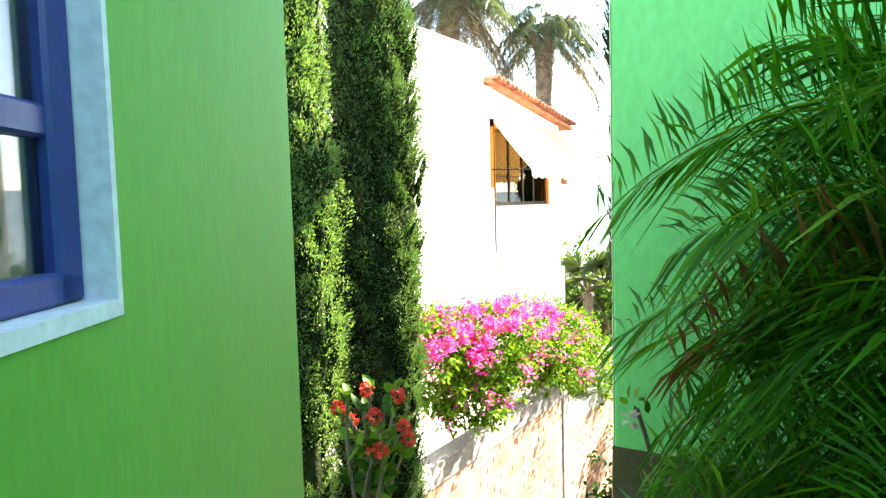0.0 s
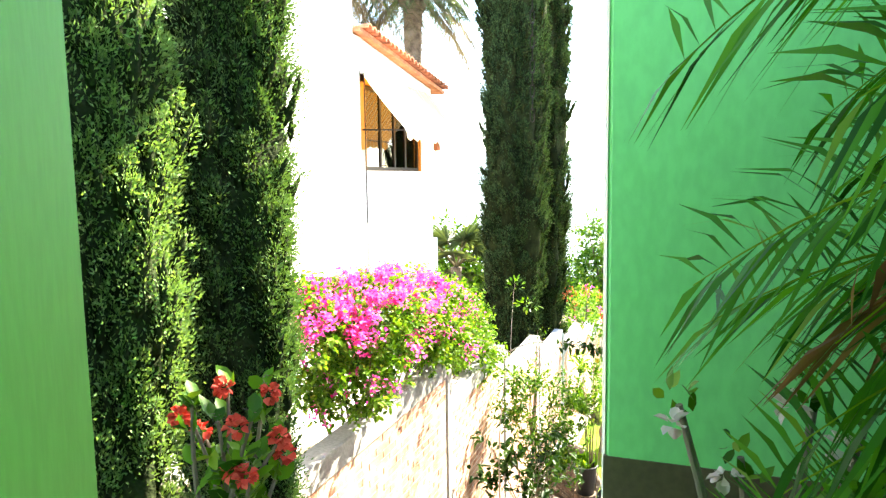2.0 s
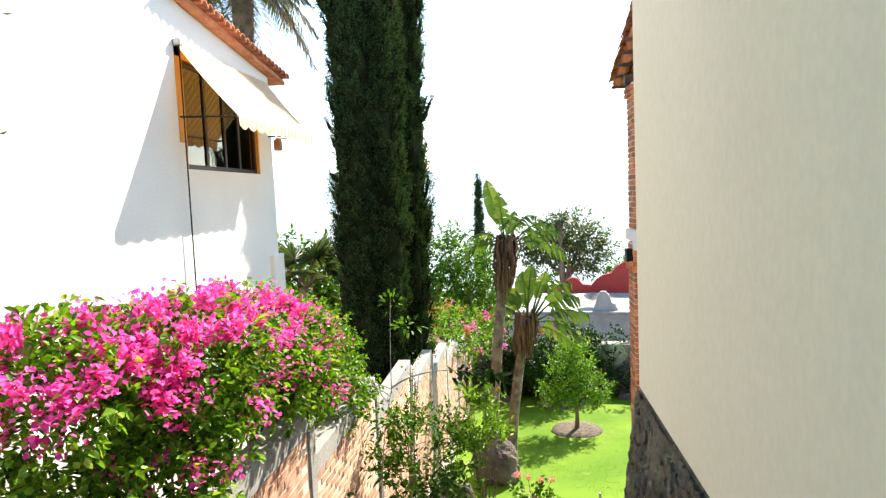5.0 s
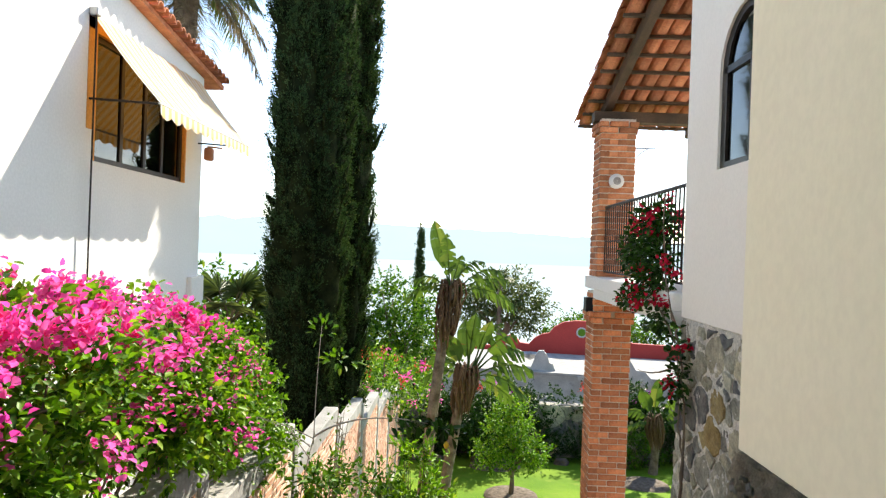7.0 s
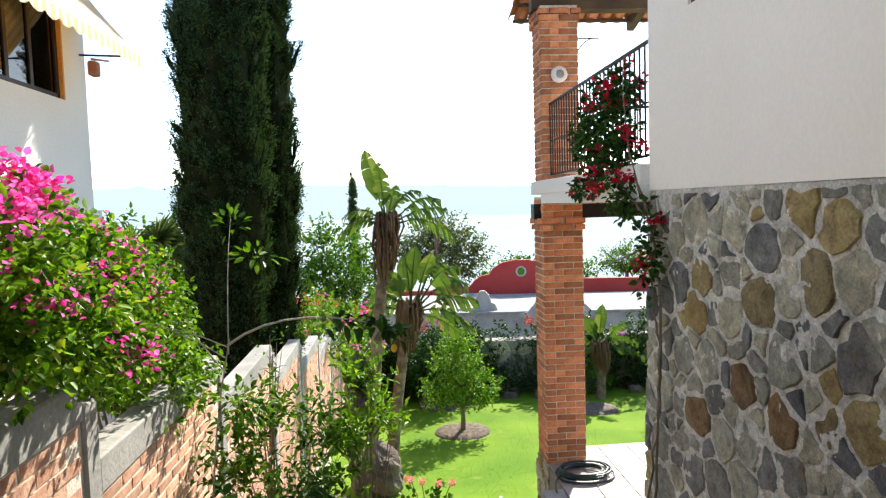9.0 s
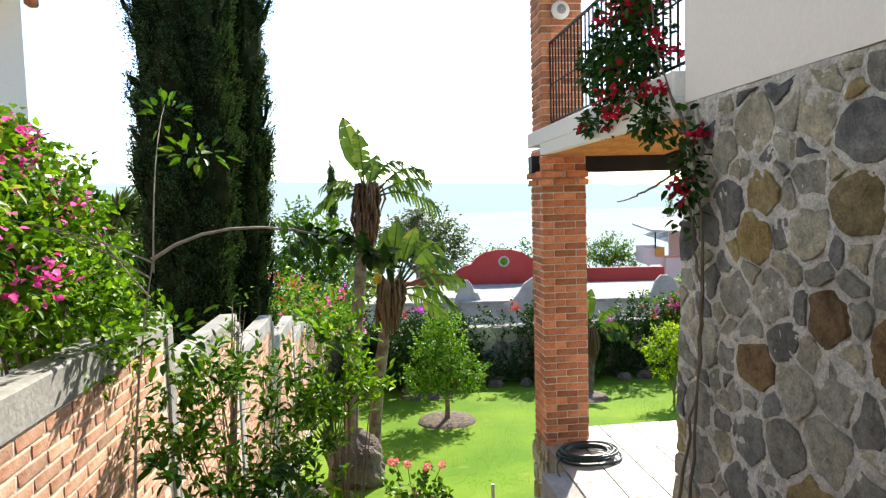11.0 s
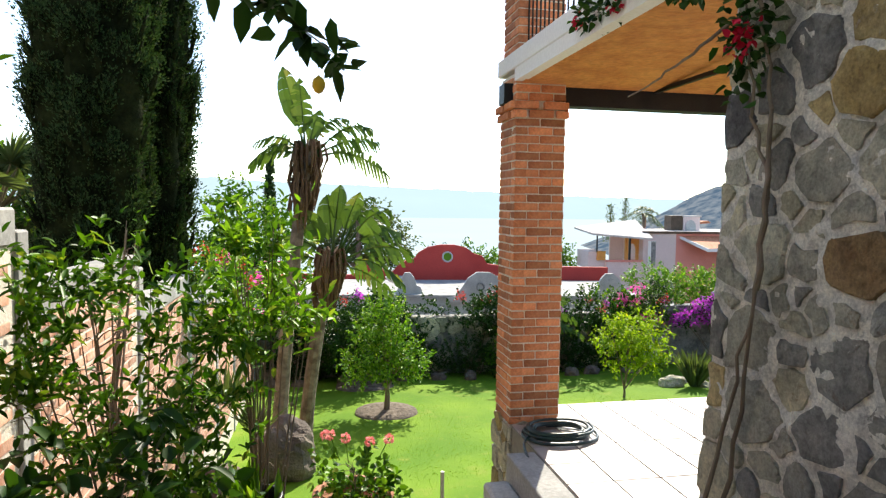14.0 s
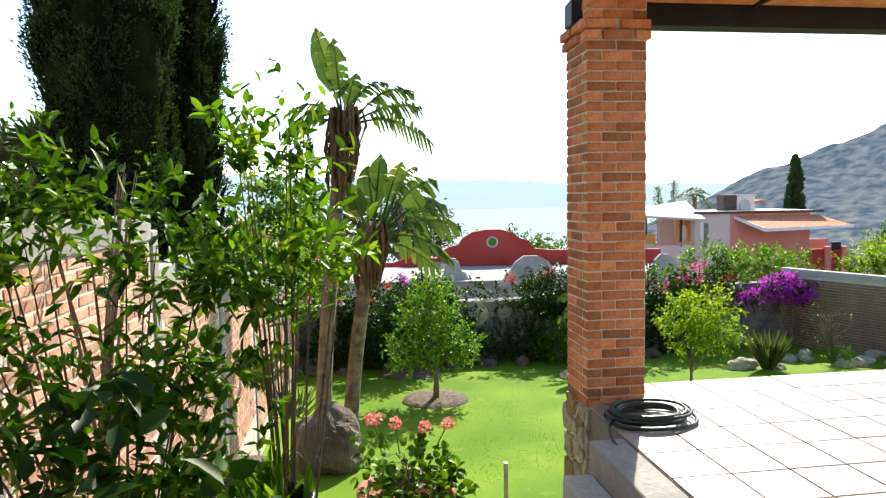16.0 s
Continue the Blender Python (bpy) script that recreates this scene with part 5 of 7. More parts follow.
shrub("bougainvillea", "big bougainvillea in pink bloom spilling over the brick wall", "shrub", (-3.15, 5.6, -1.7),
      [((-3.25, 4.9, 0.08), (0.45, 0.6, 0.42)), ((-3.05, 5.6, 0.06), (0.5, 0.7, 0.42)), ((-3.2, 6.5, -0.03), (0.55, 0.7, 0.42)), ((-3.05, 6.9, -0.32), (0.40, 0.6, 0.26)), ((-3.2, 7.6, -0.4), (0.5, 0.7, 0.5)), ((-3.0, 5.3, -0.32), (0.33, 0.5, 0.24))],
      25000, 0.05, LEAF_BRIGHT, 16, 0.014, 0.62, 0.15, flowers=((PINK_FLOWER, 9500, 0.034, 0.74), (PINK_FLOWER, 2200, 0.034, 0.35), (PINK_FLOWER, 700, 0.036, 0.1)))
shrub("bougainvillea", "leafy bright green bougainvillea end with few pink flowers", "shrub", (-3.3, 8.6, -2.0),
      [((-3.3, 8.2, -0.45), (0.55, 0.6, 0.5)), ((-3.45, 8.9, -0.7), (0.5, 0.6, 0.5)), ((-3.1, 8.7, -1.0), (0.35, 0.5, 0.35)), ((-3.25, 7.6, -0.1), (0.35, 0.5, 0.3))], 12500, 0.05, LEAF_BRIGHT, 9, 0.012, 0.6, 0.15, flowers=((PINK_FLOWER, 260, 0.036, 0.2),))
shrub("bougainvillea", "mound of orange and pink bougainvillea on the far wall", "shrub", (-3.3, 20.5, -4.2),
      [((-3.2, 19.5, -2.6), (0.6, 1.2, 0.7)), ((-3.0, 21.5, -3.0), (0.8, 1.2, 0.8)), ((-2.6, 23.3, -3.6), (0.8, 1.0, 0.8))], 5000, 0.09, LEAF_BRIGHT, 8, 0.02, 0.6, flowers=((PINK_FLOWER, 350, 0.07, 0.1), (CORAL_FLOWER, 300, 0.07, 0.5)))

# citrus shrubs beside the steps
shrub("citrus_bush", "leafy citrus bush with glossy green leaves beside the steps", "shrub", (-2.25, 9.2, -3.3),
      [((-2.0, 9.4, -1.62), (0.34, 0.3, 0.2)), ((-2.35, 9.3, -1.48), (0.36, 0.3, 0.18)), ((-2.68, 9.2, -1.40), (0.26, 0.3, 0.16)), ((-2.62, 9.0, -1.8), (0.28, 0.28, 0.14)), ((-2.05, 9.3, -2.0), (0.3, 0.28, 0.16)), ((-2.35, 9.0, -2.1), (0.36, 0.28, 0.16)), ((-2.0, 9.2, -2.35), (0.26, 0.28, 0.18))],
      2700, 0.074, LEAF_MID, 21, 0.0075, 0.36, 0.15, shell=0.15)
shrub("citrus_bush", "upright young citrus with bright new leaves", "shrub", (-1.72, 9.7, -3.6),
      [((-1.62, 9.45, -1.24), (0.08, 0.12, 0.2)), ((-1.8, 9.5, -1.27), (0.06, 0.1, 0.12)), ((-1.5, 9.55, -1.66), (0.14, 0.18, 0.18)), ((-1.72, 9.5, -1.72), (0.16, 0.18, 0.18))],
      800, 0.074, LEAF_BRIGHT, 14, 0.008, 0.36, 0.1, shell=0.15, upness=0.6)
shrub("citrus_bush", "low sprouting citrus at the foot of the taller bush", "shrub", (-1.75, 9.3, -3.2), [((-2.05, 9.0, -2.6), (0.25, 0.25, 0.25)), ((-2.4, 8.9, -2.55), (0.35, 0.3, 0.25))], 520, 0.072, LEAF_MID, 10, 0.006, 0.36, 0.1, shell=0.15, upness=0.5)
shrub("broadleaf_bush", "dark broad-leaved bush at the edge of the steps", "shrub", (-2.2, 8.1, -2.95),
      [((-2.2, 8.35, -2.12), (0.32, 0.3, 0.22)), ((-1.95, 8.5, -2.32), (0.26, 0.3, 0.26)), ((-2.5, 8.0, -1.95), (0.28, 0.3, 0.24)), ((-2.2, 8.0, -2.5), (0.3, 0.35, 0.25)), ((-2.55, 7.8, -2.3), (0.28, 0.3, 0.25))], 560, 0.105, LEAF_DARK, 14, 0.009, 0.5, 0.2, shell=0.15)


def sapling(label, pts, r, leafy, n, size, mat, extra=()):
    t = thing("sapling", label, "tree", pts[0])
    s = Shape().tube(bezier(*pts, 9), [r * (1.1 - 0.1 * i) for i in range(9)], 7)
    for e in extra:
        s.tube(bezier(*e, 7), [r * 0.42 * (1.1 - 0.14 * i) for i in range(7)], 6)
    s.part("stem", PALE_BARK, t)
    P, d = clump_points(leafy, n, 0.1)
    np_mesh("foliage", *leaf_arrays(P, d + np.array([0, 0, 0.1]), size * rng.uniform(0.7, 1.2, n), size * 0.45, 0.2, 0.2), mat, t)
    return t


shrub("bare_shrub", "bare pruned grey branches rising beside the wall", "shrub", (-2.66, 10.3, -2.7), [((-2.66, 10.7, -1.35), (0.25, 0.55, 0.22)), ((-2.75, 11.1, -1.3), (0.25, 0.4, 0.2)), ((-2.6, 9.6, -1.45), (0.2, 0.5, 0.2))], 40, 0.05, LEAF_MID, 10, 0.011, bark=BARK)


sapling("thin young tree with a few leaves at its top", ((-2.40, 7.55, -2.7), (-2.52, 7.58, -1.5), (-2.27, 7.46, -0.52)), 0.009,
        [((-2.36, 8.0, 0.06), (0.10, 0.12, 0.10)), ((-2.2, 7.9, -0.12), (0.16, 0.14, 0.06)), ((-2.25, 7.5, -0.85), (0.2, 0.15, 0.16))], 105, 0.066, LEAF_MID,
        (((-2.28, 7.47, -0.6), (-2.3, 7.6, -0.1), (-2.36, 8.02, 0.12)), ((-2.3, 7.48, -0.7), (-2.5, 7.42, -0.42), (-2.48, 7.4, -0.3)), ((-2.28, 7.46, -0.56), (-2.6, 7.35, -0.35), (-3.1, 7.2, -0.33)), ((-2.3, 7.48, -0.62), (-2.55, 7.4, -0.4), (-2.8, 7.3, -0.36))))

branch = thing("lemon_branch", "dark leafy lemon branch arching over with a yellow fruit", "branch", (-2.28, 7.46, -0.55))
ARC = ((-2.28, 7.46, -0.55), (-1.95, 7.45, -0.30), (-1.36, 7.98, -0.62))
Shape().tube(bezier(*ARC, 9), [0.008, 0.0075, 0.007, 0.0062, 0.0055, 0.005, 0.004, 0.003, 0.002], 6).part("twig", PALE_BARK, branch)
k = 62
arc_pts = bezier(*ARC, 21)
u = np.clip(rng.normal(0.86, 0.13, k), 0.45, 1.0)
P = np.array([tuple(arc_pts[int(20 * a)]) for a in u]) + rng.normal(0, 0.035, (k, 3)) * np.array([1.2, 1, 0.9])
D = np.stack([rng.normal(0.2, 0.7, k), rng.normal(0.0, 0.6, k), rng.normal(-0.35, 0.45, k)], 1)
np_mesh("foliage", *leaf_arrays(P, D, rng.uniform(0.06, 0.10, k), 0.05, 0.12, 0.25), LEAF_DARK, branch)
LEMON = surface("lemon_peel", (0.75, 0.48, 0.02), (0.82, 0.58, 0.05), 0.45, 6, 60, 0.3)
Shape().lathe(0, 0, [(0.004, -0.04), (0.018, -0.032), (0.029, -0.012), (0.030, 0.008), (0.022, 0.026), (0.008, 0.036), (0.003, 0.042)], 14).moved(Matrix.Translation((-1.42, 7.94, -0.71)) @ Matrix.Scale(0.65, 4)).part("lemon", LEMON, branch, "ripe yellow lemon", True)


def tree(name, label, at, blobs, n, size, mat, trunk_r, fork, group="", bark=BARK, flowers=(), aspect=0.5, limbs=9):
    t = thing(name, label, "tree", at, group)
    s = Shape()
    f = Vector(fork)
    s.tube(bezier(at, Vector(at).lerp(f, 0.5) + Vector((rnd.uniform(-0.04, 0.04), 0, 0)), f, 6), [trunk_r * (1.25 - 0.08 * i) for i in range(6)], 10)
    for k in range(limbs):
        c, r = blobs[k % len(blobs)]
        e = Vector(c) + Vector((rnd.uniform(-0.5, 0.5) * r[0], rnd.uniform(-0.5, 0.5) * r[1], rnd.uniform(-0.2, 0.7) * r[2]))
        pts = bezier(f + Vector((0, 0, -0.02)), f.lerp(e, 0.5) + Vector((0, 0, 0.1)), e, 6)
        s.tube(pts, [trunk_r * 0.62 * (1 - 0.15 * i) for i in range(6)], 6)
    s.part("trunk", bark, t)
    tw = max(40, n // 15)
    C, cd = clump_points(blobs, tw, 0.3)
    ax = unit(0.8 * cd + rng.normal(0, 0.4, (tw, 3)) + np.array([0, 0, 0.2]))
    pick = rng.integers(0, tw, n)
    s_ = rng.random(n)
    P = C[pick] + ax[pick] * (s_ * size * 4.5 - size * 1.5)[:, None] + rng.normal(0, size * 0.35, (n, 3))
    D = 0.6 * ax[pick] + unit(rng.normal(0, 1, (n, 3))) * 0.9
    np_mesh("crown", *leaf_arrays(P, D, size * rng.uniform(0.6, 1.3, n), size * aspect, 0.22, 0.12), mat, t)
    return t


TZ = LAWN_Z(20.6)
tree("orange_tree", "small round citrus tree on the lawn in a mulch ring", (0.25, 20.65, TZ - 0.02), [((0.1, 20.6, TZ + 1.35), (0.72, 0.7, 0.6)), ((0.2, 20.7, TZ + 1.95), (0.6, 0.6, 0.6)), ((0.75, 20.5, TZ + 1.2), (0.5, 0.5, 0.4)), ((-0.35, 20.6, TZ + 1.05), (0.5, 0.5, 0.35)), ((0.25, 20.6, TZ + 2.4), (0.35, 0.35, 0.3))],
     6000, 0.085, LEAF_BRIGHT, 0.06, (0.27, 20.65, TZ + 0.62), "lawn trees")
tree("orange_tree", "small dark citrus tree farther down the lawn", (0.03, 23.8, LAWN_Z(23.8) - 0.02), [((-0.1, 23.8, -4.5), (0.9, 0.8, 0.8)), ((-0.6, 23.7, -4.8), (0.6, 0.6, 0.5))], 4500, 0.095, LEAF_DARK, 0.05, (0.03, 23.8, -5.35), "lawn trees")
YZ = LAWN_Z(21.1)
tree("lime_tree", "young lemon tree with yellow-green leaves", (6.3, 21.1, YZ - 0.02), [((6.2, 21.0, YZ + 1.2), (0.6, 0.55, 0.5)), ((6.7, 21.1, YZ + 1.6), (0.65, 0.55, 0.55)), ((6.95, 21.0, YZ + 1.05), (0.5, 0.5, 0.4)), ((5.9, 21.0, YZ + 1.6), (0.4, 0.4, 0.4))],
     3800, 0.09, LEAF_LIME, 0.03, (6.3, 21.1, YZ + 0.2), "lawn trees")
for (x, y, r) in ((0.25, 20.6, 0.72), (0.03, 23.8, 0.8), (4.2, 22.2, 0.7)):
    z = LAWN_Z(y)
    s = Shape()
    s.lathe(x, y, [(r, z - 0.03), (r * 0.97, z + 0.05), (r * 0.6, z + 0.075), (0.02, z + 0.08)], 28)
    tagged(s.part("mulch_ring", MULCH, smooth=True), "round bed of brown mulch in the lawn", "mulch bed", "mulch rings")


def broad_leaf(base, d, length, width, bend, torn, s, stalk, side=None):
    """A banana-like blade on a stalk: a midrib that arches over, and halves torn into ribbons along the veins."""
    d = Vector(d).normalized()
    side = (Vector(side) if side else Vector((d.z, rnd.uniform(-0.5, 0.5), -d.x))).normalized()
    m = 17
    mid = [Vector(base) + d * length * u + Vector((0.12 * bend * (1 if d.x > 0 else -1), 0, -bend)) * length * u * u for u in [i / (m - 1) for i in range(m)]]
    stalk.tube(mid, [0.013 * (1.15 - 0.06 * i) for i in range(m)], 5)
    for sgn in (1, -1):
        i = 0
        while i < m - 1:
            j = min(m - 1, i + (rnd.choice((1, 1, 1, 2)) if torn > 0.85 else rnd.choice((1, 2, 2, 3)) if torn > 0.5 else rnd.choice((2, 3, 5, 7))))
            sag, twist = rnd.uniform(0.0, torn) * 0.55, rnd.uniform(-0.25, 0.25) * torn
            pts, fc = [], []
            for q in range(i, j + 1):
                u = q / (m - 1)
                w = width * 0.5 * min(1.0, 2.6 * u + 0.3) * max(0.12, 1 - max(0, u - 0.55) ** 2 * 4.2)
                tip = mid[min(m - 1, q + 1)] - mid[q]
                pull = 0.42 if (q == i and torn > 0.5) else 0.0
                edge = mid[q] + side * sgn * w + tip * (0.5 + pull) - Vector((0, 0, sag * width)) + Vector((0, twist * width, 0))
                half = mid[q].lerp(edge, 0.52) + Vector((0, -0.05 * width, 0.05 * width))
                pts += [mid[q], half, edge]
            if torn > 0.5:
                pts[2] = pts[2].lerp(pts[-1], 0.25)
            for q in range(j - i):
                fc += [(3 * q, 3 * q + 1, 3 * q + 4, 3 * q + 3), (3 * q + 1, 3 * q + 2, 3 * q + 5, 3 * q + 4)]
            s.add(pts, fc)
            i = j


STREL = foliage("banana_like_leaf", (0.038, 0.078, 0.022), (0.095, 0.16, 0.045), (0.20, 0.19, 0.07), 0.32, 0.35)


def strelitzia(at, top, leaves, label, lean, dead=1.1):
    """leaves: tilt from upright, stalk, blade length, width, bend, how torn."""
    t = thing("bird_of_paradise_tree", label, "plant", at, "bird of paradise trees")
    tops = Vector(top)
    pts = bezier(at, Vector(at).lerp(tops, 0.5) + Vector(lean), tops, 10)
    Shape().tube(pts, [0.15, 0.135, 0.125, 0.12, 0.12, 0.12, 0.115, 0.11, 0.10, 0.08], 10).part("trunk", BROWN_TRUNK, t)
    down = (Vector(pts[-3]) - tops).normalized()
    hang = Shape()
    for k in range(130):
        a, h = rnd.uniform(0, 6.28), rnd.random() * dead
        b = tops + down * h + Vector((0.05 * math.cos(a), 0.05 * math.sin(a), 0.05))
        o = Vector((math.cos(a), math.sin(a), 0)) * rnd.uniform(0.10, 0.22) * (1.15 - 0.5 * h / dead)
        hang.tube([b, b + o + Vector((0, 0, 0.12)), b + o * 1.25 - Vector((0, 0, 0.12)), b + o * 0.8 - Vector((0, 0, rnd.uniform(0.25, 0.5)))], [0.03, 0.026, 0.024, 0.008], 5)
    hang.part("dead_leaf_bases", FIBRE, t, "dry brown hanging leaf bases")
    lf, st = Shape(), Shape()
    for tilt, stem, ln, wd, bend, torn in leaves:
        a = radians(tilt)
        d = Vector((math.sin(a), rnd.uniform(-0.25, 0.25), math.cos(a))).normalized()
        root = tops + Vector((rnd.uniform(-0.06, 0.06), rnd.uniform(-0.06, 0.06), -0.15))
        b = root + d * (stem + 0.1)
        st.tube([root, root.lerp(b, 0.5), b], [0.036, 0.026, 0.016], 6)
        broad_leaf(b, d, ln, wd, bend, torn, lf, st)
    st.part("leaf_stalk", STREL, t)
    lf.part("leaves", STREL, t, "large torn banana-like leaves")
    return t


SZ = LAWN_Z(17.6)
strelitzia((-2.0, 17.6, SZ), (-1.46, 17.6, -0.10), [(-14, 0.45, 1.15, 0.42, 0.05, 0.3), (-4, 0.3, 1.0, 0.36, 0.1, 0.6), (30, 0.35, 0.95, 0.30, 0.55, 1.0), (44, 0.3, 1.0, 0.32, 0.5, 1.0), (62, 0.3, 0.95, 0.34, 0.35, 0.9),
            (-50, 0.25, 0.8, 0.30, 0.7, 0.9), (78, 0.3, 1.0, 0.32, 0.6, 0.9), (-75, 0.2, 0.75, 0.28, 0.6, 0.8), (12, 0.2, 0.7, 0.3, 0.2, 0.4), (-60, 0.2, 0.8, 0.26, 0.9, 1.0)], "tall bird of paradise tree with torn banana-like leaves", (-0.12, 0, 0), 1.1)
strelitzia((-1.55, 17.9, SZ), (-1.06, 17.7, -1.95), [(-22, 0.3, 0.8, 0.42, 0.15, 0.2), (-4, 0.35, 0.9, 0.46, 0.1, 0.2), (16, 0.55, 0.85, 0.34, 0.2, 0.4), (34, 0.6, 1.0, 0.42, 0.45, 0.8), (48, 0.5, 1.0, 0.44, 0.5, 0.7), (64, 0.4, 1.0, 0.44, 0.5, 0.7),
            (80, 0.3, 0.9, 0.34, 0.7, 0.7), (-48, 0.3, 0.8, 0.34, 0.5, 0.6), (24, 0.9, 0.7, 0.26, 0.5, 1.0), (-70, 0.2, 0.7, 0.28, 0.7, 0.8), (100, 0.2, 0.8, 0.3, 0.5, 0.8), (6, 0.7, 0.7, 0.3, 0.1, 0.3)], "leaning bird of paradise tree with ragged leaves", (-0.14, 0, -0.1), 0.7)
strelitzia((4.85, 23.6, LAWN_Z(23.6)), (4.85, 23.6, -4.3), [(-50, 0.3, 0.9, 0.32, 0.5, 0.8), (-20, 0.4, 1.0, 0.36, 0.25, 0.5), (5, 0.4, 1.0, 0.36, 0.1, 0.3), (30, 0.4, 1.0, 0.34, 0.4, 0.6), (58, 0.3, 1.0, 0.34, 0.6, 0.8), (78, 0.3, 0.9, 0.3, 0.6, 0.9), (-75, 0.2, 0.8, 0.3, 0.6, 0.9)], "short bird of paradise plant by the far hedge", (0.1, 0, 0), 0.6)


def feather_frond(base, d, length, droop, leaflet, s, stalk, dens=26, wide=0.05, hang=0.3, roll=0.0):
    """A feather palm frond; leaflets on both sides of a bending stalk."""
    d = Vector(d).normalized()
    side = Matrix.Rotation(roll, 3, d) @ d.cross(Vector((0, 0, 1))).normalized()
    pts = [Vector(base) + d * length * u + Vector((0, 0, -droop * length * u * u)) for u in [i / 11 for i in range(12)]]
    stalk.tube(pts, [0.006 * (1.1 - 0.085 * i) for i in range(12)], 5)
    P, D, L = [], [], []
    for i in range(dens):
        u = 0.14 + 0.86 * i / dens
        q = u * 11
        a = min(10, int(q))
        p = pts[a].lerp(pts[a + 1], q - a)
        f = (pts[a + 1] - pts[a]).normalized()
        ll = leaflet * math.sin(math.pi * min(1, 0.18 + 0.78 * u)) ** 0.5
        for sg in (1, -1):
            P.append(tuple(p))
            D.append(tuple(side * sg * 0.9 + f * 0.62 + Vector((rnd.gauss(0, 0.08), rnd.gauss(0, 0.08), 0.12 + rnd.gauss(0, 0.12)))))
            L.append(ll * rnd.uniform(0.85, 1.1))
    s.append(leaf_arrays(np.array(P), np.array(D), np.array(L), leaflet * wide, 0.25, hang, (0, 0, 1), False))


def areca(at, fronds, label):
    t = thing("areca_palm", label, "palm", at)
    lf, dry, st = [], [], Shape()
    for k, (d, ln, dr, z) in enumerate(fronds):
        b = Vector(at) + Vector((rnd.uniform(-0.1, 0.28), rnd.uniform(-0.08, 0.1), z))
        st.tube([(b.x, b.y, at[2]), tuple(b)], 0.010, 6)
        feather_frond(b, d, ln, dr, 0.34 * rnd.uniform(0.8, 1.1), dry if k % 15 == 4 else lf, st, 34, 0.038, 0.16, rnd.choice((-1, 1)) * rnd.uniform(0.5, 1.3))
    st.part("cane", LEAF_LIME, t, "yellowish green canes")
    np_mesh("fronds", *join(*lf), PALM, t)
    np_mesh("dry_fronds", *join(*dry), LEAF_RED, t, "browned dry fronds")
    return t


fr = []
for k in range(30):
    a, el = rnd.uniform(2.7, 3.8), rnd.uniform(0.2, 0.8)
    fr.append(((math.cos(a) * math.cos(el), math.sin(a) * math.cos(el) * 0.4, math.sin(el)), rnd.uniform(0.72, 0.96), rnd.uniform(0.45, 0.75), 0.3 + 1.35 * k / 29 + rnd.uniform(-0.05, 0.05)))
for k in range(52):
    a, el = rnd.uniform(1.9, 4.6), rnd.uniform(0.0, 1.3)
    fr.append(((math.cos(a) * math.cos(el), math.sin(a) * math.cos(el) * 0.4, math.sin(el)), rnd.uniform(0.45, 0.66), rnd.uniform(0.3, 0.7), rnd.uniform(0.1, 1.7)))
for k in range(34):
    fr.append(((rnd.uniform(-0.5, 0.7), rnd.uniform(-0.35, 0.1), 1.0), rnd.uniform(0.6, 0.95), rnd.uniform(0.2, 0.5), rnd.uniform(0.3, 1.5)))
areca((0.25, 1.80, 0.06), fr, "bushy areca palm with arching feather fronds by the green wall")

# crown of thorns and desert rose near the passage
def crown_of_thorns(at, label):
    t = thing("crown_of_thorns", label, "plant", at)
    s, lf, fl = Shape(), [], []
    for k in range(11):
        e = Vector(at) + Vector((rnd.uniform(-0.27, 0.27), rnd.uniform(-0.2, 0.2), rnd.uniform(0.36, 0.74)))
        pts = bezier(at, Vector(at).lerp(e, 0.5) + Vector((rnd.uniform(-0.12, 0.12), rnd.uniform(-0.06, 0.06), -0.05)), e, 8)
        s.tube(pts, [0.011, 0.0105, 0.01, 0.0095, 0.009, 0.008, 0.007, 0.006], 7)
        for q in range(36):
            p = pts[rnd.randint(1, 7)] + Vector((rnd.uniform(-0.008, 0.008), rnd.uniform(-0.008, 0.008), rnd.uniform(-0.04, 0.04)))
            o = Vector((rnd.gauss(0, 1), rnd.gauss(0, 1), rnd.gauss(0, 0.4))).normalized()
            s.tube([p, p + o * 0.024], [0.0016, 0.0004], 4)
        m = 17
        pk = rng.integers(3, 8, m)
        P = np.array([tuple(pts[q]) for q in pk]) + rng.normal(0, 0.014, (m, 3))
        lf.append(leaf_arrays(P, dirs(m, -0.3) + np.array([0, 0, 0.45]), rng.uniform(0.06, 0.115, m), 0.05, 0.12, 0.1))
        if k < 9:
            fl.append(e + Vector((rnd.uniform(-0.04, 0.04), -0.03, rnd.uniform(-0.06, 0.03))))
    s.part("thorny_stem", BARK, t)
    np_mesh("foliage", *join(*lf), LEAF_MID, t)
    for c in fl:
        m = 30
        d = dirs(m)
        v, f = leaf_arrays(np.array([tuple(c)] * m) + d * 0.016, d + rng.normal(0, 0.3, (m, 3)), 0.03, 0.03, 0.3)
        np_mesh("flower_head", v, f, CORAL_FLOWER, t, "round coral red flower cluster")
    return t


crown_of_thorns((-2.06, 2.48, -0.12), "thorny plant with coral red flower heads and oval leaves")
pot0 = thing("clay_pot", "round terracotta pot holding the thorny plant", "pot", (-2.06, 2.48, -0.42))
Shape().lathe(-2.06, 2.48, [(0.02, -0.43), (0.14, -0.43), (0.2, -0.15), (0.22, -0.14), (0.22, -0.1), (0.19, -0.1), (0.18, -0.14), (0.02, -0.14)], 24).part("pot_body", TERRACOTTA, pot0, smooth=True)

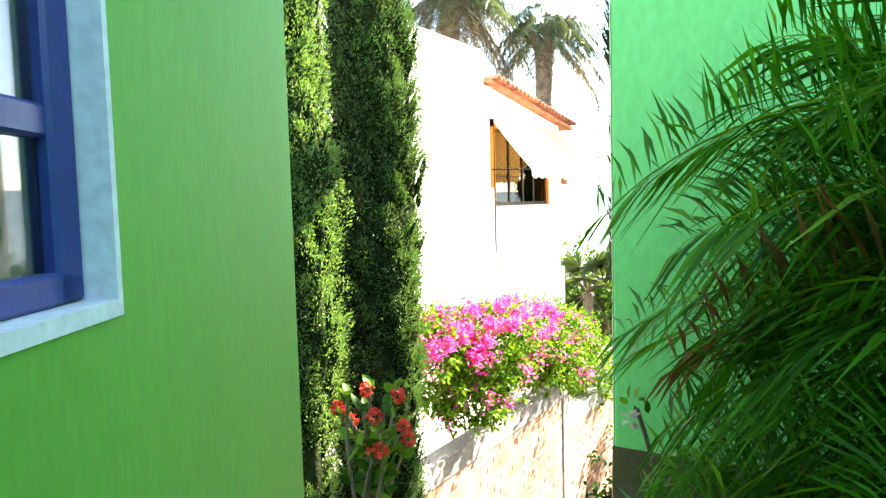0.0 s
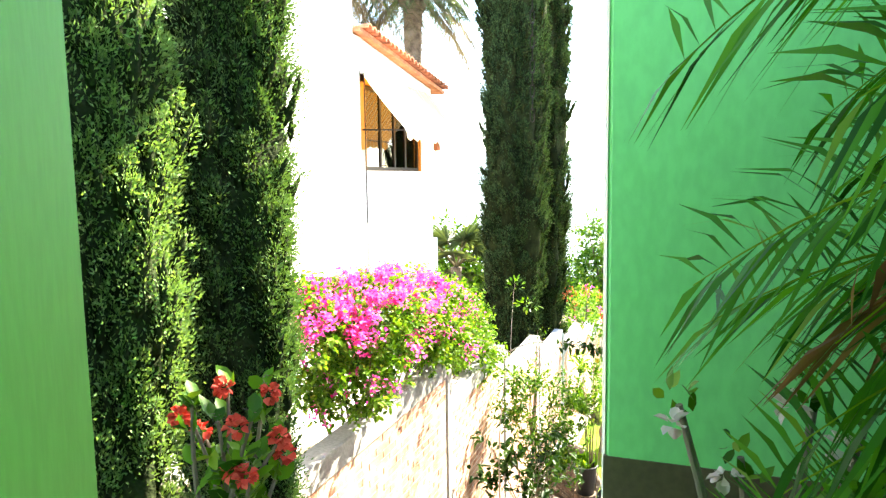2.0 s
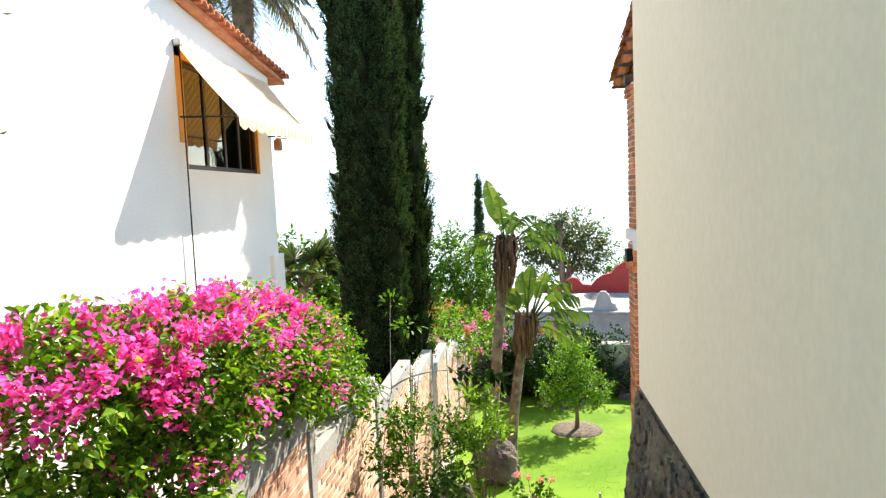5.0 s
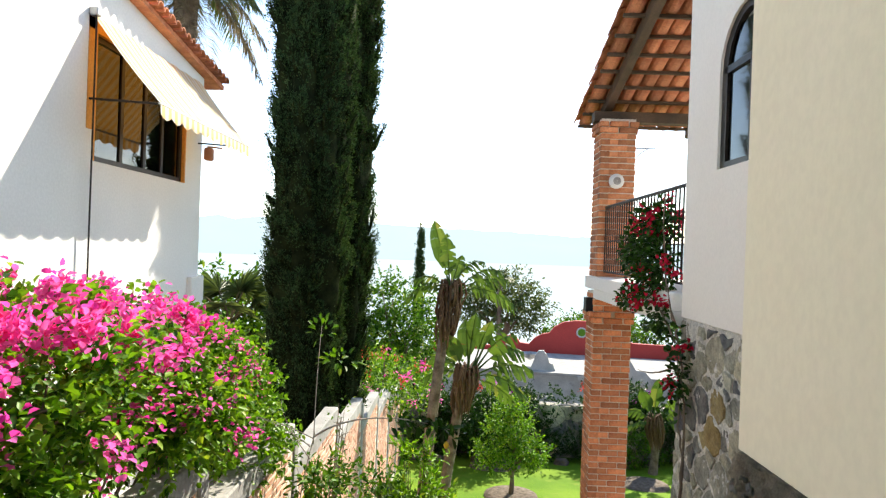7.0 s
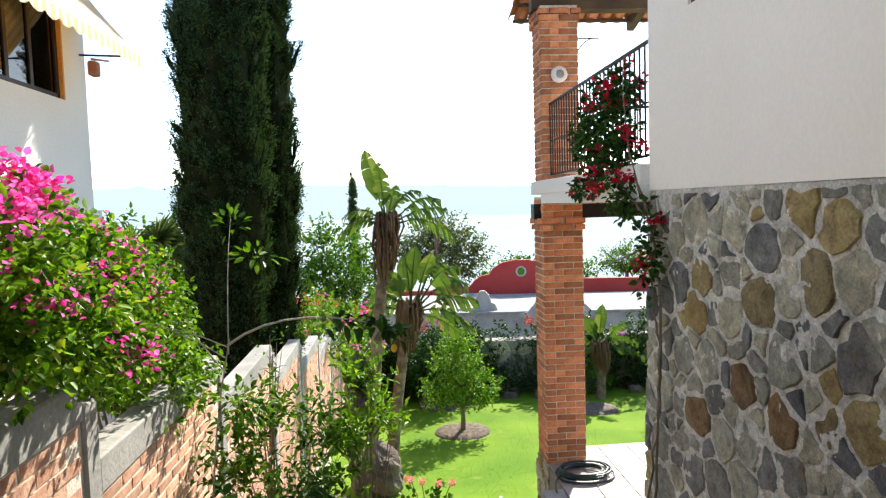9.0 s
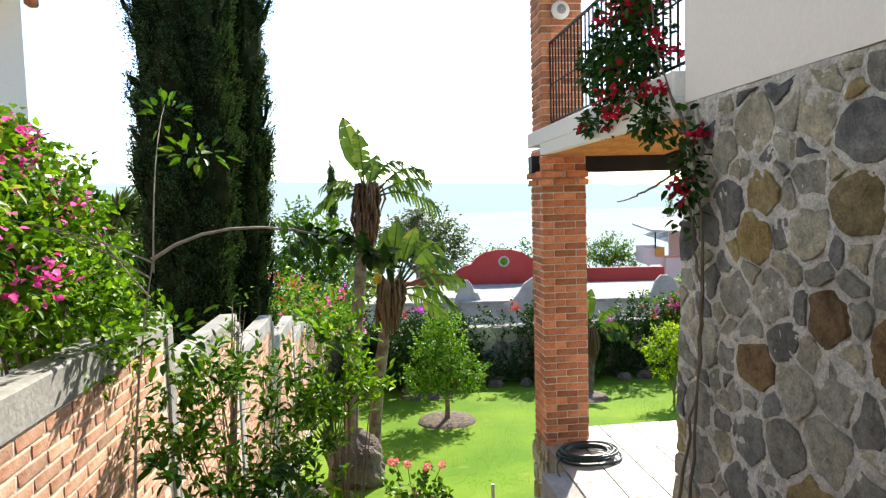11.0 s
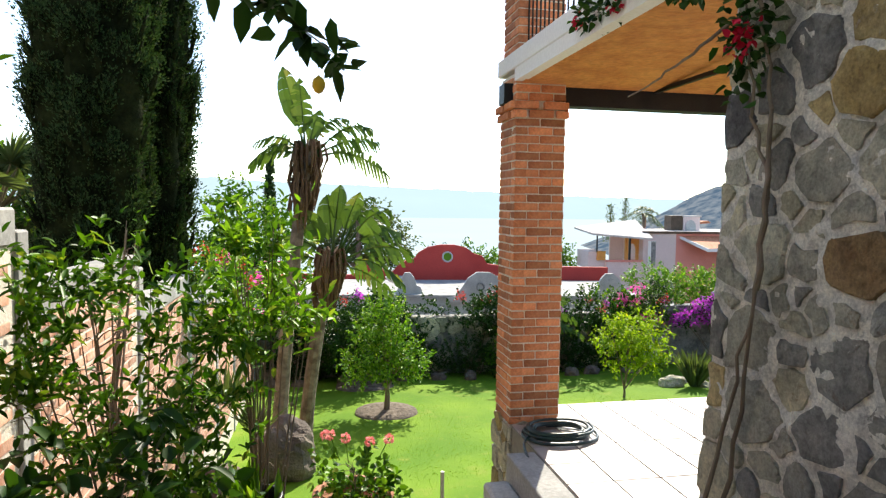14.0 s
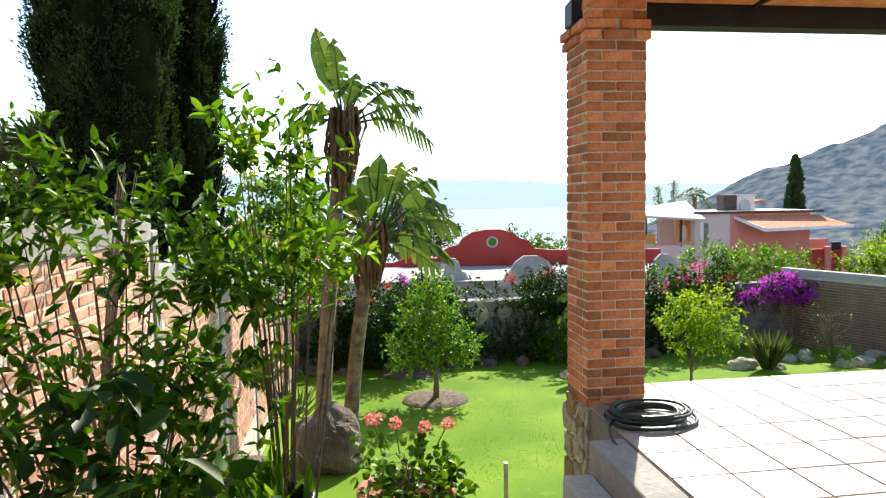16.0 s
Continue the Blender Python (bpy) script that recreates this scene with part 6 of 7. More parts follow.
ad = thing("desert_rose", "desert rose with fat stems and pale pink flowers", "plant", (-0.42, 2.1, 0.06))
s = Shape()
lfs, fls = [], []
for (dx, dy, dz) in ((-0.14, -0.05, 0.80), (-0.02, 0.02, 0.68), (0.1, -0.04, 0.85), (0.2, 0.05, 0.75)):
    e = Vector((-0.44 + dx, 2.1 + dy, 0.04 + dz))
    s.tube(bezier((-0.40, 2.1, 0.06), (-0.42 + dx * 0.3, 2.1, 0.4), e, 7), [0.022, 0.017, 0.015, 0.013, 0.011, 0.009, 0.007], 8)
    m = 9
    P = np.array([tuple(e)] * m) + rng.normal(0, 0.02, (m, 3))
    lfs.append(leaf_arrays(P, dirs(m, 0.0) + np.array([0, 0, 0.3]), rng.uniform(0.03, 0.05, m), 0.022, 0.12))
    m = 10
    d = dirs(m)
    fls.append(leaf_arrays(np.array([tuple(e + Vector((rnd.uniform(-0.06, 0.03), -0.03, -0.03)))] * m) + d * 0.01, d, 0.03, 0.022, 0.3))
s.part("fat_stem", BARK, ad)
np_mesh("foliage", *join(*lfs), LEAF_MID, ad)
np_mesh("bloom", *join(*fls), WHITE_FLOWER, ad, "pale pink trumpet flowers")["kind"] = "stuff"

# climbing bougainvillea on the stone corner and railing
vine = thing("climbing_bougainvillea", "red bougainvillea climbing the stone corner and balcony railing", "vine", (0.38, 8.9, -3.15))
s = Shape()
STEMS = [((0.40, 8.95, -3.15), (0.42, 8.62, -2.0), (0.44, 8.47, -1.4)), ((0.44, 8.47, -1.4), (0.43, 8.35, -0.75), (0.43, 8.5, -0.2)), ((0.42, 8.85, -3.15), (0.45, 8.5, -2.0), (0.43, 8.42, -1.0)), ((0.43, 8.42, -1.0), (0.43, 8.55, -0.6), (0.42, 8.62, 0.0)),
         ((0.43, 8.5, -0.2), (0.42, 8.75, 0.35), (0.44, 9.5, 0.85)), ((0.42, 8.62, 0.0), (0.38, 9.2, 0.4), (0.42, 9.7, 0.35)), ((0.43, 8.6, 0.0), (0.40, 9.1, 0.6), (0.44, 9.1, 1.25)), ((0.42, 8.6, -0.2), (0.34, 9.0, -0.35), (0.4, 9.6, -0.4))]
for a, b, c in STEMS:
    pts = bezier(a, b, c, 14)
    pts = [p + Vector((rnd.uniform(-0.012, 0.012), rnd.uniform(-0.02, 0.02), 0)) for p in pts]
    r0 = 0.013 if a[2] < -1.3 else 0.009
    Shape().tube(pts, [r0 * (1.1 - 0.05 * i) for i in range(14)], 7).part("woody_stem", BARK, vine)
VB = [((0.44, 9.7, 0.85), (0.13, 0.5, 0.36)), ((0.42, 9.5, 0.45), (0.16, 0.55, 0.25)), ((0.4, 9.0, 0.15), (0.14, 0.25, 0.2)), ((0.40, 8.55, -0.25), (0.08, 0.18, 0.4)), ((0.42, 10.1, 0.25), (0.12, 0.4, 0.12)), ((0.5, 9.4, 1.05), (0.14, 0.35, 0.2)), ((0.47, 10.3, 0.75), (0.1, 0.4, 0.25)), ((0.45, 9.2, 0.7), (0.12, 0.3, 0.4))]
P, d = clump_points(VB, 1900, 0.1)
np_mesh("foliage", *leaf_arrays(P, d + rng.normal(0, 0.6, (1900, 3)) - np.array([0, 0, 0.2]), rng.uniform(0.04, 0.08, 1900), 0.045, 0.2, 0.1), LEAF_DARK, vine)
C, cd = clump_points(VB, 34, 0.6)
pk = rng.integers(0, 34, 620)
np_mesh("bloom", *leaf_arrays(C[pk] + rng.normal(0, 0.03, (620, 3)), rng.normal(0, 1, (620, 3)), 0.045, 0.036, 0.25), RED_FLOWER, vine, "deep red bracts")["kind"] = "stuff"


def fan_palm(at, top, r, n, label, size, dry=0.4, group="", mat=None):
    """A trunk with a head of fan leaves, the lower ones dry and hanging."""
    t = thing("fan_palm", label, "palm", at, group)
    c = Vector(top)
    Shape().tube(bezier(at, Vector(at).lerp(c, 0.5), c, 8), [r * 1.3, r * 1.15, r * 1.1, r * 1.05, r, r, r, r * 1.1], 10).part("trunk", BARK, t)
    gl, dl, st = [], [], Shape()
    for k in range(n):
        a = rnd.uniform(0, 6.283)
        isdry = rnd.random() < dry
        el = rnd.uniform(-1.3, -0.5) if isdry else rnd.uniform(-0.3, 1.4)
        d = Vector((math.cos(a) * math.cos(el), math.sin(a) * math.cos(el), math.sin(el)))
        e = c + d * size * 0.9
        st.tube([c, c.lerp(e, 0.6) + Vector((0, 0, 0.05)), e], [0.03, 0.02, 0.012], 5)
        m = 26
        sd = d.cross(Vector((0, 0, 1))).normalized()
        ang = np.linspace(-1.5, 1.5, m)
        D = np.array([tuple(d * math.cos(q) + sd * math.sin(q) + Vector((0, 0, -0.25 if not isdry else -0.8))) for q in ang])
        (dl if isdry else gl).append(leaf_arrays(np.array([tuple(e)] * m), D, size * rng.uniform(0.75, 1.0, m), size * 0.07, 0.3, 0.2))
    st.part("crown_stalk", PALM_DRY, t)
    np_mesh("fan_leaves", *join(*gl), mat or PALM, t)
    if dl:
        np_mesh("dry_skirt", *join(*dl), PALM_DRY, t, "dry hanging fan leaves")
    return t


def feather_palm(at, top, r, n, length, label, skirt=2):
    """A ringed trunk, forked leaf boots, a dense skirt of hanging dry fronds and green fronds above."""
    t = thing("feather_palm", label, "palm", at, "feather palms")
    c = Vector(top)
    Shape().tube(bezier(at, Vector(at).lerp(c, 0.5), c, 8), [r * 1.25, r * 1.1, r, r, r, r, r * 0.95, r * 1.05], 12).part("trunk", BROWN_TRUNK, t)
    gl, dl, st, boots = [], [], Shape(), Shape()
    for k in range(n):
        a = 2 * math.pi * k / n * 2.39
        dry = k % 5 < skirt
        el = rnd.uniform(-0.75, 0.1) if dry else rnd.uniform(0.0, 1.3)
        d = Vector((math.cos(a) * math.cos(el), math.sin(a) * math.cos(el), math.sin(el)))
        feather_frond(c + d * 0.25, d, length * rnd.uniform(0.8, 1.1), rnd.uniform(0.65, 1.0) if dry else rnd.uniform(0.6, 1.3), 0.4, dl if dry else gl, st, 50, 0.055, 0.5)
        if k % 4 == 0:
            boots.tube([c - Vector((0, 0, 0.5)), c + Vector((d.x * 0.3, d.y * 0.3, -0.05)), c + Vector((d.x * 0.75, d.y * 0.75, 0.45))], [r * 0.55, r * 0.4, r * 0.15], 6)
    boots.part("leaf_boot", BROWN_TRUNK, t)
    st.part("crown_stalk", PALM_DRY, t)
    np_mesh("fronds", *join(*gl), LEAF_GREY, t)
    np_mesh("dry_fronds", *join(*dl), PALM_DRY, t, "dry hanging fronds")
    return t


def feather_far(at, top, r, n, length, label):
    """A palm with a round head of stiff arching fronds, seen from afar."""
    t = thing("palm_tree", label, "palm", at, "distant palms")
    c = Vector(top)
    Shape().tube(bezier(at, Vector(at).lerp(c, 0.5) + Vector((0.1, 0, 0)), c, 6), [r * 1.2, r, r, r, r * 0.9, r], 8).part("trunk", BARK, t)
    gl, st = [], Shape()
    for k in range(n):
        a, el = 2 * math.pi * k / n * 2.39, rnd.uniform(-0.5, 1.3)
        d = Vector((math.cos(a) * math.cos(el), math.sin(a) * math.cos(el), math.sin(el)))
        feather_frond(c, d, length * rnd.uniform(0.8, 1.05), rnd.uniform(0.4, 0.8), length * 0.24, gl, st, 16, 0.16)
    # Grey leaf colour stands in for haze over these far palms.
    st.part("crown_stalk", LEAF_GREY, t)
    np_mesh("fronds", *join(*gl), LEAF_GREY, t)
    return t


feather_palm((-6.3, 14.4, -3.0), (-6.15, 14.4, 5.2), 0.2, 46, 1.2, "tall palm with drooping feather fronds behind the white house", 1)
fan_palm((-6.6, 18.4, -4.0), (-6.6, 18.4, -1.2), 0.15, 22, "short fan palm beyond the white house corner", 0.9, 0.35, "", LEAF_GREY)
feather_palm((-8.2, 13.4, -3.0), (-8.0, 13.4, 6.1), 0.2, 84, 1.6, "second tall palm with a brown hanging skirt behind the white house")
far_trees = [
    ("broadleaf_tree", "leafy green tree behind the white house", (-7.5, 20, -4), [((-7.3, 20, -1.3), (1.6, 1.4, 1.2)), ((-6.2, 20.5, -1.7), (1.2, 1.2, 1.1)), ((-8.5, 20, -1.8), (1.4, 1.4, 1.3))], 6000, 0.17, LEAF_MID, 0.16, (-7.3, 20, -2)),
    ("broadleaf_tree", "bright green leafy tree beyond the brick wall", (-3.6, 29, -6.5), [((-3.4, 29, -2.4), (1.6, 1.5, 1.5)), ((-2.6, 28.6, -3.4), (1.3, 1.3, 1.2)), ((-4.6, 29, -3.2), (1.3, 1.3, 1.3)), ((-3.8, 29, -1.4), (1.0, 1.0, 1.0))], 7000, 0.18, LEAF_MID, 0.12, (-3.5, 29, -4.5)),
    ("broadleaf_tree", "round grey-green tree in the distance", (3.0, 62, -10), [((3.0, 62, -3.4), (3.2, 2.6, 2.4)), ((1.0, 62, -4.2), (2.4, 2.2, 2.0)), ((4.8, 62, -4.6), (2.2, 2.2, 1.8))], 5200, 0.34, LEAF_GREY, 0.3, (3, 62, -7)),
    ("broadleaf_tree", "distant green tree beside the village", (11.5, 60, -12), [((11.5, 60, -6.6), (3.4, 2.6, 2.0)), ((14.5, 62, -7.0), (2.6, 2.4, 1.8)), ((8.6, 61, -6.8), (2.6, 2.4, 1.8))], 5200, 0.34, LEAF_MID, 0.3, (11.5, 60, -9)),
]
for nm, lb, at, bl, n_, sz, mt, tr, fk in far_trees:
    tree(nm, lb, at, bl, n_, sz, mt, tr, fk, "distant trees", limbs=8)
for X_, d_, z_, mt, lb in ((31.0, 47, -6.2, LEAF_LIME, "yellow-green tree beside the low red wall"), (36.5, 52, -5.0, LEAF_MID, "green tree by the neighbouring roofs"), (42.0, 58, -4.0, LEAF_MID, "dark green tree at the foot of the hill"), (13.5, 58, -5.2, LEAF_MID, "green tree next to the pink house")):
    q = FAR @ Vector((X_, d_, 0))
    tree("broadleaf_tree", lb, (q.x, q.y, ground_z(q.x, q.y) - 0.1), [((q.x, q.y, z_), (2.0, 1.8, 1.2)), ((q.x + 1.4, q.y, z_ - 0.7), (1.5, 1.5, 1.0)), ((q.x - 1.4, q.y, z_ - 0.6), (1.5, 1.5, 1.0))], 2600, 0.26, mt, 0.2, (q.x, q.y, z_ - 1.2), "distant trees", limbs=7)
cypress((-3.75, 46, -9), 10.9, 0.27, 9000, 0.12, "slim dark cypress far down the slope", 5, width=0.5, taper=1.6)
p = FAR @ Vector((37.1, 70, -12))
cypress(tuple(p), 15.3, 1.15, 16000, 0.18, "dark cypress behind the pink house", 6, width=0.5, taper=1.7)
p = FAR @ Vector((23.5, 62, -9))
feather_far(tuple(p), tuple(p + Vector((0, 0, 8.9))), 0.2, 22, 2.2, "far palm with arching fronds behind the pink house")
feather_far((2.4, 60, -11), (2.4, 60, -1.5), 0.22, 30, 1.9, "slim far palm above the distant trees")
p = FAR @ Vector((25.2, 75, -10))
pine = thing("pine_tree", "pale open pine with tiered upright branches", "tree", tuple(p), "distant trees")
for dx, top in ((-0.9, 10.6), (0.9, 11.4)):
    Shape().tube([p + Vector((dx, 0, 0)), p + Vector((dx, 0, top))], [0.16, 0.03], 6).part("trunk", BARK, pine)
    m = 420
    h = rng.random(m)
    P = np.stack([p.x + dx + rng.normal(0, 0.35, m) * (1.3 - h), p.y + rng.normal(0, 0.35, m), p.z + 6.5 + h * (top - 6.4)], 1)
    np_mesh("needles", *leaf_arrays(P, rng.normal(0, 1, (m, 3)) + np.array([0, 0, 0.6]), 0.42, 0.07, 0.3), LEAF_GREY, pine)

# woods and houses of the village below
V_, F_ = [], []
for k in range(760):
    a, dd = radians(rnd.uniform(-24, 48)), 66 + 330 * rnd.random() ** 1.3
    x, y = -1.4 + dd * math.sin(a), 7 + dd * math.cos(a)
    z = ground_z(x, y)
    rr = rnd.uniform(1.3, 2.6) * (1 + dd / 260)
    m = 150
    d = dirs(m, -0.3)
    lump = 1 + 0.25 * np.sin(d[:, :1] * 4 + k) + 0.2 * np.sin(d[:, 1:2] * 5 + 2 * k)
    V_.append(leaf_arrays(np.array([(x, y, z + rr * 0.7)] * m) + d * lump * np.array([rr, rr, rr * 0.7]), d + rng.normal(0, 0.7, (m, 3)), rr * 0.34, rr * 0.26, 0.3, 0, (0, 0, 1), False))
tagged(np_mesh("far_woods", *join(*V_), LEAF_DARK), "hazy woods covering the slope below the garden", "woods", "", "stuff")
for k in range(34):
    a, dd = radians(rnd.uniform(6, 46)), rnd.uniform(130, 330)
    x, y = -1.4 + dd * math.sin(a), 7 + dd * math.cos(a)
    z = ground_z(x, y)
    w, h = rnd.uniform(4, 8), rnd.uniform(3.5, 5.5)
    hs = thing("village_house", rnd.choice(("small white village house with a flat roof", "small village house with a clay tiled roof")), "house", (x, y, z), "village houses")
    Shape().box(x - w / 2, x + w / 2, y - 3, y + 3, z - 2, z + h).part("wall", rnd.choice((WHITE, CREAM, LIGHTCON, PALEPINK)), hs)
    Shape().prism([(x - w / 2 - 0.4, z + h), (x + w / 2 + 0.4, z + h), (x, z + h + 1.1)], 1, y - 3.3, y + 3.3).part("roof", rnd.choice((CLAY, TERRACOTTA, WHITE)), hs)

# hedges and beds along the far edge of the lawn
def hedge(label, blobs, n, size, mat, at, flowers=()):
    return shrub("hedge", label, "hedge", at, blobs, n, size, mat, 8, 0.02, 0.55, 0.1, "far hedges", 0.5, BARK, flowers)


for i, (x0_, mt, lb) in enumerate(((-2.4, LEAF_DARK, "dark green hedge in front of the far stone wall"), (0.0, LEAF_DARK, "dark hedge with a few purple flowers"), (2.4, LEAF_DARK, "dense shaded hedge behind the lawn"), (4.9, LEAF_DARK, "dark hedge under flowering shrubs"), (7.4, LEAF_MID, "green hedge by the stone wall"))):
    z = LAWN_Z(25)
    bl = [((x0_ + rnd.uniform(-0.2, 2.4), 25.1 + rnd.uniform(-0.2, 0.5), z + rnd.uniform(1.3, 2.1)), (rnd.uniform(0.6, 1.0), 0.5, rnd.uniform(0.4, 0.6))) for q in range(7)]
    hedge(lb, bl, 3200, 0.11, mt, (x0_ + 1.2, 25.2, z - 0.05), ((PURPLE_FLOWER if i % 2 else CORAL_FLOWER, 160, 0.07, 0.62),))
z = LAWN_Z(24.6)
hedge("round clipped light green bush", [((4.3, 24.3, z + 0.6), (0.7, 0.6, 0.6)), ((4.9, 24.5, z + 0.5), (0.6, 0.5, 0.5))], 2600, 0.08, LEAF_MID, (4.5, 24.4, z - 0.03))
hedge("clipped bright green hedge on the wall by the pink house", [((12.3 + q * 0.9, 31 + 0.2 * q, -4.1 - 0.1 * q), (0.9, 0.8, 0.7)) for q in range(6)], 6000, 0.12, LEAF_BRIGHT, (14, 31.5, -5.5))
for X_, w_, h_ in ((-1.9, 0.8, 0.62), (-0.4, 0.85, 0.5), (1.3, 0.9, 0.7), (3.1, 0.9, 0.6), (6.2, 0.8, 0.55), (7.6, 0.7, 0.75)):
    gz = LAWN_Z(24.9)
    shrub("garden_shrub", "dense dark green shrub against the far stone wall", "shrub", (X_, 24.95, gz), [((X_, 24.95, gz + h_), (w_, 0.4, h_)), ((X_ + 0.5, 25.0, gz + h_ * 0.7), (w_ * 0.7, 0.35, h_ * 0.7))], 2600, 0.075, LEAF_DARK, 8, 0.015, group="shrubs along the far wall")
shrub("bougainvillea", "vivid purple bougainvillea against the brick side wall", "shrub", (11.4, 24.6, -6.2), [((11.1, 24.8, -4.25), (0.45, 0.4, 0.26)), ((10.3, 24.9, -4.65), (0.3, 0.3, 0.18)), ((11.6, 24.6, -4.4), (0.25, 0.3, 0.2))], 1200, 0.1, LEAF_DARK, 8, 0.02, flowers=((PURPLE_FLOWER, 2400, 0.075, 0.15),))
shrub("bougainvillea", "pink bougainvillea above the hedge", "shrub", (9.0, 25.3, -6.2), [((8.9, 25.2, -4.1), (0.8, 0.5, 0.5)), ((8.2, 25.2, -4.6), (0.9, 0.5, 0.6)), ((9.4, 25.3, -3.7), (0.45, 0.4, 0.35))], 2600, 0.09, LEAF_DARK, 8, 0.02, flowers=((PINK_FLOWER, 420, 0.075, 0.4),))


def spiky(name, label, at, n, length, width, mat, spread=0.9):
    t = thing(name, label, "plant", at)
    P = np.array([at] * n) + rng.normal(0, 0.05, (n, 3)) * np.array([1, 1, 0.3])
    a = rng.uniform(0, 6.283, n)
    D = np.stack([np.cos(a) * spread * rng.random(n), np.sin(a) * spread * rng.random(n), np.ones(n)], 1)
    np_mesh("rosette", *leaf_arrays(P, D, length * rng.uniform(0.7, 1.1, n), width, 0.3, 0.05), mat, t)["kind"] = "stuff"
    return t


spiky("agave", "spiky green agave clump in the gravel bed", (8.75, 21.9, LAWN_Z(21.9) - 0.02), 130, 1.1, 0.07, LEAF_GREY)
spiky("yucca", "small spiky yucca with pale stiff leaves by the wall", (-2.35, 13.2, -3.2), 60, 0.5, 0.03, LEAF_GREY, 1.6)
spiky("yucca", "young yucca rosette above the boulder", (-2.1, 14.4, -3.9), 50, 0.5, 0.03, LEAF_GREY, 1.6)
shrub("bare_shrub", "bare branching shrub before the brick side wall", "shrub", (11.0, 22.4, -6.0), [((10.8, 22.4, -4.7), (0.8, 0.6, 0.6))], 30, 0.06, LEAF_LIME, 16, 0.018, bark=BARK)


def boulder(at, r, label, seed, group="", mat=None):
    s = Shape()
    n, m = 18, 26
    V = []
    for i in range(n + 1):
        for j in range(m):
            a, b = math.pi * i / n, 2 * math.pi * j / m
            d = Vector((math.sin(a) * math.cos(b), math.sin(a) * math.sin(b), math.cos(a)))
            k = 1 + 0.32 * noise.noise(d * 1.3 + Vector((seed, 0, 0))) + 0.10 * noise.noise(d * 4 + Vector((0, seed, 0)))
            k = min(k, 1.12)
            V.append((at[0] + d.x * r[0] * k, at[1] + d.y * r[1] * k, at[2] + r[2] * 0.55 + d.z * r[2] * k))
    F = [(i * m + j, i * m + (j + 1) % m, (i + 1) * m + (j + 1) % m, (i + 1) * m + j) for i in range(n) for j in range(m)]
    return tagged(s.add(V, F).part("boulder", mat or ROCK, smooth=False), label, "rock", group)


boulder((-1.84, 16.7, LAWN_Z(16.7) + 0.08), (0.52, 0.52, 0.54), "large brown boulder lying on the lawn edge", 3.3)
boulder((-2.3, 12.0, -4.2), (0.45, 0.4, 0.5), "grey rock at the foot of the wall", 7.1)
for q in range(12):
    x = -2.5 + q * 0.95 + rnd.uniform(-0.2, 0.2)
    boulder((x, 24.4 + rnd.uniform(-0.15, 0.25), LAWN_Z(24.4) - 0.04), (rnd.uniform(0.15, 0.3), 0.2, rnd.uniform(0.12, 0.22)), "rough grey stone edging the lawn", q * 1.9, "edging stones")
for q in range(14):
    boulder((8.2 + q * 0.42, 22.4 + rnd.uniform(-0.9, 0.5), LAWN_Z(22) - 0.04), (rnd.uniform(0.12, 0.4), 0.22, rnd.uniform(0.1, 0.2)), "pale rock in the dry bed", q * 2.3 + 1, "bed rocks", STONE)
shrub("round_bush", "small clipped round bush among the rocks", "shrub", (10.7, 21.9, LAWN_Z(21.9) - 0.02), [((10.7, 21.9, LAWN_Z(21.9) + 0.25), (0.3, 0.3, 0.28))], 700, 0.05, LEAF_MID, 4)

# ---- things on the terrace and by the steps ----
hose = thing("garden_hose", "coiled dark green garden hose lying on the tiles", "hose", (0.78, 11.62, -3.15))
pts = []
for i in range(420):
    a = i / 420 * 2 * math.pi * 8
    r_ = 0.25 + 0.035 * math.sin(a * 0.37) + 0.03 * math.sin(a * 0.13 + 1)
    pts.append((0.79 + r_ * math.cos(a) * 1.12 + 0.02 * math.sin(a * 0.21), 11.58 + r_ * math.sin(a) * 0.9, -3.128 + 0.012 * int(i / 60) + 0.004 * math.sin(a * 3)))
Shape().tube(pts, 0.013, 6).part("coil", HOSE, hose, smooth=True)
Shape().tube(bezier((0.62, 11.6, -3.12), (0.35, 11.5, -3.1), (0.36, 11.15, -3.165), 10), 0.012, 6).part("loose_end", HOSE, hose)

gp = thing("flower_pot", "wide terracotta bowl planted with pink geraniums", "flower pot", (-1.12, 10.9, -3.60))
Shape().lathe(-1.12, 10.9, [(0.02, -3.61), (0.17, -3.61), (0.24, -3.45), (0.29, -3.29), (0.31, -3.28), (0.31, -3.23), (0.27, -3.23), (0.25, -3.30), (0.02, -3.31)], 26).part("bowl", TERRACOTTA, gp, smooth=True)
Shape().box(-1.45, -0.62, 10.6, 11.2, -5.4, -3.64, 0.01).part("pedestal_block", CONCRETE, gp, "concrete block under the bowl")
ger = shrub("geranium", "leafy geranium with salmon pink flower heads", "plant", (-1.12, 10.9, -3.31), [((-1.12, 10.9, -3.13), (0.3, 0.28, 0.2)), ((-1.0, 10.8, -3.25), (0.3, 0.25, 0.15))], 620, 0.06, LEAF_MID, 8, 0.006, 0.85)
for (x, y, z) in ((-1.3, 10.85, -2.76), (-1.18, 10.95, -2.83), (-1.0, 10.9, -2.85), (-0.86, 10.85, -2.82), (-1.02, 10.7, -3.15), (-1.33, 10.95, -2.80)):
    m = 40
    d = dirs(m)
    np_mesh("flower_head", *leaf_arrays(np.array([(x, y, z)] * m) + d * 0.022, d, 0.024, 0.024, 0.3), SALMON_FLOWER, ger, "salmon pink flower head")
    Shape().tube([(x, y, z), (x * 0.6 - 1.12 * 0.4, y, z - 0.2)], 0.004, 5).part("flower_stalk", LEAF_MID, ger)

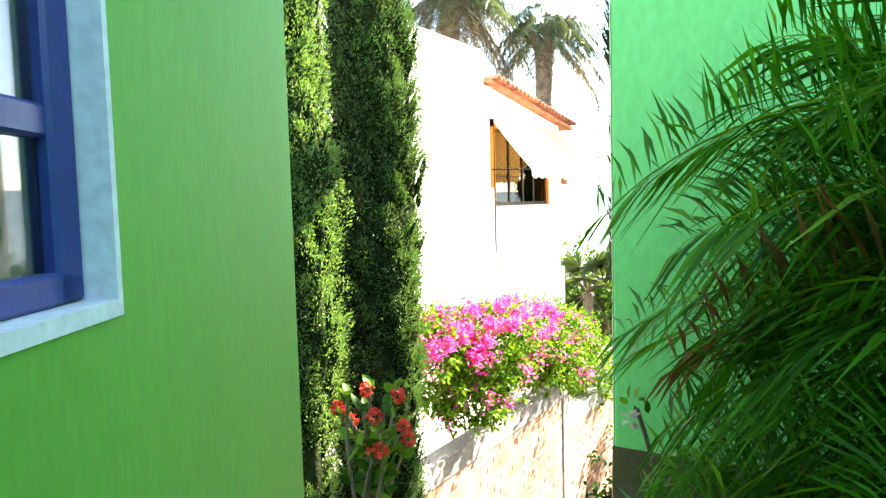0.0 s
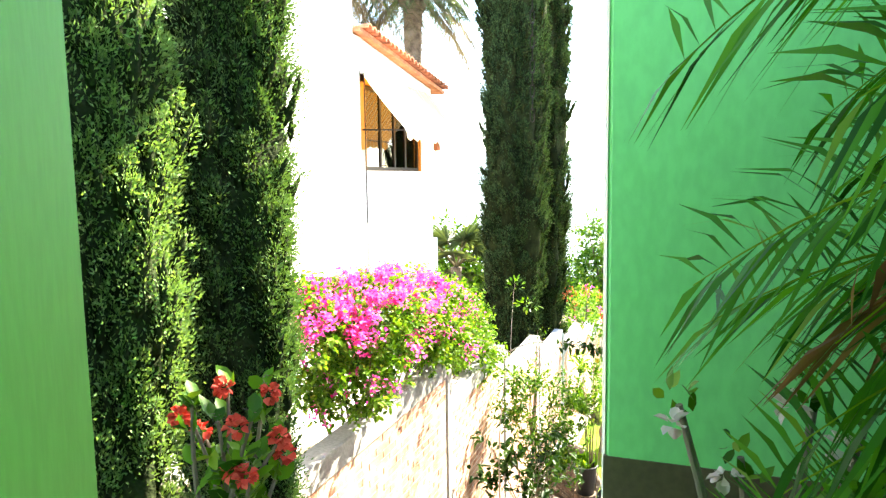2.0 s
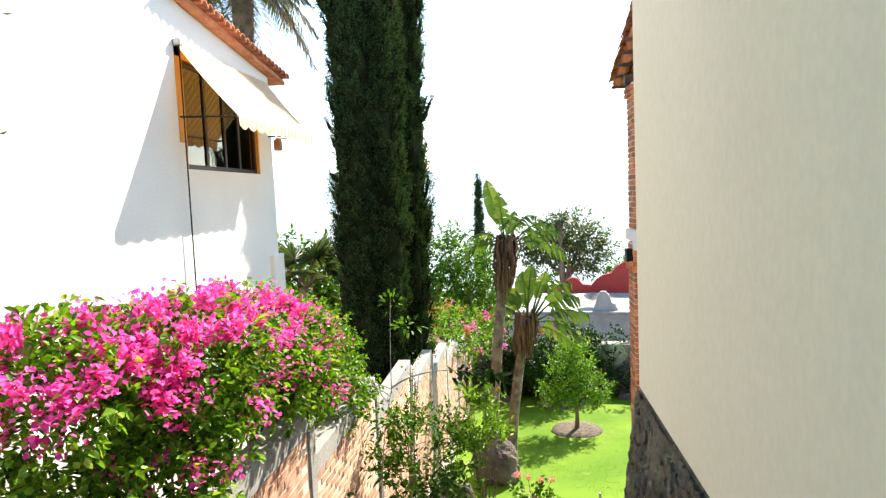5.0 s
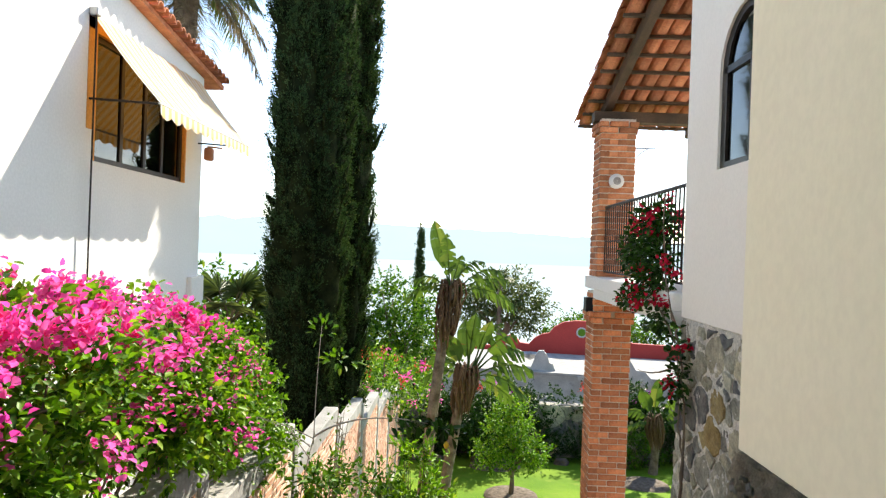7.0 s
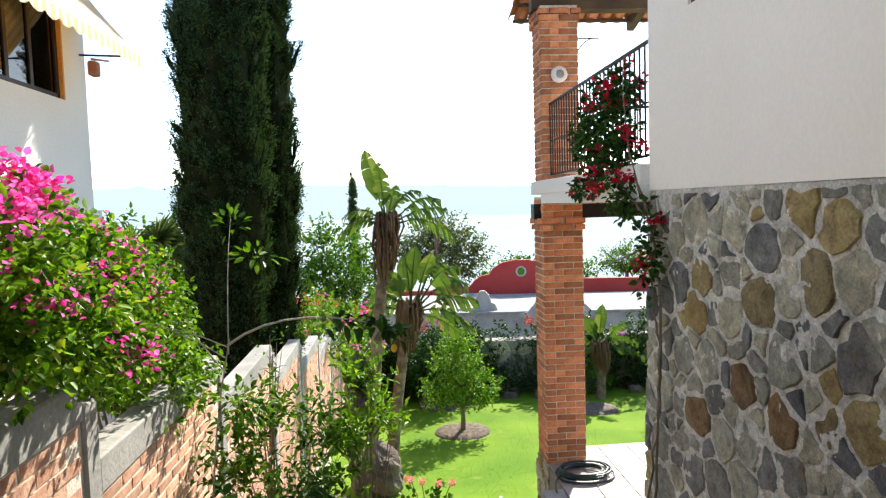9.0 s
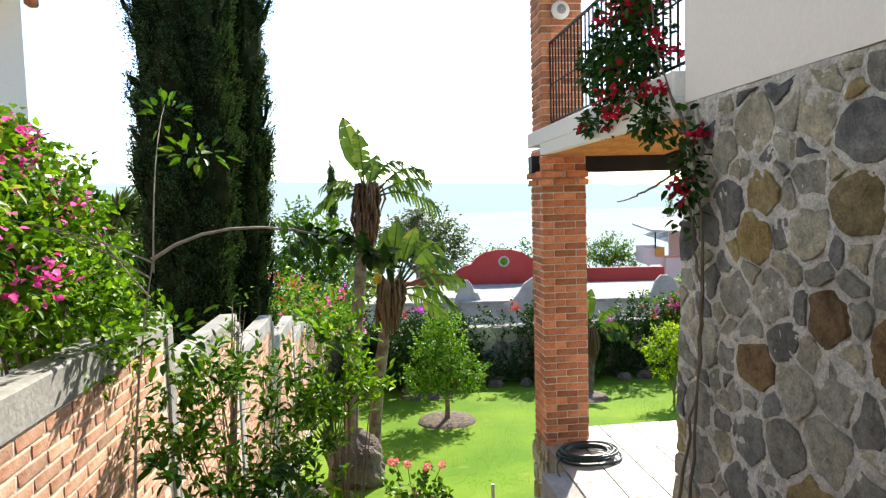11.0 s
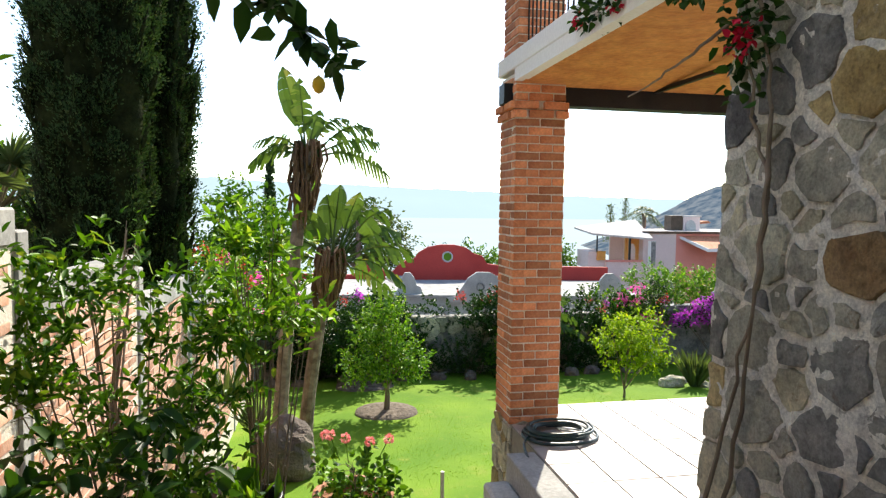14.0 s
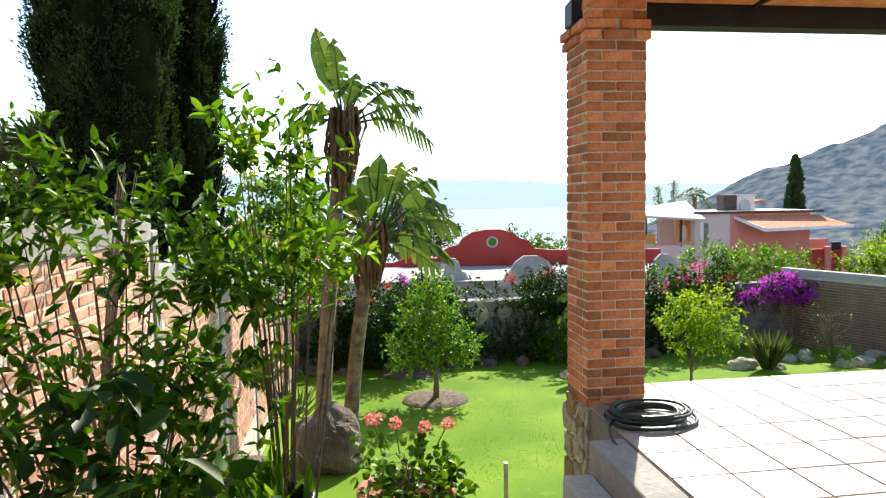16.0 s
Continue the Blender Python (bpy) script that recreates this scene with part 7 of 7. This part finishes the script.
bk = thing("plant_bucket", "black plastic nursery bucket with a small plant", "bucket", (-1.75, 9.5, -3.0))
Shape().lathe(-1.75, 9.5, [(0.02, -3.0), (0.12, -3.0), (0.155, -2.62), (0.165, -2.62), (0.165, -2.6), (0.148, -2.6), (0.14, -2.66), (0.02, -2.68)], 24).part("bucket_body", PLASTIC, bk, smooth=True)
spiky("potted_sprout", "small sprouting plant growing in the black bucket", (-1.75, 9.5, -2.68), 26, 0.28, 0.045, LEAF_BRIGHT, 0.8)
Shape().tube([(-1.75, 9.5, -3.6), (-1.75, 9.5, -3.0)], 0.15, 12).part("mound", SOIL, bk)
peg = thing("standpipe", "thin metal irrigation pipe standing in the lawn", "pipe", (0.0, 13.0, LAWN_Z(13)))
Shape().tube([(0.0, 13.0, LAWN_Z(13) - 0.05), (0.0, 13.0, -4.0)], 0.022, 8).part("pipe", GALV, peg)

lamp = thing("wall_fixture", "small round white wall lamp on the brick column", "lamp", (0.68, 11.95, 1.67))
Shape().lathe(0, 0, [(0.01, 0.0), (0.1, 0.0), (0.1, 0.02), (0.07, 0.05), (0.01, 0.06)], 18).moved(Matrix.Translation((0.68, CY0 - 0.0, 1.67)) @ pose(0, 0, 0, 90, 0, 0)).part("body", WHITE, lamp)
Shape().lathe(0, 0, [(0.005, 0.062), (0.05, 0.055), (0.055, 0.05)], 14).moved(Matrix.Translation((0.68, CY0, 1.67)) @ pose(0, 0, 0, 90, 0, 0)).part("lens", GALV, lamp)
hook = Shape().tube([(CX1, 12.2, 2.15), (CX1 + 0.3, 12.2, 2.15)], 0.008, 6).tube(bezier((CX1, 12.2, 1.95), (CX1 + 0.1, 12.2, 2.13), (CX1 + 0.22, 12.2, 2.15), 7), 0.007, 6)
tagged(hook.part("plant_hook", IRON), "curled iron plant hook on the brick column", "hook")

chain = thing("rain_chain", "rusty steel chain hanging from the eave", "chain", (-1.18, 3.48, 3.25))
link = Shape().tube([(0.009 * math.cos(a * math.pi / 6) , 0, 0.021 * math.sin(a * math.pi / 6) + (0.008 if a < 6 else -0.008)) for a in range(12)], 0.0024, 5, True).mesh("link", IRON)
for i in range(34):
    ob = attach(new("link", link), chain)
    ob.matrix_basis = Matrix.Translation((-1.18, 3.48, 1.55 + 0.05 * i)) @ pose(0, 0, 0, 0, 0, 90 * (i % 2) + 20)

# ---- pieces: bricks, tiles, stones ----
def brick_mesh(l, w, h, mat, seed):
    r = random.Random(seed)
    s = Shape().box(-l / 2, l / 2, -w / 2, w / 2, -h / 2, h / 2, 0.005)
    s.v = [(x + r.uniform(-0.003, 0.003), y + r.uniform(-0.003, 0.003), z + r.uniform(-0.0025, 0.0025)) for x, y, z in s.v]
    return s.mesh("brick", mat)


full = [brick_mesh(0.235, 0.12, 0.066, BRICK, q) for q in range(4)]
half = [brick_mesh(0.118, 0.12, 0.066, BRICK, q + 9) for q in range(3)]


def put_brick(me, parent, x, y, z, rz, tilt=0.8):
    ob = attach(new("brick", me), parent)
    ob.matrix_basis = pose(x, y, z, rnd.uniform(-tilt, tilt), rnd.uniform(-tilt, tilt), rz + rnd.uniform(-tilt, tilt))


def brick_course(z, odd, out=0.0, inset=0.0):
    """The bricks of one course of the column that face the way and the garden."""
    xa, xb, ya, yb = CX0 - out + inset, CX1 + out - inset, CY0 - out + inset, CY1 + out - inset
    w = xb - xa
    seq = [(0.0, 0.235, full), (0.247, 0.235, full)] if not odd else [(0.0, 0.118, half), (0.13, 0.235, full), (0.377, 0.118, half)]
    k_ = (w - 0.012) / 0.495
    for o, l, ms in seq:
        put_brick(rnd.choice(ms), column, xa + (o + l / 2) * k_ + 0.006, ya + 0.058, z, 0)
    seq2 = seq[::-1]
    for o, l, ms in seq2:
        if (o + l / 2) < 0.1:
            continue
        put_brick(rnd.choice(ms), column, xa + 0.058, ya + (o + l / 2) * (yb - ya) / 0.495, z, 90)
    if not odd:
        put_brick(full[0], column, xb - 0.058, ya + 0.36, z, 90)
        put_brick(half[0], column, xb - 0.058, ya + 0.18, z, 90)
    else:
        put_brick(full[1], column, xb - 0.058, ya + 0.25, z, 90)


for i in range(42):
    z = -3.12 + 0.0795 * i
    out = 0.0
    if 37 <= i <= 38:
        out = 0.03 if i == 37 else 0.05
    brick_course(z, i % 2, out)
for i in range(26):
    z = 0.44 + 0.0795 * i
    brick_course(z, i % 2, 0.035 if i >= 24 else 0.0, 0.02)

old = [brick_mesh(0.25, 0.13, 0.062, OLD_BRICK, q + 20) for q in range(4)]
rest = Shape()
count = 0
for (y0, y1, zt) in TOPS:
    row = 0
    z = zt - 0.24
    while z > zt - 2.3:
        y = y0 + 0.16 + (0.13 if row % 2 else 0.0) + 0.13
        while y < y1 - 0.1:
            near = 7.2 < y < 12.4 and zt - 1.15 < z and count < 300
            if near:
                put_brick(rnd.choice(old), gw, WX - 0.065, y, z, 90, 0.25)
                count += 1
            else:
                rest.box(WX - 0.1, WX + rnd.uniform(-0.004, 0.005), y - 0.125, y + 0.125, z - 0.031, z + 0.031)
            y += 0.266
        z -= 0.0745
        row += 1
WALLB = surface("wall_brick", (0.40, 0.19, 0.12), (0.58, 0.35, 0.25), 0.92, 6, 60, 0.6, 0.006, stain=(0.58, 0.48, 0.40), stain_at=0.58)
restob = rest.part("bricks", WALLB, gw)
restob["kind"] = "stuff"
side = Shape()
for r_ in range(34):
    z = -6.7 + 0.08 * r_
    for c_ in range(52):
        x = 0.13 + 0.266 * c_ + (0.13 if r_ % 2 else 0)
        side.box(x - 0.125, x + 0.125, -0.02, 0.05, z - 0.033, z + 0.033)
SIDEB = surface("brown_brick", (0.20, 0.13, 0.09), (0.30, 0.20, 0.14), 0.92, 5, 60, 0.6, 0.006)
sb = side.moved(wm).part("bricks", SIDEB, bw2)
sb["kind"] = "stuff"

tile_mesh = Shape().box(0.006, 0.384, 0.006, 0.384, -0.02, 0.012, 0.003).mesh("tile", TILE)
for i in range(18):
    for j in range(10):
        ob = attach(new("tile", tile_mesh), terrace)
        ob.matrix_basis = pose(0.462 + 0.39 * i, 8.62 + 0.39 * j, -3.162 + rnd.uniform(-0.001, 0.001))

FACE_B = lambda u, v, h: (BX + 0.004 - h, u + 0.068 * (0.2 - v) * max(0, (u - 7.6) / 1.1), v)
MARKS = [(7.28, -0.14, 2), (7.46, -0.92, 3), (7.08, -1.0, 3), (8.0, -0.6, 1), (7.93, -0.36, 1), (6.85, -0.29, 1), (6.66, 0.0, 1), (6.56, -0.2, 0), (6.55, -0.56, 2), (7.08, -0.69, 0), (7.4, -1.22, 0), (7.98, -1.26, 3), (7.6, -0.54, 0), (6.94, 0.1, 1),
         (7.29, -0.42, 1), (8.18, -0.9, 0), (7.84, -0.88, 0), (6.48, -0.85, 1), (8.01, -1.65, 2), (7.65, -1.3, 0), (7.04, -0.33, 0)]
lay_stones(house_b, 5.9, 8.74, -3.3, 0.17, 0.19, 0.031, 0.012, FACE_B, 77, STONES, MARKS, (STONE, STONE_OCHRE, STONE_DARK, STONE_RUST))
mortar_bed(house_b, 5.6, 8.74, -3.4, 0.196, 0.014, 0.0175, FACE_B, STONE_MORTAR, 3.3)
FACE_A = lambda u, v, h: (AX - 0.012 - 0.115 * max(0.0, 0.3 - v) - h, u, v)
lay_stones(house_a, AE - 0.9, AE - 0.02, -0.9, 0.26, 0.055, 0.03, 0.006, FACE_A, 78, [STONE_DARK, STONE_DARK, STONE_DARK, STONE])
mortar_bed(house_a, AY + 0.1, AE - 0.004, -1.8, 0.297, 0.009, 0.013, FACE_A, RUBBLE, 8.1, "rubble_facing", 2.0)
Shape().prism([(AX - 0.004, 0.298), (AX - 0.29, -2.3), (-0.2, -2.3), (-0.2, 0.298)], 1, AY + 0.1, AE - 0.01).part("stone_base_core", RUBBLE, house_a)
